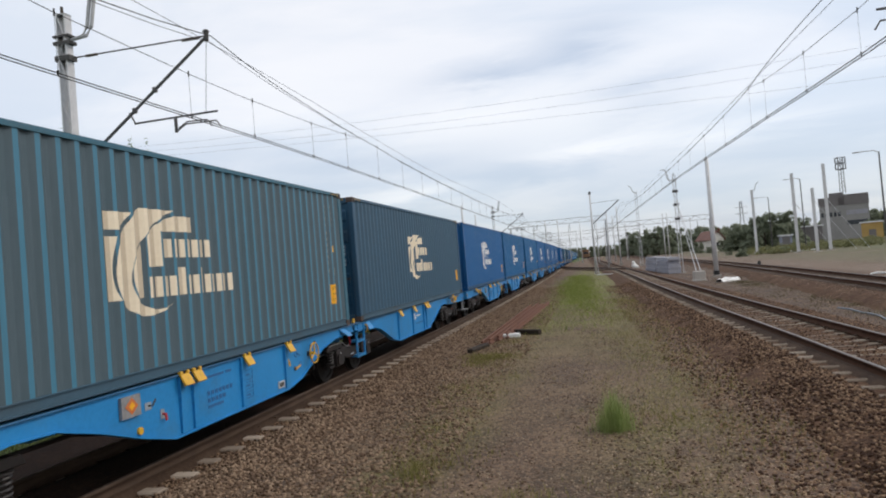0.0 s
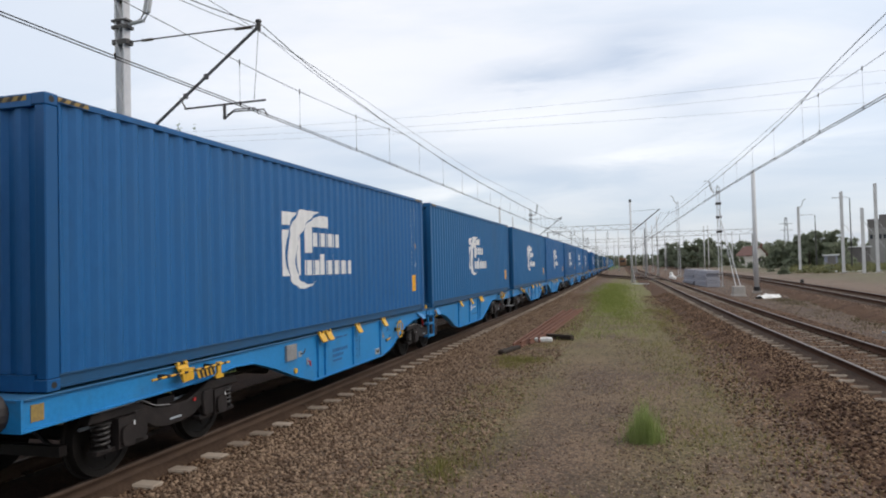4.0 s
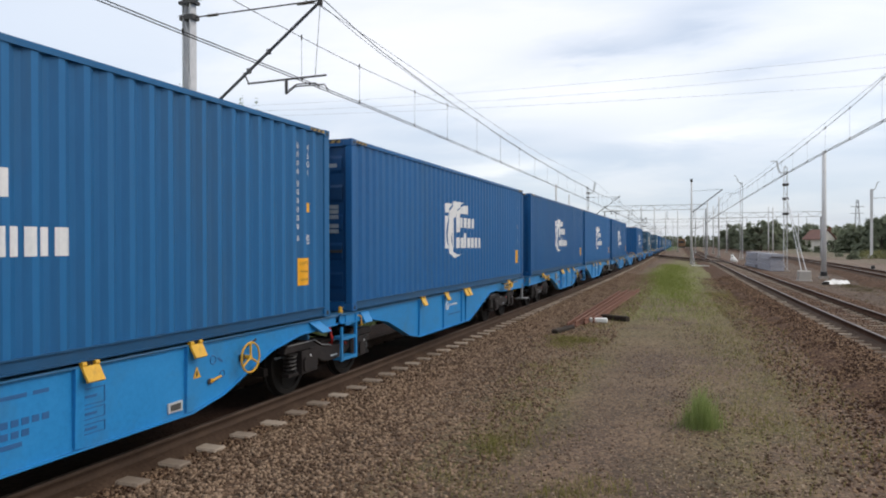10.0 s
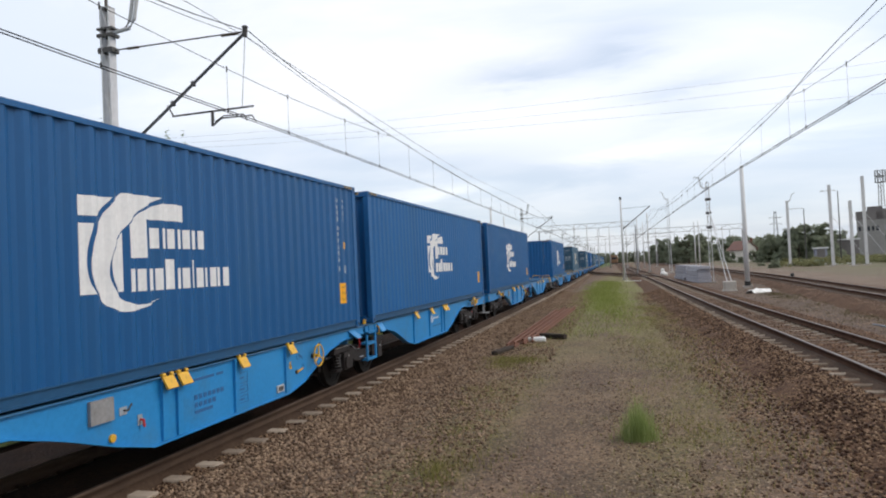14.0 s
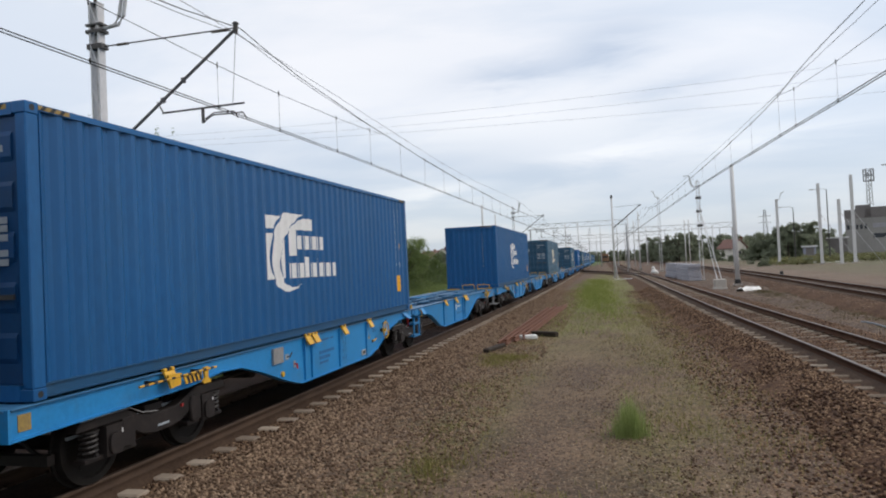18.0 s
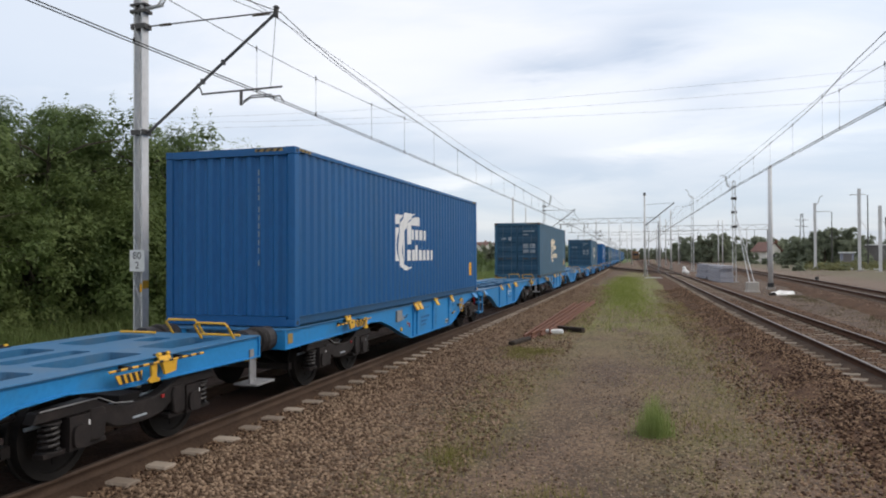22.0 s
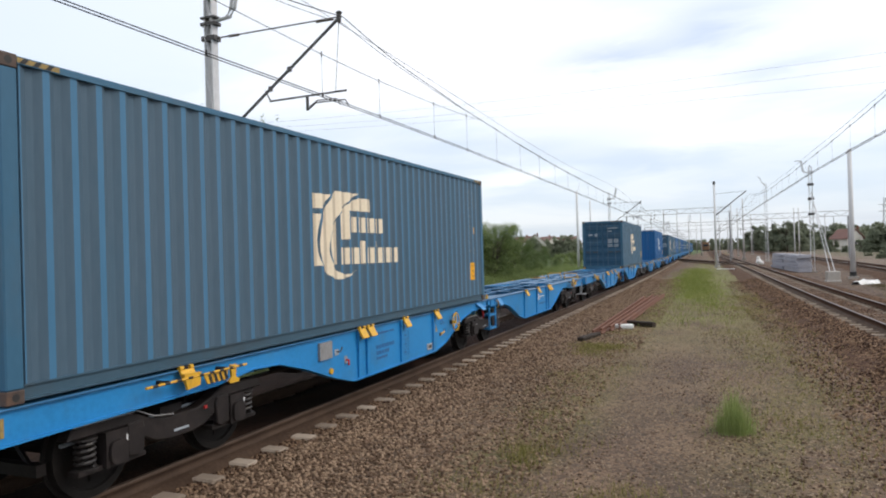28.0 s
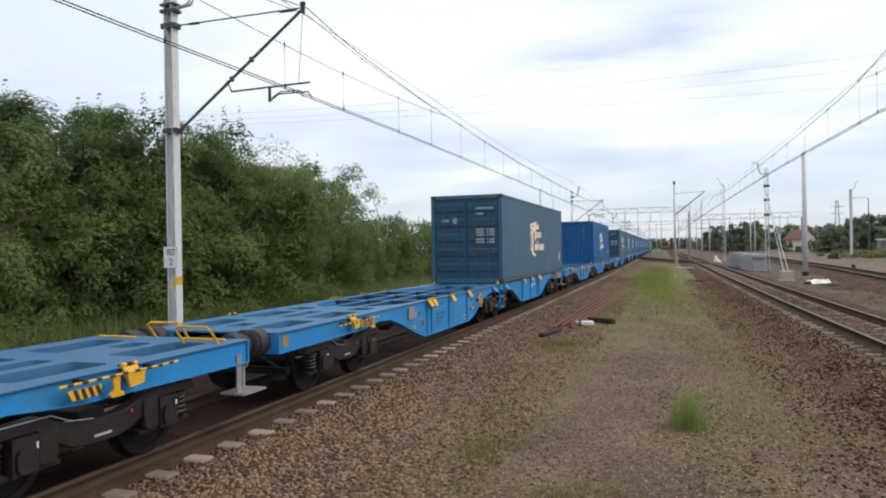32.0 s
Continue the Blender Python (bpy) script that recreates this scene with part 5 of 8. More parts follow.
def gantry(y, x0, x1, z, label):
    """A lattice beam across the tracks on slim posts."""
    g = thing("gantry", label, "gantry", "signal and wire gantries", pose(0, y, 0))
    h = 0.75
    n = int((x1 - x0) / 1.1)
    for zz in (z, z + h):
        part("chord", Shape().box(x0, x1, -0.05, 0.05, zz - 0.035, zz + 0.035), GREYSTEEL, g)
    for i in range(n):
        a, b = x0 + (x1 - x0) * i / n, x0 + (x1 - x0) * (i + 1) / n
        part("lacing_bar", Shape().tube([(a, 0, z if i % 2 else z + h), (b, 0, z + h if i % 2 else z)], 0.03, 4), GREYSTEEL, g)
    for x in (x0 + 0.2, x1 - 0.2):
        part("gantry_post", Shape().box(x - 0.08, x + 0.08, -0.08, 0.08, -0.4, z - 0.06), STEPSTEEL, g)
    for i in range(4):
        x = x0 + (x1 - x0) * (i + 0.5) / 4
        part("hanger", Shape().tube([(x, 0.1, z - 0.05), (x, 0.1, z - 1.4)], 0.03, 6).tube([(x - 0.6, 0.1, z - 1.4), (x + 0.6, 0.1, z - 1.4)], 0.03, 6), DARKSTEEL, g)
    return g


gantry(112, -14.2, 1.2, 7.45, "grey lattice gantry spanning the main tracks")
gantry(116, 0.8, 17.2, 6.25, "grey lattice gantry spanning the sidings")
gantry(172, -17.5, 9.5, 7.3, "grey lattice gantry far along the tracks")
gantry(240, -21, 9, 7.3, "grey lattice gantry far along the tracks")

# three thin power lines crossing high above, 130 m ahead
for e0, e1, e2 in ((11.69, 12.75, 12.79), (11.1, 11.94, 11.95), (10.66, 11.27, 10.70)):
    pts = []
    for i in range(17):
        x = -160 + 20 * i
        az = math.degrees(math.atan2(-x, 130.0))
        p = [(math.radians(q), 2.267 + 130 / math.cos(math.radians(q)) * math.tan(math.radians(e))) for q, e in ((26.7, e0), (8.4, e1), (-16.5, e2))]
        xs_ = [-130 * math.tan(q) for q, _ in p]
        z = sum(p[k][1] * math.prod((x - xs_[j]) / (xs_[k] - xs_[j]) for j in range(3) if j != k) for k in range(3))
        pts.append((x, 130.0, z))
    wire("power_line", "thin power line crossing high over the yard", pts, 0.016, "power lines")
PYLON_TOP = pts[0][2], pts[-1][2]


for x, y in ((-160, 130), (160, 130)):
    p = thing("pylon", "grey lattice power pylon beyond the yard", "pylon", "power line pylons", pose(x, y, ground_z(x, y)))
    s = Shape()
    for sx in (-1, 1):
        for sy in (-1, 1):
            s.tube([(sx * 1.8, sy * 1.8, 0), (sx * 0.4, sy * 0.4, 34)], 0.14, 4)
    part("tower", s, GREYSTEEL, p)
    top = PYLON_TOP[0] if x < 0 else PYLON_TOP[1]
    part("cross_arm", Shape().box(-0.3, 0.3, -3, 3, top - 0.2, top), GREYSTEEL, p)
    part("cross_arm", Shape().box(-0.3, 0.3, -3, 3, top + 2.4, top + 2.6), GREYSTEEL, p)


# ---- vegetation ----
def leaf_cloud(rng, blobs, n, size, lobes=None):
    """Small leaves spread over the skins of many small clumps; lobes names the way that each clump faces."""
    c, r = np.array([b[:3] for b in blobs]), np.array([b[3] for b in blobs])
    k = rng.choice(len(blobs), n, p=r ** 2 / (r ** 2).sum())
    d = rng.normal(0, 1, (n, 3))
    d /= np.linalg.norm(d, axis=1)[:, None]
    d[:, 2] = np.where(rng.uniform(0, 1, n) < 0.65, np.abs(d[:, 2]), d[:, 2])
    p = c[k] + d * (r[k] * rng.uniform(0.70, 1.08, n))[:, None]
    # leaves lie roughly on their clump's skin, tipped to the sky
    nrm = d * 0.5 + np.array([0, 0, 0.5]) + rng.normal(0, 0.2, (n, 3))
    if lobes is not None:
        nrm += np.array(lobes)[k] * 0.7
    nrm /= np.linalg.norm(nrm, axis=1)[:, None] + 1e-9
    a = np.cross(nrm, rng.normal(0, 1, (n, 3)))
    a /= np.linalg.norm(a, axis=1)[:, None] + 1e-9
    b = np.cross(nrm, a)
    s = (size * rng.uniform(0.6, 1.4, n))[:, None]
    v = np.stack([p - a * s, p + b * s * 0.42, p + a * s, p - b * s * 0.42], 1)
    f = np.arange(n * 4).reshape(n, 4)
    return v.reshape(-1, 3), f


def build_tree(name, label, category, h, spread, leaves, size, seed, leafmat, lobe=1.0, group="bushes behind the train"):
    """Stems and limbs under a crown of lobes, each a heap of leafy clumps with hollows between."""
    rng = np.random.default_rng(seed)
    t = thing(name, label, category, group)
    tr, lobes = Shape(), []
    stems = 5 if category == "bush" else 1
    for s in range(stems):
        a = rng.uniform(0, math.tau)
        bx, by = (0.35 * math.cos(a), 0.35 * math.sin(a)) if stems > 1 else (0, 0)
        top = Vector((bx + spread * 0.45 * math.cos(a) * (stems > 1), by + spread * 0.45 * math.sin(a) * (stems > 1), h * rng.uniform(0.65, 0.9)))
        mid = Vector((bx, by, 0)).lerp(top, 0.5) + Vector((rng.normal(0, 0.12), rng.normal(0, 0.12), 0))
        r = 0.03 * h if stems == 1 else 0.014 * h
        tr.tube([(bx, by, -0.1), mid, top], r, 7, True, r * 0.25)
        for i in range(9 if stems == 1 else 5):
            q = rng.uniform(0.2, 0.95)
            p = Vector((bx, by, 0)).lerp(mid, q * 2) if q < 0.5 else mid.lerp(top, q * 2 - 1)
            aa = rng.uniform(0, math.tau)
            e = p + Vector((math.cos(aa), math.sin(aa), rng.uniform(0.1, 0.8))) * spread * rng.uniform(0.3, 0.75)
            e.z = min(e.z, h * 0.95)
            tr.tube([p, p.lerp(e, 0.5) + Vector((0, 0, 0.12)), e], r * 0.4, 5, False, r * 0.1)
            lobes.append((e, rng.uniform(0.20, 0.30) * spread))
    for i in range(24):
        a, q = rng.uniform(0, math.tau), rng.uniform(0.08, 0.98)
        rr = spread * (1.0 - 0.55 * q ** 2) * rng.uniform(0.6, 1.0)
        if i % 4 == 0:
            q, rr = 0.08, spread * rng.uniform(0.7, 1.0)
        lobes.append((Vector((rr * math.cos(a), rr * math.sin(a), q * h * 0.90)), rng.uniform(0.22, 0.36) * spread * lobe))
    blobs, faces_ = [], []
    for c, rad in lobes:
        out = Vector((c.x, c.y, (c.z - h * 0.35) * 0.8)).normalized() if c.length > 0.1 else Vector((0, 0, 1))
        for j in range(13):
            d = Vector(rng.normal(0, 1, 3)).normalized() + out * 0.55 + Vector((0, 0, 0.25))
            d.normalize()
            w = c + d * rad * rng.uniform(0.5, 0.98)
            blobs.append((w.x, w.y, max(0.2, w.z), rad * rng.uniform(0.27, 0.48)))
            faces_.append(d[:])
    part("trunk", tr, BARK, t)
    v, f = leaf_cloud(rng, blobs, int(leaves * 0.93), size, faces_)
    # loose shoots that stand out of the outline
    shoots = []
    for i in range(60):
        bl = blobs[rng.integers(0, len(blobs))]
        p = Vector(bl[:3]) + Vector((rng.normal(0, 0.3), rng.normal(0, 0.3), 0.9)).normalized() * bl[3]
        e = p + Vector((rng.normal(0, 0.25), rng.normal(0, 0.25), 1)).normalized() * rng.uniform(0.2, 0.7) * (h / 6)
        for q in np.linspace(-0.3, 1, 7):
            w = p.lerp(e, q)
            shoots.append((w.x, w.y, w.z, 0.06 * h / 6 * (1.5 - q)))
    v2, f2 = leaf_cloud(rng, shoots, int(leaves * 0.07), size * 0.9)
    part("crown", array_mesh("crown", np.concatenate([v, v2]), np.concatenate([f, f2 + len(v)]), leafmat), leafmat, t)
    return t


B1 = build_tree("bush", "tall dense green bush with loose shoots on top", "bush", 6.6, 2.8, 32000, 0.064, 21, LEAF)
B2 = build_tree("bush", "dense rounded green bush", "bush", 5.4, 2.7, 30000, 0.064, 22, LEAF_LIGHT, 1.2)
B3 = build_tree("bush", "low spreading green bush", "bush", 3.8, 2.3, 20000, 0.064, 23, LEAF_LIGHT, 1.15)
T1 = build_tree("tree", "slender green tree with an open crown", "tree", 8.0, 2.3, 30000, 0.074, 24, LEAF, 1.7, group="trees behind the train")
B4 = build_tree("bush", "broad rounded pale green bush in front of the trees", "bush", 4.4, 2.8, 40000, 0.056, 27, LEAF_PALE, 1.35)
placed = set()


def plant(ob, x, y, s, rz):
    m = pose(x, y, ground_z(x, y) - 0.1, 0, 0, rz) @ Matrix.Scale(s, 4)
    if ob.name in placed:
        c = copy_thing(ob, m)
        c.scale = (s, s, s)
        return c
    placed.add(ob.name)
    ob.matrix_basis = m
    return ob


rnd = random.Random(4)
TALL = {B1: 7.0, B2: 5.8, B3: 4.1, T1: 8.4, B4: 4.9}
for ob, x, y, h in ((B1, -18.3, 13.5, 6.6), (B2, -16.8, 11.0, 5.4), (B1, -18.8, 16.5, 7.0), (B2, -16.6, 15.0, 5.0), (B1, -19.5, 18.0, 7.2), (B1, -18.2, 19.5, 7.1), (B2, -16.4, 19.0, 4.9), (B1, -18.6, 22.5, 7.0), (B2, -16.6, 23.0, 4.9), (B1, -18.3, 25.5, 6.6), (B2, -16.8, 27.0, 5.0),
                    (B1, -18.4, 29.0, 6.4), (B1, -18.5, 32.3, 6.7), (B2, -17.0, 31.0, 4.6), (T1, -18.4, 35.2, 6.6), (B3, -16.8, 35.5, 3.6), (B3, -17.6, 39.5, 3.9), (B3, -17.8, 43.5, 4.4), (B2, -18.0, 47.5, 5.0), (B3, -17.0, 51.0, 4.2), (B2, -18.4, 55.0, 5.3), (B2, -18.0, 59.5, 4.2), (B3, -18.0, 64.5, 3.3),
                    (B3, -19.0, 72.0, 2.5), (B3, -19.5, 82.0, 2.1), (B3, -21.0, 95.0, 2.0), (B3, -22.0, 108.0, 2.1), (B3, -23.0, 122.0, 2.3), (B4, -15.6, 16.6, 4.4), (B4, -15.4, 10.8, 4.2), (B4, -15.2, 22.6, 5.6), (B4, -15.0, 20.2, 4.6), (B4, -15.8, 30.0, 3.6), (B1, -18.5, 9.0, 6.4), (B2, -16.5, 7.0, 5.4), (B1, -22.0, 15.0, 7.4), (B1, -22.0, 20.5, 7.4), (B1, -22.0, 26.5, 7.0)):
    x -= 1.1 if x > -17 and y < 40 else 0
    plant(ob, x, y, h * (1.12 if y < 22 else 1.13 if y < 33 else 1.13 if y < 42 else 1.08) / TALL[ob], rnd.uniform(0, 360))

FT = build_tree("far_tree", "dark green tree on the skyline", "tree", 9.0, 4.6, 4600, 0.52, 31, LEAF_HAZED, group="trees on the skyline")
FB = build_tree("far_tree", "broad dark green tree in the distance", "tree", 7.0, 4.8, 4600, 0.52, 32, LEAF_HAZED, group="trees on the skyline")


def plant_far(ob, az, d, el, rz, lower=0.0):
    """A skyline tree whose top rises to the elevation el."""
    x, y = polar(az, d)
    base = ground_z(x, y) - lower
    h = {FT: 9.0, FB: 7.0}[ob]
    s = (2.267 + d * math.tan(radians(el)) - base) / h
    m = pose(x, y, base, 0, 0, rz) @ Matrix.Scale(s, 4)
    if ob.name in placed:
        copy_thing(ob, m).scale = (s, s, s)
    else:
        placed.add(ob.name)
        ob.matrix_basis = m


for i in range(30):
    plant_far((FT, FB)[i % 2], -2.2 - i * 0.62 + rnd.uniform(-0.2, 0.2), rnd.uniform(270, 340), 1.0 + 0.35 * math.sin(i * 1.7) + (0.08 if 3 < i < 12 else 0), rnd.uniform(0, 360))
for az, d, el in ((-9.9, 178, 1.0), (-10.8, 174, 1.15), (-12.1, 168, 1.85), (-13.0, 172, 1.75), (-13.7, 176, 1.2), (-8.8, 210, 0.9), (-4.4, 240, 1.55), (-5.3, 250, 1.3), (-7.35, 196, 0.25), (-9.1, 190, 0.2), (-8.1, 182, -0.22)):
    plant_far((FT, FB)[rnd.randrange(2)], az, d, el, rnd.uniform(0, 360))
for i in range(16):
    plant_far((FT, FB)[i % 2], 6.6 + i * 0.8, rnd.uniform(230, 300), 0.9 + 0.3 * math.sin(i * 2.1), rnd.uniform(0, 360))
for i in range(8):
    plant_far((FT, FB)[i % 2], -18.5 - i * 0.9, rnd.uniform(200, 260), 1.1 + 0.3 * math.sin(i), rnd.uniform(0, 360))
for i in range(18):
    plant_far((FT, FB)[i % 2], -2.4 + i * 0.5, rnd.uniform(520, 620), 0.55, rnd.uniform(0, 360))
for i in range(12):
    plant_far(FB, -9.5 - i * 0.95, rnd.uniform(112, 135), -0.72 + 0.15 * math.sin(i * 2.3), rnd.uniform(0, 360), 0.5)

RANK = material("rank_yard_weed", [(0.120, 0.130, 0.055), (0.175, 0.182, 0.078), (0.235, 0.225, 0.110)], 0.25, 5, 0.7, bump=0, island=0.4, spec=0.2)
leafy(RANK, 0.4)
# rank weeds at the back of the yard
rw, clumps = np.random.default_rng(77), []
for i in range(330):
    x, y = polar(rw.uniform(-19.5, -10.8), rw.uniform(108, 160))
    clumps.append((x, y, ground_z(x, y) + 0.15, rw.uniform(0.25, 0.95) * (0.6 + 0.4 * math.sin(x * 0.31 + y * 0.17) ** 2)))
wv, wf = leaf_cloud(rw, clumps, 17000, 0.17)
tagged(part("weeds", array_mesh("weeds", wv, wf, RANK), RANK), "rank green and yellowish weeds along the yard", "weeds", kind="stuff")


# ---- buildings ----
def house(label, az, d, w, l, eaves, ridge, rz, wall, roofm):
    x, y = polar(az, d)
    h = thing("house", label, "house", "houses beyond the yard", pose(x, y, ground_z(x, y), 0, 0, rz))
    part("wall", Shape().box(-w / 2, w / 2, -l / 2, l / 2, -0.5, eaves), wall, h)
    for s in (-1, 1):
        part("gable", Shape().prism([(-w / 2, eaves), (w / 2, eaves), (0, ridge - 0.1)], "y", s * l / 2 - 0.15, s * l / 2 - 0.01 * s), wall, h)
        part("roof_slope", Shape().prism([(0, ridge), (s * (w / 2 + 0.5), eaves - 0.35), (s * (w / 2 + 0.5), eaves - 0.15), (0, ridge + 0.22)], "y", -l / 2 - 0.5, l / 2 + 0.5), roofm, h)
    part("chimney", Shape().box(0.6, 1.2, -0.4, 0.4, eaves, ridge + 0.9), REDBROWN, h)
    for k in range(3):
        for s in (-1, 1):
            wx = -w / 2 + (k + 0.7) * w / 3.4
            wn_ = part("window", Shape().box(wx - 0.55, wx + 0.55, s * l / 2 - 0.03, s * l / 2 + 0.03, 1.2, 2.5), PLASTER, h)
            part("pane", Shape().box(wx - 0.45, wx + 0.45, s * l / 2 - 0.045, s * l / 2 + 0.045, 1.3, 2.4), GLASS_DARK, wn_)
    return h


house("white house with a red tiled roof", -8.25, 206, 4.6, 5.2, 3.4, 5.5, 34, PLASTER, ROOF_RED)
house("small house with a red tiled roof among trees", -8.7, 232, 6, 8, 3.2, 5.9, -20, BLOCKWALL, REDBROWN)
for az, d in ((15.2, 330), (13.4, 350), (14.4, 300), (12.0, 370)):
    house("distant house with a red tiled roof", az, d, 11, 14, 5.5, 9.6, rnd.uniform(0, 90), PLASTER, ROOF_RED)


def industrial_block():
    d = 215
    x, y = polar(-17.4, d)
    b = thing("industrial_building", "grey industrial block with dark parapet and roof mast", "building", "", pose(x, y, 0.5, 0, 0, -17.4))
    k = d * math.pi / 180

    def el(e):
        return 2.267 - 0.5 + d * math.tan(radians(e))

    part("wall", Shape().box(-1.55 * k, 1.45 * k, -6, 8, -1, el(1.95)), BLOCKWALL, b)
    part("parapet", Shape().box(-1.58 * k, -0.35 * k, -6.1, 8.1, el(1.95), el(2.55)).box(0.0 * k, 1.48 * k, -6.1, 8.1, el(1.95), el(2.66)), BLOCKDARK, b, "dark parapet cladding")
    part("roof_house", Shape().box(-0.9 * k, 0.02 * k, -5, 5, el(1.95), el(2.85)), BLOCKDARK, b)
    for i in range(2):
        part("window_band", Shape().box(0.08 * k, 1.35 * k, -6.06, -5.9, el(0.55 + i * 0.7), el(0.85 + i * 0.7)), GLASS_DARK if i == 0 else PANELGREY, b)
    for i in range(5):
        part("window", Shape().box((-1.45 + 0.26 * i) * k, (-1.3 + 0.26 * i) * k, -6.06, -5.9, el(1.2), el(1.5)), GLASS_DARK, b)
    mast = Shape()
    z0, z1, w = el(2.85), el(5.35), 0.7
    for sx, sy in ((-1, -1), (1, -1), (0, 1)):
        mast.tube([(sx * w, sy * w, z0), (sx * w * 0.7, sy * w * 0.7, z1)], 0.1, 6)
    for i in range(8):
        za, zb = z0 + (z1 - z0) * i / 8, z0 + (z1 - z0) * (i + 1) / 8
        for p, q in (((-1, -1), (1, -1)), ((1, -1), (0, 1)), ((0, 1), (-1, -1))):
            mast.tube([(p[0] * w * 0.9, p[1] * w * 0.9, za), (q[0] * w * 0.9, q[1] * w * 0.9, zb)], 0.05, 5)
    am = part("antenna_mast", mast, STEPSTEEL, b, "grey lattice antenna mast")
    for zc in (el(4.75), el(5.2)):
        part("antenna_ring", Shape().ring((0, 0, zc - 0.7), 1.15, 0.07, "z", 14, 5).ring((0, 0, zc + 0.7), 1.15, 0.05, "z", 14, 5), DARKSTEEL, am)
        for i in range(6):
            a = i * math.tau / 6
            part("antenna", Shape().box(1.15 * math.cos(a) - 0.16, 1.15 * math.cos(a) + 0.16, 1.15 * math.sin(a) - 0.12, 1.15 * math.sin(a) + 0.12, zc - 0.8, zc + 0.8), STEPSTEEL, am)
    return b


industrial_block()


def shed(label, az, d, w, dep, z0, z1, mat, rz=0):
    x, y = polar(az, d)
    s = thing("shed", label, "shed", "yard sheds", pose(x, y, 0, 0, 0, rz))
    part("wall", Shape().box(-w / 2, w / 2, -dep / 2, dep / 2, z0, z1 - 0.25), mat, s)
    part("roof", Shape().box(-w / 2 - 0.3, w / 2 + 0.3, -dep / 2 - 0.3, dep / 2 + 0.3, z1 - 0.25, z1), WHITE, s, "pale flat roof")
    part("door", Shape().box(-0.7, 0.7, -dep / 2 - 0.04, -dep / 2 + 0.02, z0, z0 + 2.2), BLOCKDARK, s)
    return s


OCHRE = material("dusty_ochre_wall", [(0.34, 0.22, 0.07), (0.42, 0.28, 0.10)], 0.5, 6, 0.85)
shed("low shed with a pale roof", -15.0, 180, 5.5, 5, 0.3, 4.6, BLOCKDARK, -15)
BLUEGREY = material("grey_blue_cladding", [(0.20, 0.21, 0.27), (0.27, 0.28, 0.35)], 0.6, 8, 0.8)
shed("grey-blue yard container shed", -13.45, 160, 2.2, 4, 0.3, 2.9, BLUEGREY, -10)
shed("small ochre yard cabin by the building", -18.95, 185, 4.2, 4, 0.4, 4.4, OCHRE, -18)


def pylon():
    d = 320
    x, y = polar(-10.62, d)
    p = thing("pylon", "dark lattice power pylon on the skyline", "pylon", "", pose(x, y, 0.5))
    h = 2.267 + d * math.tan(radians(2.98))
    s = Shape()
    for sx in (-1, 1):
        for sy in (-1, 1):
            s.tube([(sx * 1.2, sy * 1.2, 0), (sx * 0.35, sy * 0.35, h)], 0.07, 4)
    for i in range(9):
        z0, z1 = h * i / 9, h * (i + 1) / 9
        w0, w1 = 1.2 - 0.85 * i / 9, 1.2 - 0.85 * (i + 1) / 9
        s.tube([(-w0, -w0, z0), (w1, -w1, z1)], 0.04, 4).tube([(w0, -w0, z0), (-w1, -w1, z1)], 0.04, 4)
    part("tower", s, DARKSTEEL, p)
    for q in (0.72, 0.86):
        part("cross_arm", Shape().tube([(-2.4, 0, h * q), (2.4, 0, h * q)], 0.09, 5), DARKSTEEL, p)


pylon()

# ---- things lying about ----
scrap = [(0.0, -3.55, 21.2, -3.50, 37.6), (0.16, -3.38, 21.9, -3.20, 37.0), (0.30, -3.72, 20.8, -3.80, 36.5), (0.5, -3.2, 22.6, -3.0, 38.4)]
for k, xa, ya, xb, yb in scrap:
    L2 = math.hypot(xb - xa, yb - ya)
    bar = thing("scrap_rail", "long rusty red scrap rail lying on the gravel", "scrap metal", "scrap rails", pose(xa, ya, ground_z(xa, ya) + 0.02, 0, 0, -math.degrees(math.atan2(xb - xa, yb - ya))))
    part("rail_bar", Shape().prism([(p * 0.9, q * 0.9 + 0.165) for p, q in RAIL], "y", 0, L2), REDBROWN, bar)
beam = thing("scrap_beam", "short black sleeper stub lying across", "scrap", "", pose(-2.82, 24.2, ground_z(-2.8, 24.2), 0, 0, 62))
part("stub", Shape().box(-0.11, 0.11, -0.66, 0.66, 0.0, 0.17), TARRY, beam, bevel=0.02)
end = thing("scrap_beam", "dark rotten timber end lying at the scrap rails", "scrap", "", pose(-3.72, 20.35, ground_z(-3.7, 20.3), 0, 0, -12))
part("stub", Shape().box(-0.10, 0.10, -0.75, 0.6, 0.0, 0.12), TARRY, end, bevel=0.03)
slab = thing("concrete_chunk", "short pale concrete chunk lying on the gravel", "concrete block", "", pose(-3.10, 22.95, ground_z(-3.1, 22.9), 0, 0, -78))
part("chunk", Shape().box(-0.13, 0.13, -0.30, 0.30, 0.0, 0.15), TARP, slab, bevel=0.03)
tarp = thing("plastic_sheet", "crumpled white plastic sheet lying on the soil", "plastic sheet", "", pose(8.1, 49.4, ground_z(8.1, 49.4), 0, 0, 52))
rng = np.random.default_rng(9)
nx, ny = 14, 6
vv = [((i / (nx - 1) - 0.5) * 2.3, (j / (ny - 1) - 0.5) * 0.6 + 0.12 * math.sin(i * 0.7), 0.02 + (0.16 + abs(rng.normal(0, 0.10))) * math.sin(j / (ny - 1) * math.pi)) for j in range(ny) for i in range(nx)]
part("sheet", Shape().add(vv, [(j * nx + i, j * nx + i + 1, (j + 1) * nx + i + 1, (j + 1) * nx + i) for j in range(ny - 1) for i in range(nx - 1)]), TARP, tarp, smooth=True)
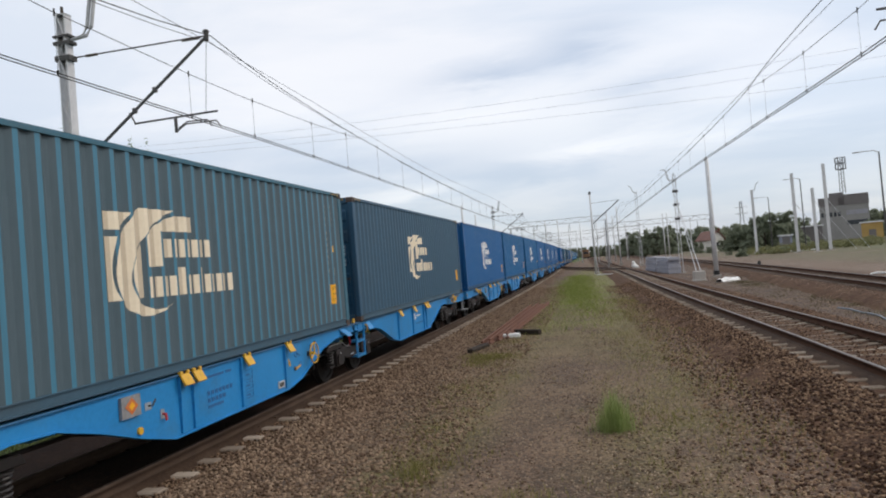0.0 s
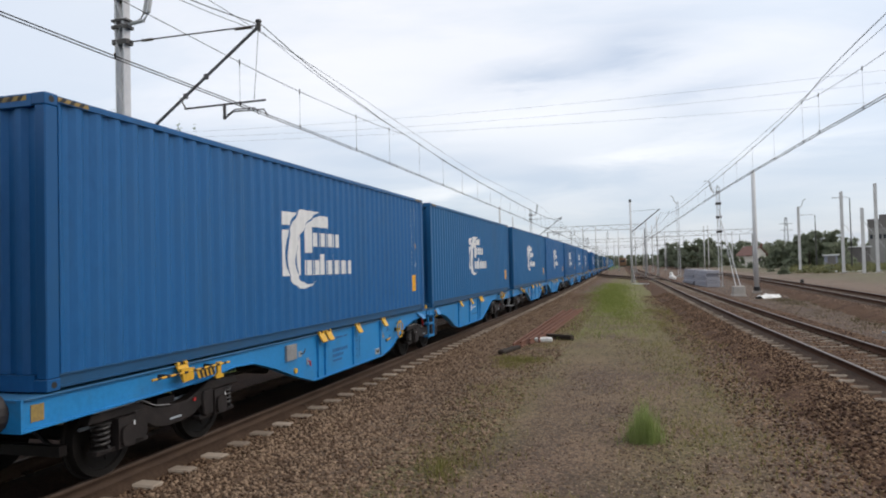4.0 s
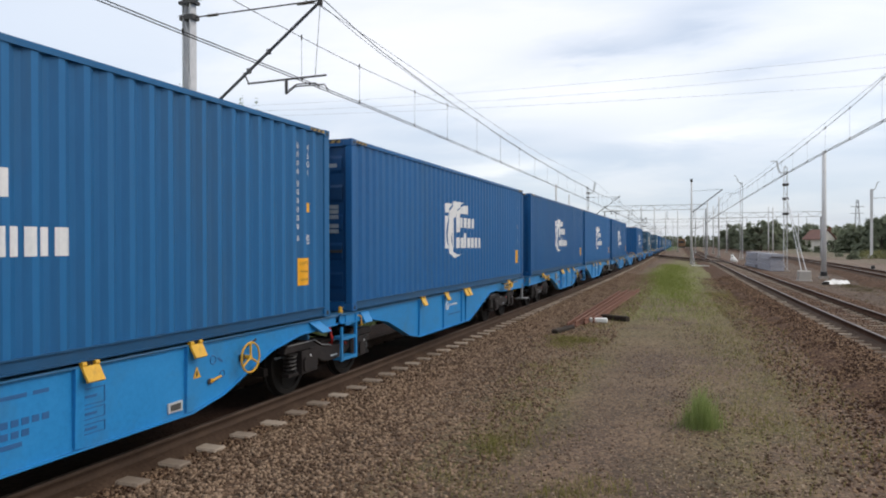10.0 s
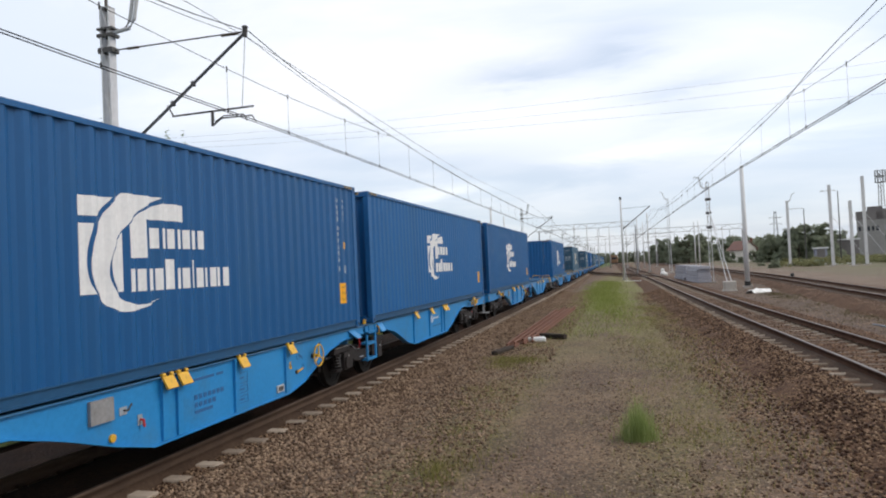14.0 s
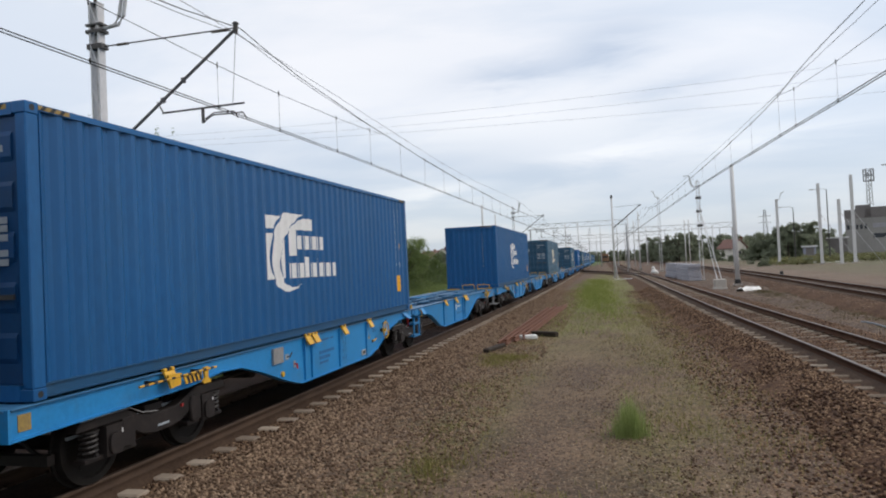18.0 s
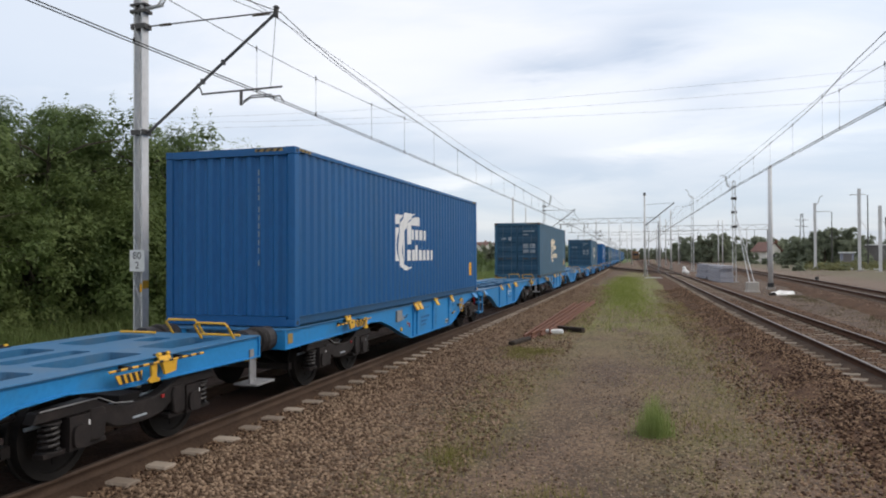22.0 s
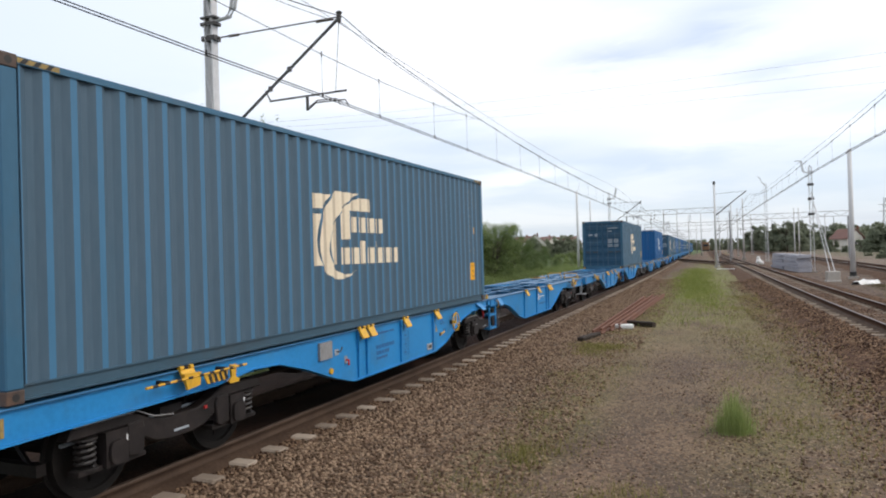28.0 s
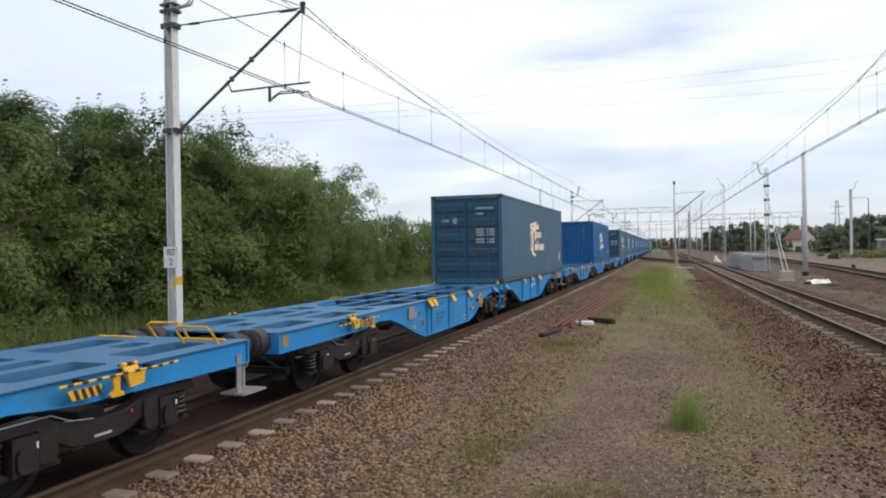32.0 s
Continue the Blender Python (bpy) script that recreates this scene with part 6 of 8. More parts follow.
bag = thing("white_sack", "white sack heaped beside the track", "sack", "", pose(4.41, 102.6, ground_z(4.4, 102.6)))
for dx, dz, r in ((0.0, 0.36, 0.42), (0.28, 0.26, 0.34), (-0.1, 0.86, 0.24)):
    lump = Shape().lathe((dx, 0, dz), [(-r * 0.9, r * 0.3), (-r * 0.6, r * 0.85), (0, r), (r * 0.5, r * 0.8), (r * 0.95, r * 0.2)], "z", 11)
    lump.v = [(p[0] + 0.09 * noise.noise((p[0] * 4, p[1] * 4, p[2] * 4)), p[1], p[2] + 0.09 * noise.noise((p[2] * 5, p[0] * 5, 3.0))) for p in lump.v]
    part("sack_lump", lump, TARP, bag)



def board_stack(x, y, rz, n, w, l, h):
    """Pale boards standing and lying in a pile beside the line."""
    s = thing("board_stack", "stack of grey-blue concrete boards beside the track", "building material", "", pose(x, y, ground_z(x, y), 0, 0, rz))
    for i in range(n):
        z = 0.05 + i * h / n
        part("board", Shape().box(-w / 2 + rnd.uniform(-0.08, 0.08), w / 2 + rnd.uniform(-0.08, 0.08), -l / 2 + rnd.uniform(-0.3, 0.3), l / 2 + rnd.uniform(-0.3, 0.3), z, z + h / n - 0.03), PANELGREY, s, bevel=0.01)
    return s


for x, y in ((6.45, 74.0), (5.85, 82.5)):
    board_stack(x, y, 4.5, 5, 1.1, 7.4, 1.6)
hose = Shape().tube([(7.78 + 0.10 * math.sin(q * 0.9) + 0.05 * math.sin(q * 2.3), 26.3 - q, ground_z(7.7, 26.3 - q) + 0.025) for q in np.arange(0, 6.4, 0.25)], 0.030, 6)
tagged(new("hose", hose.mesh("hose", HOSE, True)), "faded blue-grey plastic hose lying on the soil", "hose")
scrap_sheet = thing("plastic_sheet", "crumpled white plastic scrap beside the siding", "plastic sheet", "", pose(14.5, 41.5, ground_z(14.5, 41.5), 0, 0, 80))
part("sheet", Shape().prism([(-0.55, 0.0), (0.5, 0.0), (0.42, 0.07), (0.1, 0.12), (-0.2, 0.08), (-0.45, 0.10)], "x", -0.18, 0.16), TARP, scrap_sheet, bevel=0.02)
# plain black marker block, no lamp
drum = thing("buffer_stop_lamp", "small dark marker beside the siding", "marker", "", pose(13.9, 68.0, ground_z(13.9, 68)))
part("marker_body", Shape().box(-0.14, 0.14, -0.14, 0.14, 0, 0.42), BLACK, drum, bevel=0.05)
plank = thing("pale_plank", "pale plank lying in the yard weeds", "plank", "", pose(29.0, 112, ground_z(29, 112) + 0.05, 0, 0, 70))
part("board", Shape().box(-0.2, 0.2, -2.2, 2.2, 0, 0.12), TARP, plank)
BARKRUST = material("dull_orange_brown_paint", [(0.16, 0.085, 0.04), (0.24, 0.13, 0.06)], 1, 8, 0.7)
ov = thing("rail_vehicle", "orange-brown rail vehicle standing far down the line", "rail vehicle", "", pose(-7.2, 330, 0))
part("vehicle_body", Shape().box(-1.5, 1.5, -5, 5, 1.0, 3.6).box(-1.4, 1.4, -5, -1, 3.6, 4.4), BARKRUST, ov, bevel=0.1)
part("vehicle_frame", Shape().box(-1.5, 1.5, -5.4, 5.4, 0.4, 1.0), DARKSTEEL, ov)
part("windscreen", Shape().box(-1.1, 1.1, -5.05, -4.95, 2.5, 3.4), GLASS_DARK, ov)
spill = thing("pale_board", "short pale board by the crossover", "plank", "", pose(0.15, 78.5, ground_z(0.15, 78.5) + 0.18, 0, 0, 70))
part("board", Shape().box(-0.12, 0.12, -0.9, 0.9, 0, 0.08), TARP, spill)


# ---- containers: 40 ft high cubes; y = 0 at one end, the long side at x = 1.22 ----
CL, CW, CH = 12.192, 1.219, 2.896


def waves(a, b, pitch, flat, slope):
    """Breakpoints (along, 0 outer to 1 inner) of a trapezoid corrugation between a and b."""
    n = max(1, round((b - a) / pitch))
    p = (b - a) / n
    k = p / (2 * flat + 2 * slope)
    pts = [(a, 0.7), (a + 0.012, 0.7), (a + 0.02, 0.0)]
    for i in range(n):
        s = a + i * p
        pts += [(s + flat * k / 2, 0.0), (s + (flat / 2 + slope) * k, 1.0), (s + (1.5 * flat + slope) * k, 1.0), (s + (1.5 * flat + 2 * slope) * k, 0.0)]
    return pts[:-1] + [(b - 0.02, 0.0), (b - 0.012, 0.7), (b, 0.7)]


SIDE_WAVE = waves(0.16, CL - 0.16, 0.278, 0.070, 0.069)
END_WAVE = waves(-CW + 0.11, CW - 0.11, 0.25, 0.075, 0.05)
SIDE_X, DEPTH = 1.205, 0.036


def side_x(y):
    return SIDE_X - DEPTH * float(np.interp(y, [p for p, _ in SIDE_WAVE], [q for _, q in SIDE_WAVE]))


def side_wall(sign):
    s, n = Shape(), len(SIDE_WAVE)
    v = [(sign * (SIDE_X - DEPTH * q), y, z) for z in (0.155, CH - 0.075) for y, q in SIDE_WAVE]
    f = [(i, i + 1, n + i + 1, n + i) for i in range(n - 1)]
    return s.add(v, f if sign > 0 else [q[::-1] for q in f])


def end_wall(y, inward):
    s, n = Shape(), len(END_WAVE)
    v = [(x, y + inward * 0.045 * q, z) for z in (0.16, CH - 0.13) for x, q in END_WAVE]
    f = [(i, i + 1, n + i + 1, n + i) for i in range(n - 1)]
    return s.add(v, f if inward > 0 else [q[::-1] for q in f])


def decal(polys, lift=0.004):
    """Flat shapes in (along, up), laid on the corrugated long side and following it."""
    bm = bmesh.new()
    for poly in polys:
        bm.faces.new([bm.verts.new((0, p, q)) for p, q in poly])
    lo, hi = min(p for poly in polys for p, _ in poly), max(p for poly in polys for p, _ in poly)
    for y, _ in SIDE_WAVE:
        if lo < y < hi:
            bmesh.ops.bisect_plane(bm, geom=bm.verts[:] + bm.edges[:] + bm.faces[:], plane_co=(0, y, 0), plane_no=(0, 1, 0))
    bmesh.ops.remove_doubles(bm, verts=bm.verts[:], dist=0.0005)
    bmesh.ops.triangulate(bm, faces=bm.faces[:])
    for v in bm.verts:
        v.co.x = side_x(v.co.y) + lift
    bmesh.ops.recalc_face_normals(bm, faces=bm.faces)
    for f in bm.faces:
        if f.normal.x < 0:
            f.normal_flip()
    return bm


def decal_mesh(name, polys, mat, lift=0.004):
    bm = decal(polys, lift)
    me = bpy.data.meshes.new(name)
    bm.to_mesh(me)
    bm.free()
    me.materials.append(mat)
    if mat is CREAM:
        # wear and shading painted together: ridges and slopes facing -y take the brighter cream
        me.materials.append(CREAM_LIT)
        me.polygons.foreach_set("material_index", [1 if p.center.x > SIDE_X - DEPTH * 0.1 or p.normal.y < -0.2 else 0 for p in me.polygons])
    return me


def rect(a, b, c, d):
    return [(a, c), (b, c), (b, d), (a, d)]


def smooth_line(knots, n=5):
    """A rounded line through a few knots."""
    pts = [knots[0]] + list(knots) + [knots[-1]]
    out = []
    for p0, p1, p2, p3 in zip(pts[:-3], pts[1:-2], pts[2:-1], pts[3:]):
        for i in range(n):
            t = i / n
            out.append(tuple(0.5 * (2 * b + (c - a) * t + (2 * a - 5 * b + 4 * c - d) * t * t + (3 * b - a - 3 * c + d) * t ** 3) for a, b, c, d in zip(p0, p1, p2, p3)))
    return out + [knots[-1]]


def emblem():
    """The owner's emblem, drawn as plain blocks, a crescent and two rows of upright bars."""
    u = 4.637
    outer = smooth_line([(0.668, 2.145), (0.496, 2.016), (0.346, 1.845), (0.231, 1.639), (0.177, 1.446), (0.166, 1.306), (0.184, 1.168), (0.255, 1.02), (0.38, 0.895), (0.58, 0.815), (0.80, 0.800), (1.02, 0.838), (1.25, 0.915)])
    inner = smooth_line([(1.349, 2.145), (1.031, 2.011), (0.823, 1.863), (0.684, 1.741), (0.552, 1.584), (0.469, 1.429), (0.435, 1.28), (0.455, 1.137), (0.562, 0.995), (0.72, 0.905), (0.90, 0.868), (1.08, 0.878), (1.25, 0.917)])
    crescent = [[outer[i], outer[i + 1], inner[i + 1], inner[i]] for i in range(len(outer) - 1)]
    edge = smooth_line([(0.233, 1.02), (0.163, 1.121), (0.129, 1.28), (0.129, 1.441), (0.158, 1.606), (0.212, 1.777)], 3)
    blocks = [[[(0, p[1]), p, q, (0, q[1])] for p, q in zip(edge[:-1], edge[1:])]]
    edge = smooth_line([(0.559, 1.03), (0.486, 1.163), (0.461, 1.307), (0.480, 1.43), (0.554, 1.56), (0.655, 1.69)], 3)
    blocks.append([[p, (0.667, p[1]), (0.667, q[1]), q] for p, q in zip(edge[:-1], edge[1:])])
    blocks.append([[(0, 1.857), (0.268, 1.857), (0.366, 1.954), (0, 1.954)], [(0, 1.954), (0.366, 1.954), (0.492, 2.076), (0, 2.072)]])
    blocks.append([[(0.764, 1.407), (1.046, 1.412), (1.043, 1.865), (0.83, 1.85), (0.757, 1.786)], [(0.83, 1.85), (1.043, 1.865), (1.09, 2.0), (0.972, 1.949)], [(1.043, 1.865), (1.776, 1.870), (1.776, 2.081), (1.361, 2.079), (1.09, 2.0)]])
    crescent, *blocks = [[[(u + p, q) for p, q in quad] for quad in quads] for quads in [crescent] + blocks]
    bars, x = [], 1.10
    for w in (0.17, 0.23, 0.25, 0.24):
        bars.append((x, w, 1.525, 0.245))
        x += w + 0.06
    x = 0.755
    for w, h in ((0.26, 0.26), (0.25, 0.26), (0.17, 0.37), (0.25, 0.26), (0.08, 0.36), (0.24, 0.26), (0.24, 0.26), (0.15, 0.26)):
        bars.append((x, w, 1.022, h))
        x += w + 0.055
    rows = []
    for a, w, c, h in bars:
        # wide bars are split by a slot
        rows.append([rect(u + a, u + a + w, c, c + h)] if w < 0.2 else [rect(u + a, u + a + w * 0.42, c, c + h), rect(u + a + w * 0.58, u + a + w, c, c + h)])
    return crescent, blocks, rows


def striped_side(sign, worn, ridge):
    """A long side with one tone on its ridges and another on its slopes and recesses."""
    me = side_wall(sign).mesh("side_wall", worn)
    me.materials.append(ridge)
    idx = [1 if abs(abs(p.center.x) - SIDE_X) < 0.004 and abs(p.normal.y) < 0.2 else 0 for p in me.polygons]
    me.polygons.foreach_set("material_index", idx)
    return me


LOCKBAR = material("painted_lock_bar", [(0.05, 0.085, 0.125), (0.075, 0.115, 0.155)], 3, 20, 0.5, dirt=(0.09, 0.09, 0.09), dirt_amount=0.5, dirt_scale=4)
STICKERBROWN = material("brown_sticker_print", [(0.10, 0.042, 0.008), (0.16, 0.07, 0.012)], 9, 40, 0.5)
RIDGED = {SLATE.name: (SLATE_RECESS, SLATE_RIDGE), AGED_BLUE.name: (AGED_RECESS, AGED_RIDGE), TEAL.name: (TEAL_RECESS, TEAL_RIDGE), STEEL_BLUE.name: (BLUE_RECESS, BLUE_RIDGE)}


def build_container(paint, mark_paint, doors_near, label, near=True):
    c = thing("shipping_container", label, "container", "containers on the train")
    code_paint = FAINT_CREAM if mark_paint is CREAM else mark_paint
    for s in (1, -1):
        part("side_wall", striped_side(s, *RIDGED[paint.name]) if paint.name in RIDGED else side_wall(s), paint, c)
        part("bottom_side_rail", Shape().prism([(s * 1.12, 0.022), (s * CW, 0.022), (s * CW, 0.036), (s * 1.188, 0.04), (s * 1.188, 0.135), (s * 1.212, 0.14), (s * 1.212, 0.155), (s * 1.12, 0.155)], "y", 0.16, CL - 0.16), RAIL_TEAL if mark_paint is CREAM else RAIL_BLUE, c)
        part("top_side_rail", Shape().box(1.15, CW, 0.16, CL - 0.16, CH - 0.075, CH - 0.012) if s > 0 else Shape().box(-CW, -1.15, 0.16, CL - 0.16, CH - 0.075, CH - 0.012), paint, c)
        for y0, y1 in ((0.0, 0.16), (CL - 0.16, CL)):
            part("corner_post", Shape().box(min(s * 1.09, s * CW), max(s * 1.09, s * CW), y0, y1, 0.118, CH - 0.118), paint, c, bevel=0.012)
            for z0 in (0.0, CH - 0.118):
                f = Shape().box(min(s * 1.057, s * (CW + 0.002)), max(s * 1.057, s * (CW + 0.002)), y0 - 0.002, y1 + 0.002, z0, z0 + 0.118)
                cc = part("corner_casting", f, CASTRUST if mark_paint is CREAM else paint, c, bevel=0.008)
                if near:
                    part("casting_hole", Shape().lathe((s * (CW + 0.0015), (y0 + y1) / 2, z0 + 0.06), [(-0.001, 0.034), (0.002, 0.034)], "x", 12), BLACK, cc)
    # end frames
    for y0, y1 in ((0.0, 0.12), (CL - 0.12, CL)):
        part("end_sill", Shape().box(-1.057, 1.057, y0, y1, 0.0, 0.155), paint, c)
        part("end_header", Shape().box(-1.057, 1.057, y0, y1, CH - 0.125, CH - 0.004), paint, c)
    roof, n = Shape(), 44
    v = [(x, 0.12 + (CL - 0.24) * i / n, CH - 0.02 - (0.018 if i % 2 else 0.0)) for i in range(n + 1) for x in (-1.15, 1.15)]
    part("roof", roof.add(v, [(2 * i, 2 * i + 1, 2 * i + 3, 2 * i + 2) for i in range(n)]), paint, c)
    part("floor", Shape().box(-1.13, 1.13, 0.13, CL - 0.13, 0.10, 0.15), BARK, c)
    plain_y, plain_in = (CL - 0.03, -1) if doors_near else (0.03, 1)
    part("end_wall", end_wall(plain_y, plain_in), paint, c)
    dy, out = (0.045, -1) if doors_near else (CL - 0.045, 1)
    for s in (-1, 1):
        x0, x1 = (-1.085, -0.008) if s < 0 else (0.008, 1.085)
        d = Shape().box(x0, x1, min(dy, dy - out * 0.05), max(dy, dy - out * 0.05), 0.16, CH - 0.13)
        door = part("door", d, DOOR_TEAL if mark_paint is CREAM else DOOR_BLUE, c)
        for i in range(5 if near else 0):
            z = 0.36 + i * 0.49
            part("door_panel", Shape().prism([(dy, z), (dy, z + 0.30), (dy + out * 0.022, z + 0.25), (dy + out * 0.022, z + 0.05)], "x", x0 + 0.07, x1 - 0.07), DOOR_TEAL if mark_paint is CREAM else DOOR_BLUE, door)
        for q in (0.30, 0.72) if near else ():
            xx = s * (1.085 - q * 1.077)
            part("lock_bar", Shape().tube([(xx, dy + out * 0.045, 0.12), (xx, dy + out * 0.045, CH - 0.11)], 0.015, 8), LOCKBAR, door)
            part("lock_handle", Shape().box(xx - 0.02, xx + 0.30 * s * 0.9 if s > 0 else xx + 0.02, dy + out * 0.05 - 0.012, dy + out * 0.05 + 0.012, 0.98, 1.03) if s > 0 else Shape().box(xx - 0.27, xx + 0.02, dy + out * 0.05 - 0.012, dy + out * 0.05 + 0.012, 0.98, 1.03), DARKSTEEL, door)
        marks = Shape()
        if s > 0:
            for z, w in ((2.42, 0.62), (2.24, 0.28), (1.72, 0.30), (1.64, 0.30), (1.55, 0.30), (1.40, 0.30), (1.31, 0.30)):
                marks.box(0.30, 0.30 + w, dy + out * 0.0235 - 0.0015, dy + out * 0.0235 + 0.0015, z, z + 0.065)
                if w == 0.30:
                    marks.box(0.68, 0.95, dy + out * 0.0235 - 0.0015, dy + out * 0.0235 + 0.0015, z, z + 0.065)
        else:
            marks.box(-0.85, -0.6, dy + out * 0.0235 - 0.0015, dy + out * 0.0235 + 0.0015, 2.02, 2.11)
            marks.lathe((-0.38, dy + out * 0.0235, 2.05), [(-0.0015, 0.1), (0.0015, 0.1)], "y", 14)
        tagged(part("door_marking", marks, FAINT, door), "faded white lettering bars", kind="stuff")
    # code column on the plain end
    col = Shape()
    for i in range(11):
        z = 2.45 - i * 0.135 - (0.06 if i > 3 else 0) - (0.06 if i > 9 else 0)
        col.box(0.542, 0.562, plain_y - plain_in * 0.004 - 0.001, plain_y - plain_in * 0.004 + 0.001, z, z + 0.09)
    tagged(part("code_bars", col, FAINT, c), "upright row of small white bars", kind="stuff")
    # emblem on both long sides
    crescent, blocks, rows = emblem()
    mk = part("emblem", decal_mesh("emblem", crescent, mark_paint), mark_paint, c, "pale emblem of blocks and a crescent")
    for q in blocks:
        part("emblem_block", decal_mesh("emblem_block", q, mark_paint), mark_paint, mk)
    if not near:
        tagged(part("emblem_bars", decal_mesh("emblem_bars", [q for r in rows for q in r], mark_paint), mark_paint, mk), kind="stuff")
        return c
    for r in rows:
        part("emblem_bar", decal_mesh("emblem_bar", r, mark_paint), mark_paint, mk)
    # corner codes and stickers of the long side
    code = []
    for i in range(11):
        z = 2.52 - i * 0.125 - (0.05 if i > 3 else 0) - (0.05 if i > 9 else 0)
        code.append(z)
    flat = Matrix(((0, 0, 1, 0), (1, 0, 0, 0), (0, 1, 0, 0), (0, 0, 0, 1)))
    cb = [rect(11.342 + d - w / 2, 11.342 + d + w / 2, z, z + 0.078) for z in code for d, w in ((-0.016, 0.014), (0.016, 0.014))]
    tagged(part("code_bars", decal_mesh("code_bars", cb, code_paint), code_paint, c), "upright row of small pale bars", kind="stuff")
    for i, ch in enumerate("45G1"):
        part("size_code", text_mesh("size_code", ch, 0.115, code_paint), code_paint, c, at=Matrix.Translation((side_x(11.618) + 0.004, 11.618, 2.56 - i * 0.125)) @ flat)
    tx = side_x(11.618) + 0.004
    part("sticker", Shape().box(tx - 0.001, tx, 11.582, 11.658, 1.60, 1.74), ORANGE, c, "small orange sticker")
    box = Shape()
    for a, b, z0, z1 in ((11.575, 11.665, 1.17, 1.18), (11.575, 11.665, 1.25, 1.26), (11.575, 11.585, 1.18, 1.25), (11.655, 11.665, 1.18, 1.25), (11.598, 11.608, 1.19, 1.24), (11.62, 11.645, 1.23, 1.24), (11.62, 11.63, 1.2, 1.23), (11.62, 11.645, 1.19, 1.2), (11.585, 11.61, 1.125, 1.15), (11.625, 11.655, 1.125, 1.15)):
        box.box(tx - 0.001, tx, a, b, z0, z1)
    tagged(part("approval_mark", box, code_paint, c), "small outlined mark", kind="stuff")
    lab = part("height_sticker", decal_mesh("height_sticker", [rect(11.33, 11.63, 0.52, 0.92)], ORANGE), ORANGE, c, "orange height warning sticker")
    for txt, size, z in (("CAUTION", 0.066, 0.845), ("9'6\" HIGH", 0.058, 0.725), ("CONTAINER", 0.053, 0.605)):
        part("sticker_text", text_mesh("sticker_text", txt, size, STICKERBROWN), STICKERBROWN, lab, at=Matrix.Translation((SIDE_X + 0.007, 11.48, z)) @ flat)
    # black and yellow height marks on the upper corners
    for y0 in (0.16, CL - 0.56):
        h = part("hazard_mark", Shape().box(CW, CW + 0.003, y0, y0 + 0.40, CH - 0.066, CH - 0.022), HAZARD, c, "worn black and yellow height mark")
        for i in range(3):
            q = y0 + 0.02 + i * 0.12
            part("stripe", Shape().prism([(q, CH - 0.066), (q + 0.05, CH - 0.066), (q + 0.09, CH - 0.022), (q + 0.04, CH - 0.022)], "x", CW + 0.003, CW + 0.005), BLACK, h)
    for y0, o in ((0.0, -1), (CL, 1)):
        x0 = 0.50
        h = part("hazard_mark", Shape().box(x0, x0 + 0.5, min(y0, y0 + o * 0.003), max(y0, y0 + o * 0.003), CH - 0.070, CH - 0.020), HAZARD, c, "worn black and yellow height mark")
        for i in range(4):
            q = x0 + 0.02 + i * 0.12
            part("stripe", Shape().prism([(q, CH - 0.070), (q + 0.05, CH - 0.070), (q + 0.09, CH - 0.020), (q + 0.04, CH - 0.020)], "y", y0 + o * 0.003, y0 + o * 0.005), BLACK, h)
    return c


# ---- bogies ----
AXLE_R = 0.46


def wheelset_shape():
    s = Shape()
    for side in (-1, 1):
        x = 0.75 * side
        s.lathe((x, 0, 0), [(-0.065 * side, 0.44), (-0.06 * side, 0.49), (-0.035 * side, 0.49), (-0.03 * side, AXLE_R), (0.065 * side, AXLE_R - 0.006), (0.065 * side, 0.38), (0.035 * side, 0.37), (0.02 * side, 0.17), (0.075 * side, 0.13), (0.075 * side, 0.02)], "x", 28)
        for k in range(4):
            a = k * math.pi / 2
            s.box(x + 0.036 * side - 0.004, x + 0.036 * side + 0.006, 0.27 * math.cos(a) - 0.03, 0.27 * math.cos(a) + 0.03, 0.27 * math.sin(a) - 0.03, 0.27 * math.sin(a) + 0.03)
    return s.lathe((0, 0, 0), [(-1.08, 0.065), (-0.83, 0.07), (-0.8, 0.085), (0.8, 0.085), (0.83, 0.07), (1.08, 0.065)], "x", 14)


def spring_shape(x, y, z0, z1, r):
    s = Shape()
    n, turns = 46, 4.5
    s.tube([(x + r * math.cos(i / n * turns * math.tau), y + r * math.sin(i / n * turns * math.tau), z0 + (z1 - z0) * i / n) for i in range(n + 1)], 0.019, 6)
    s.lathe((x, y, z0 - 0.02), [(0, r + 0.03), (0.015, r + 0.03)], "z", 14)
    return s.lathe((x, y, z1 + 0.005), [(0, r + 0.03), (0.02, r + 0.03)], "z", 14)


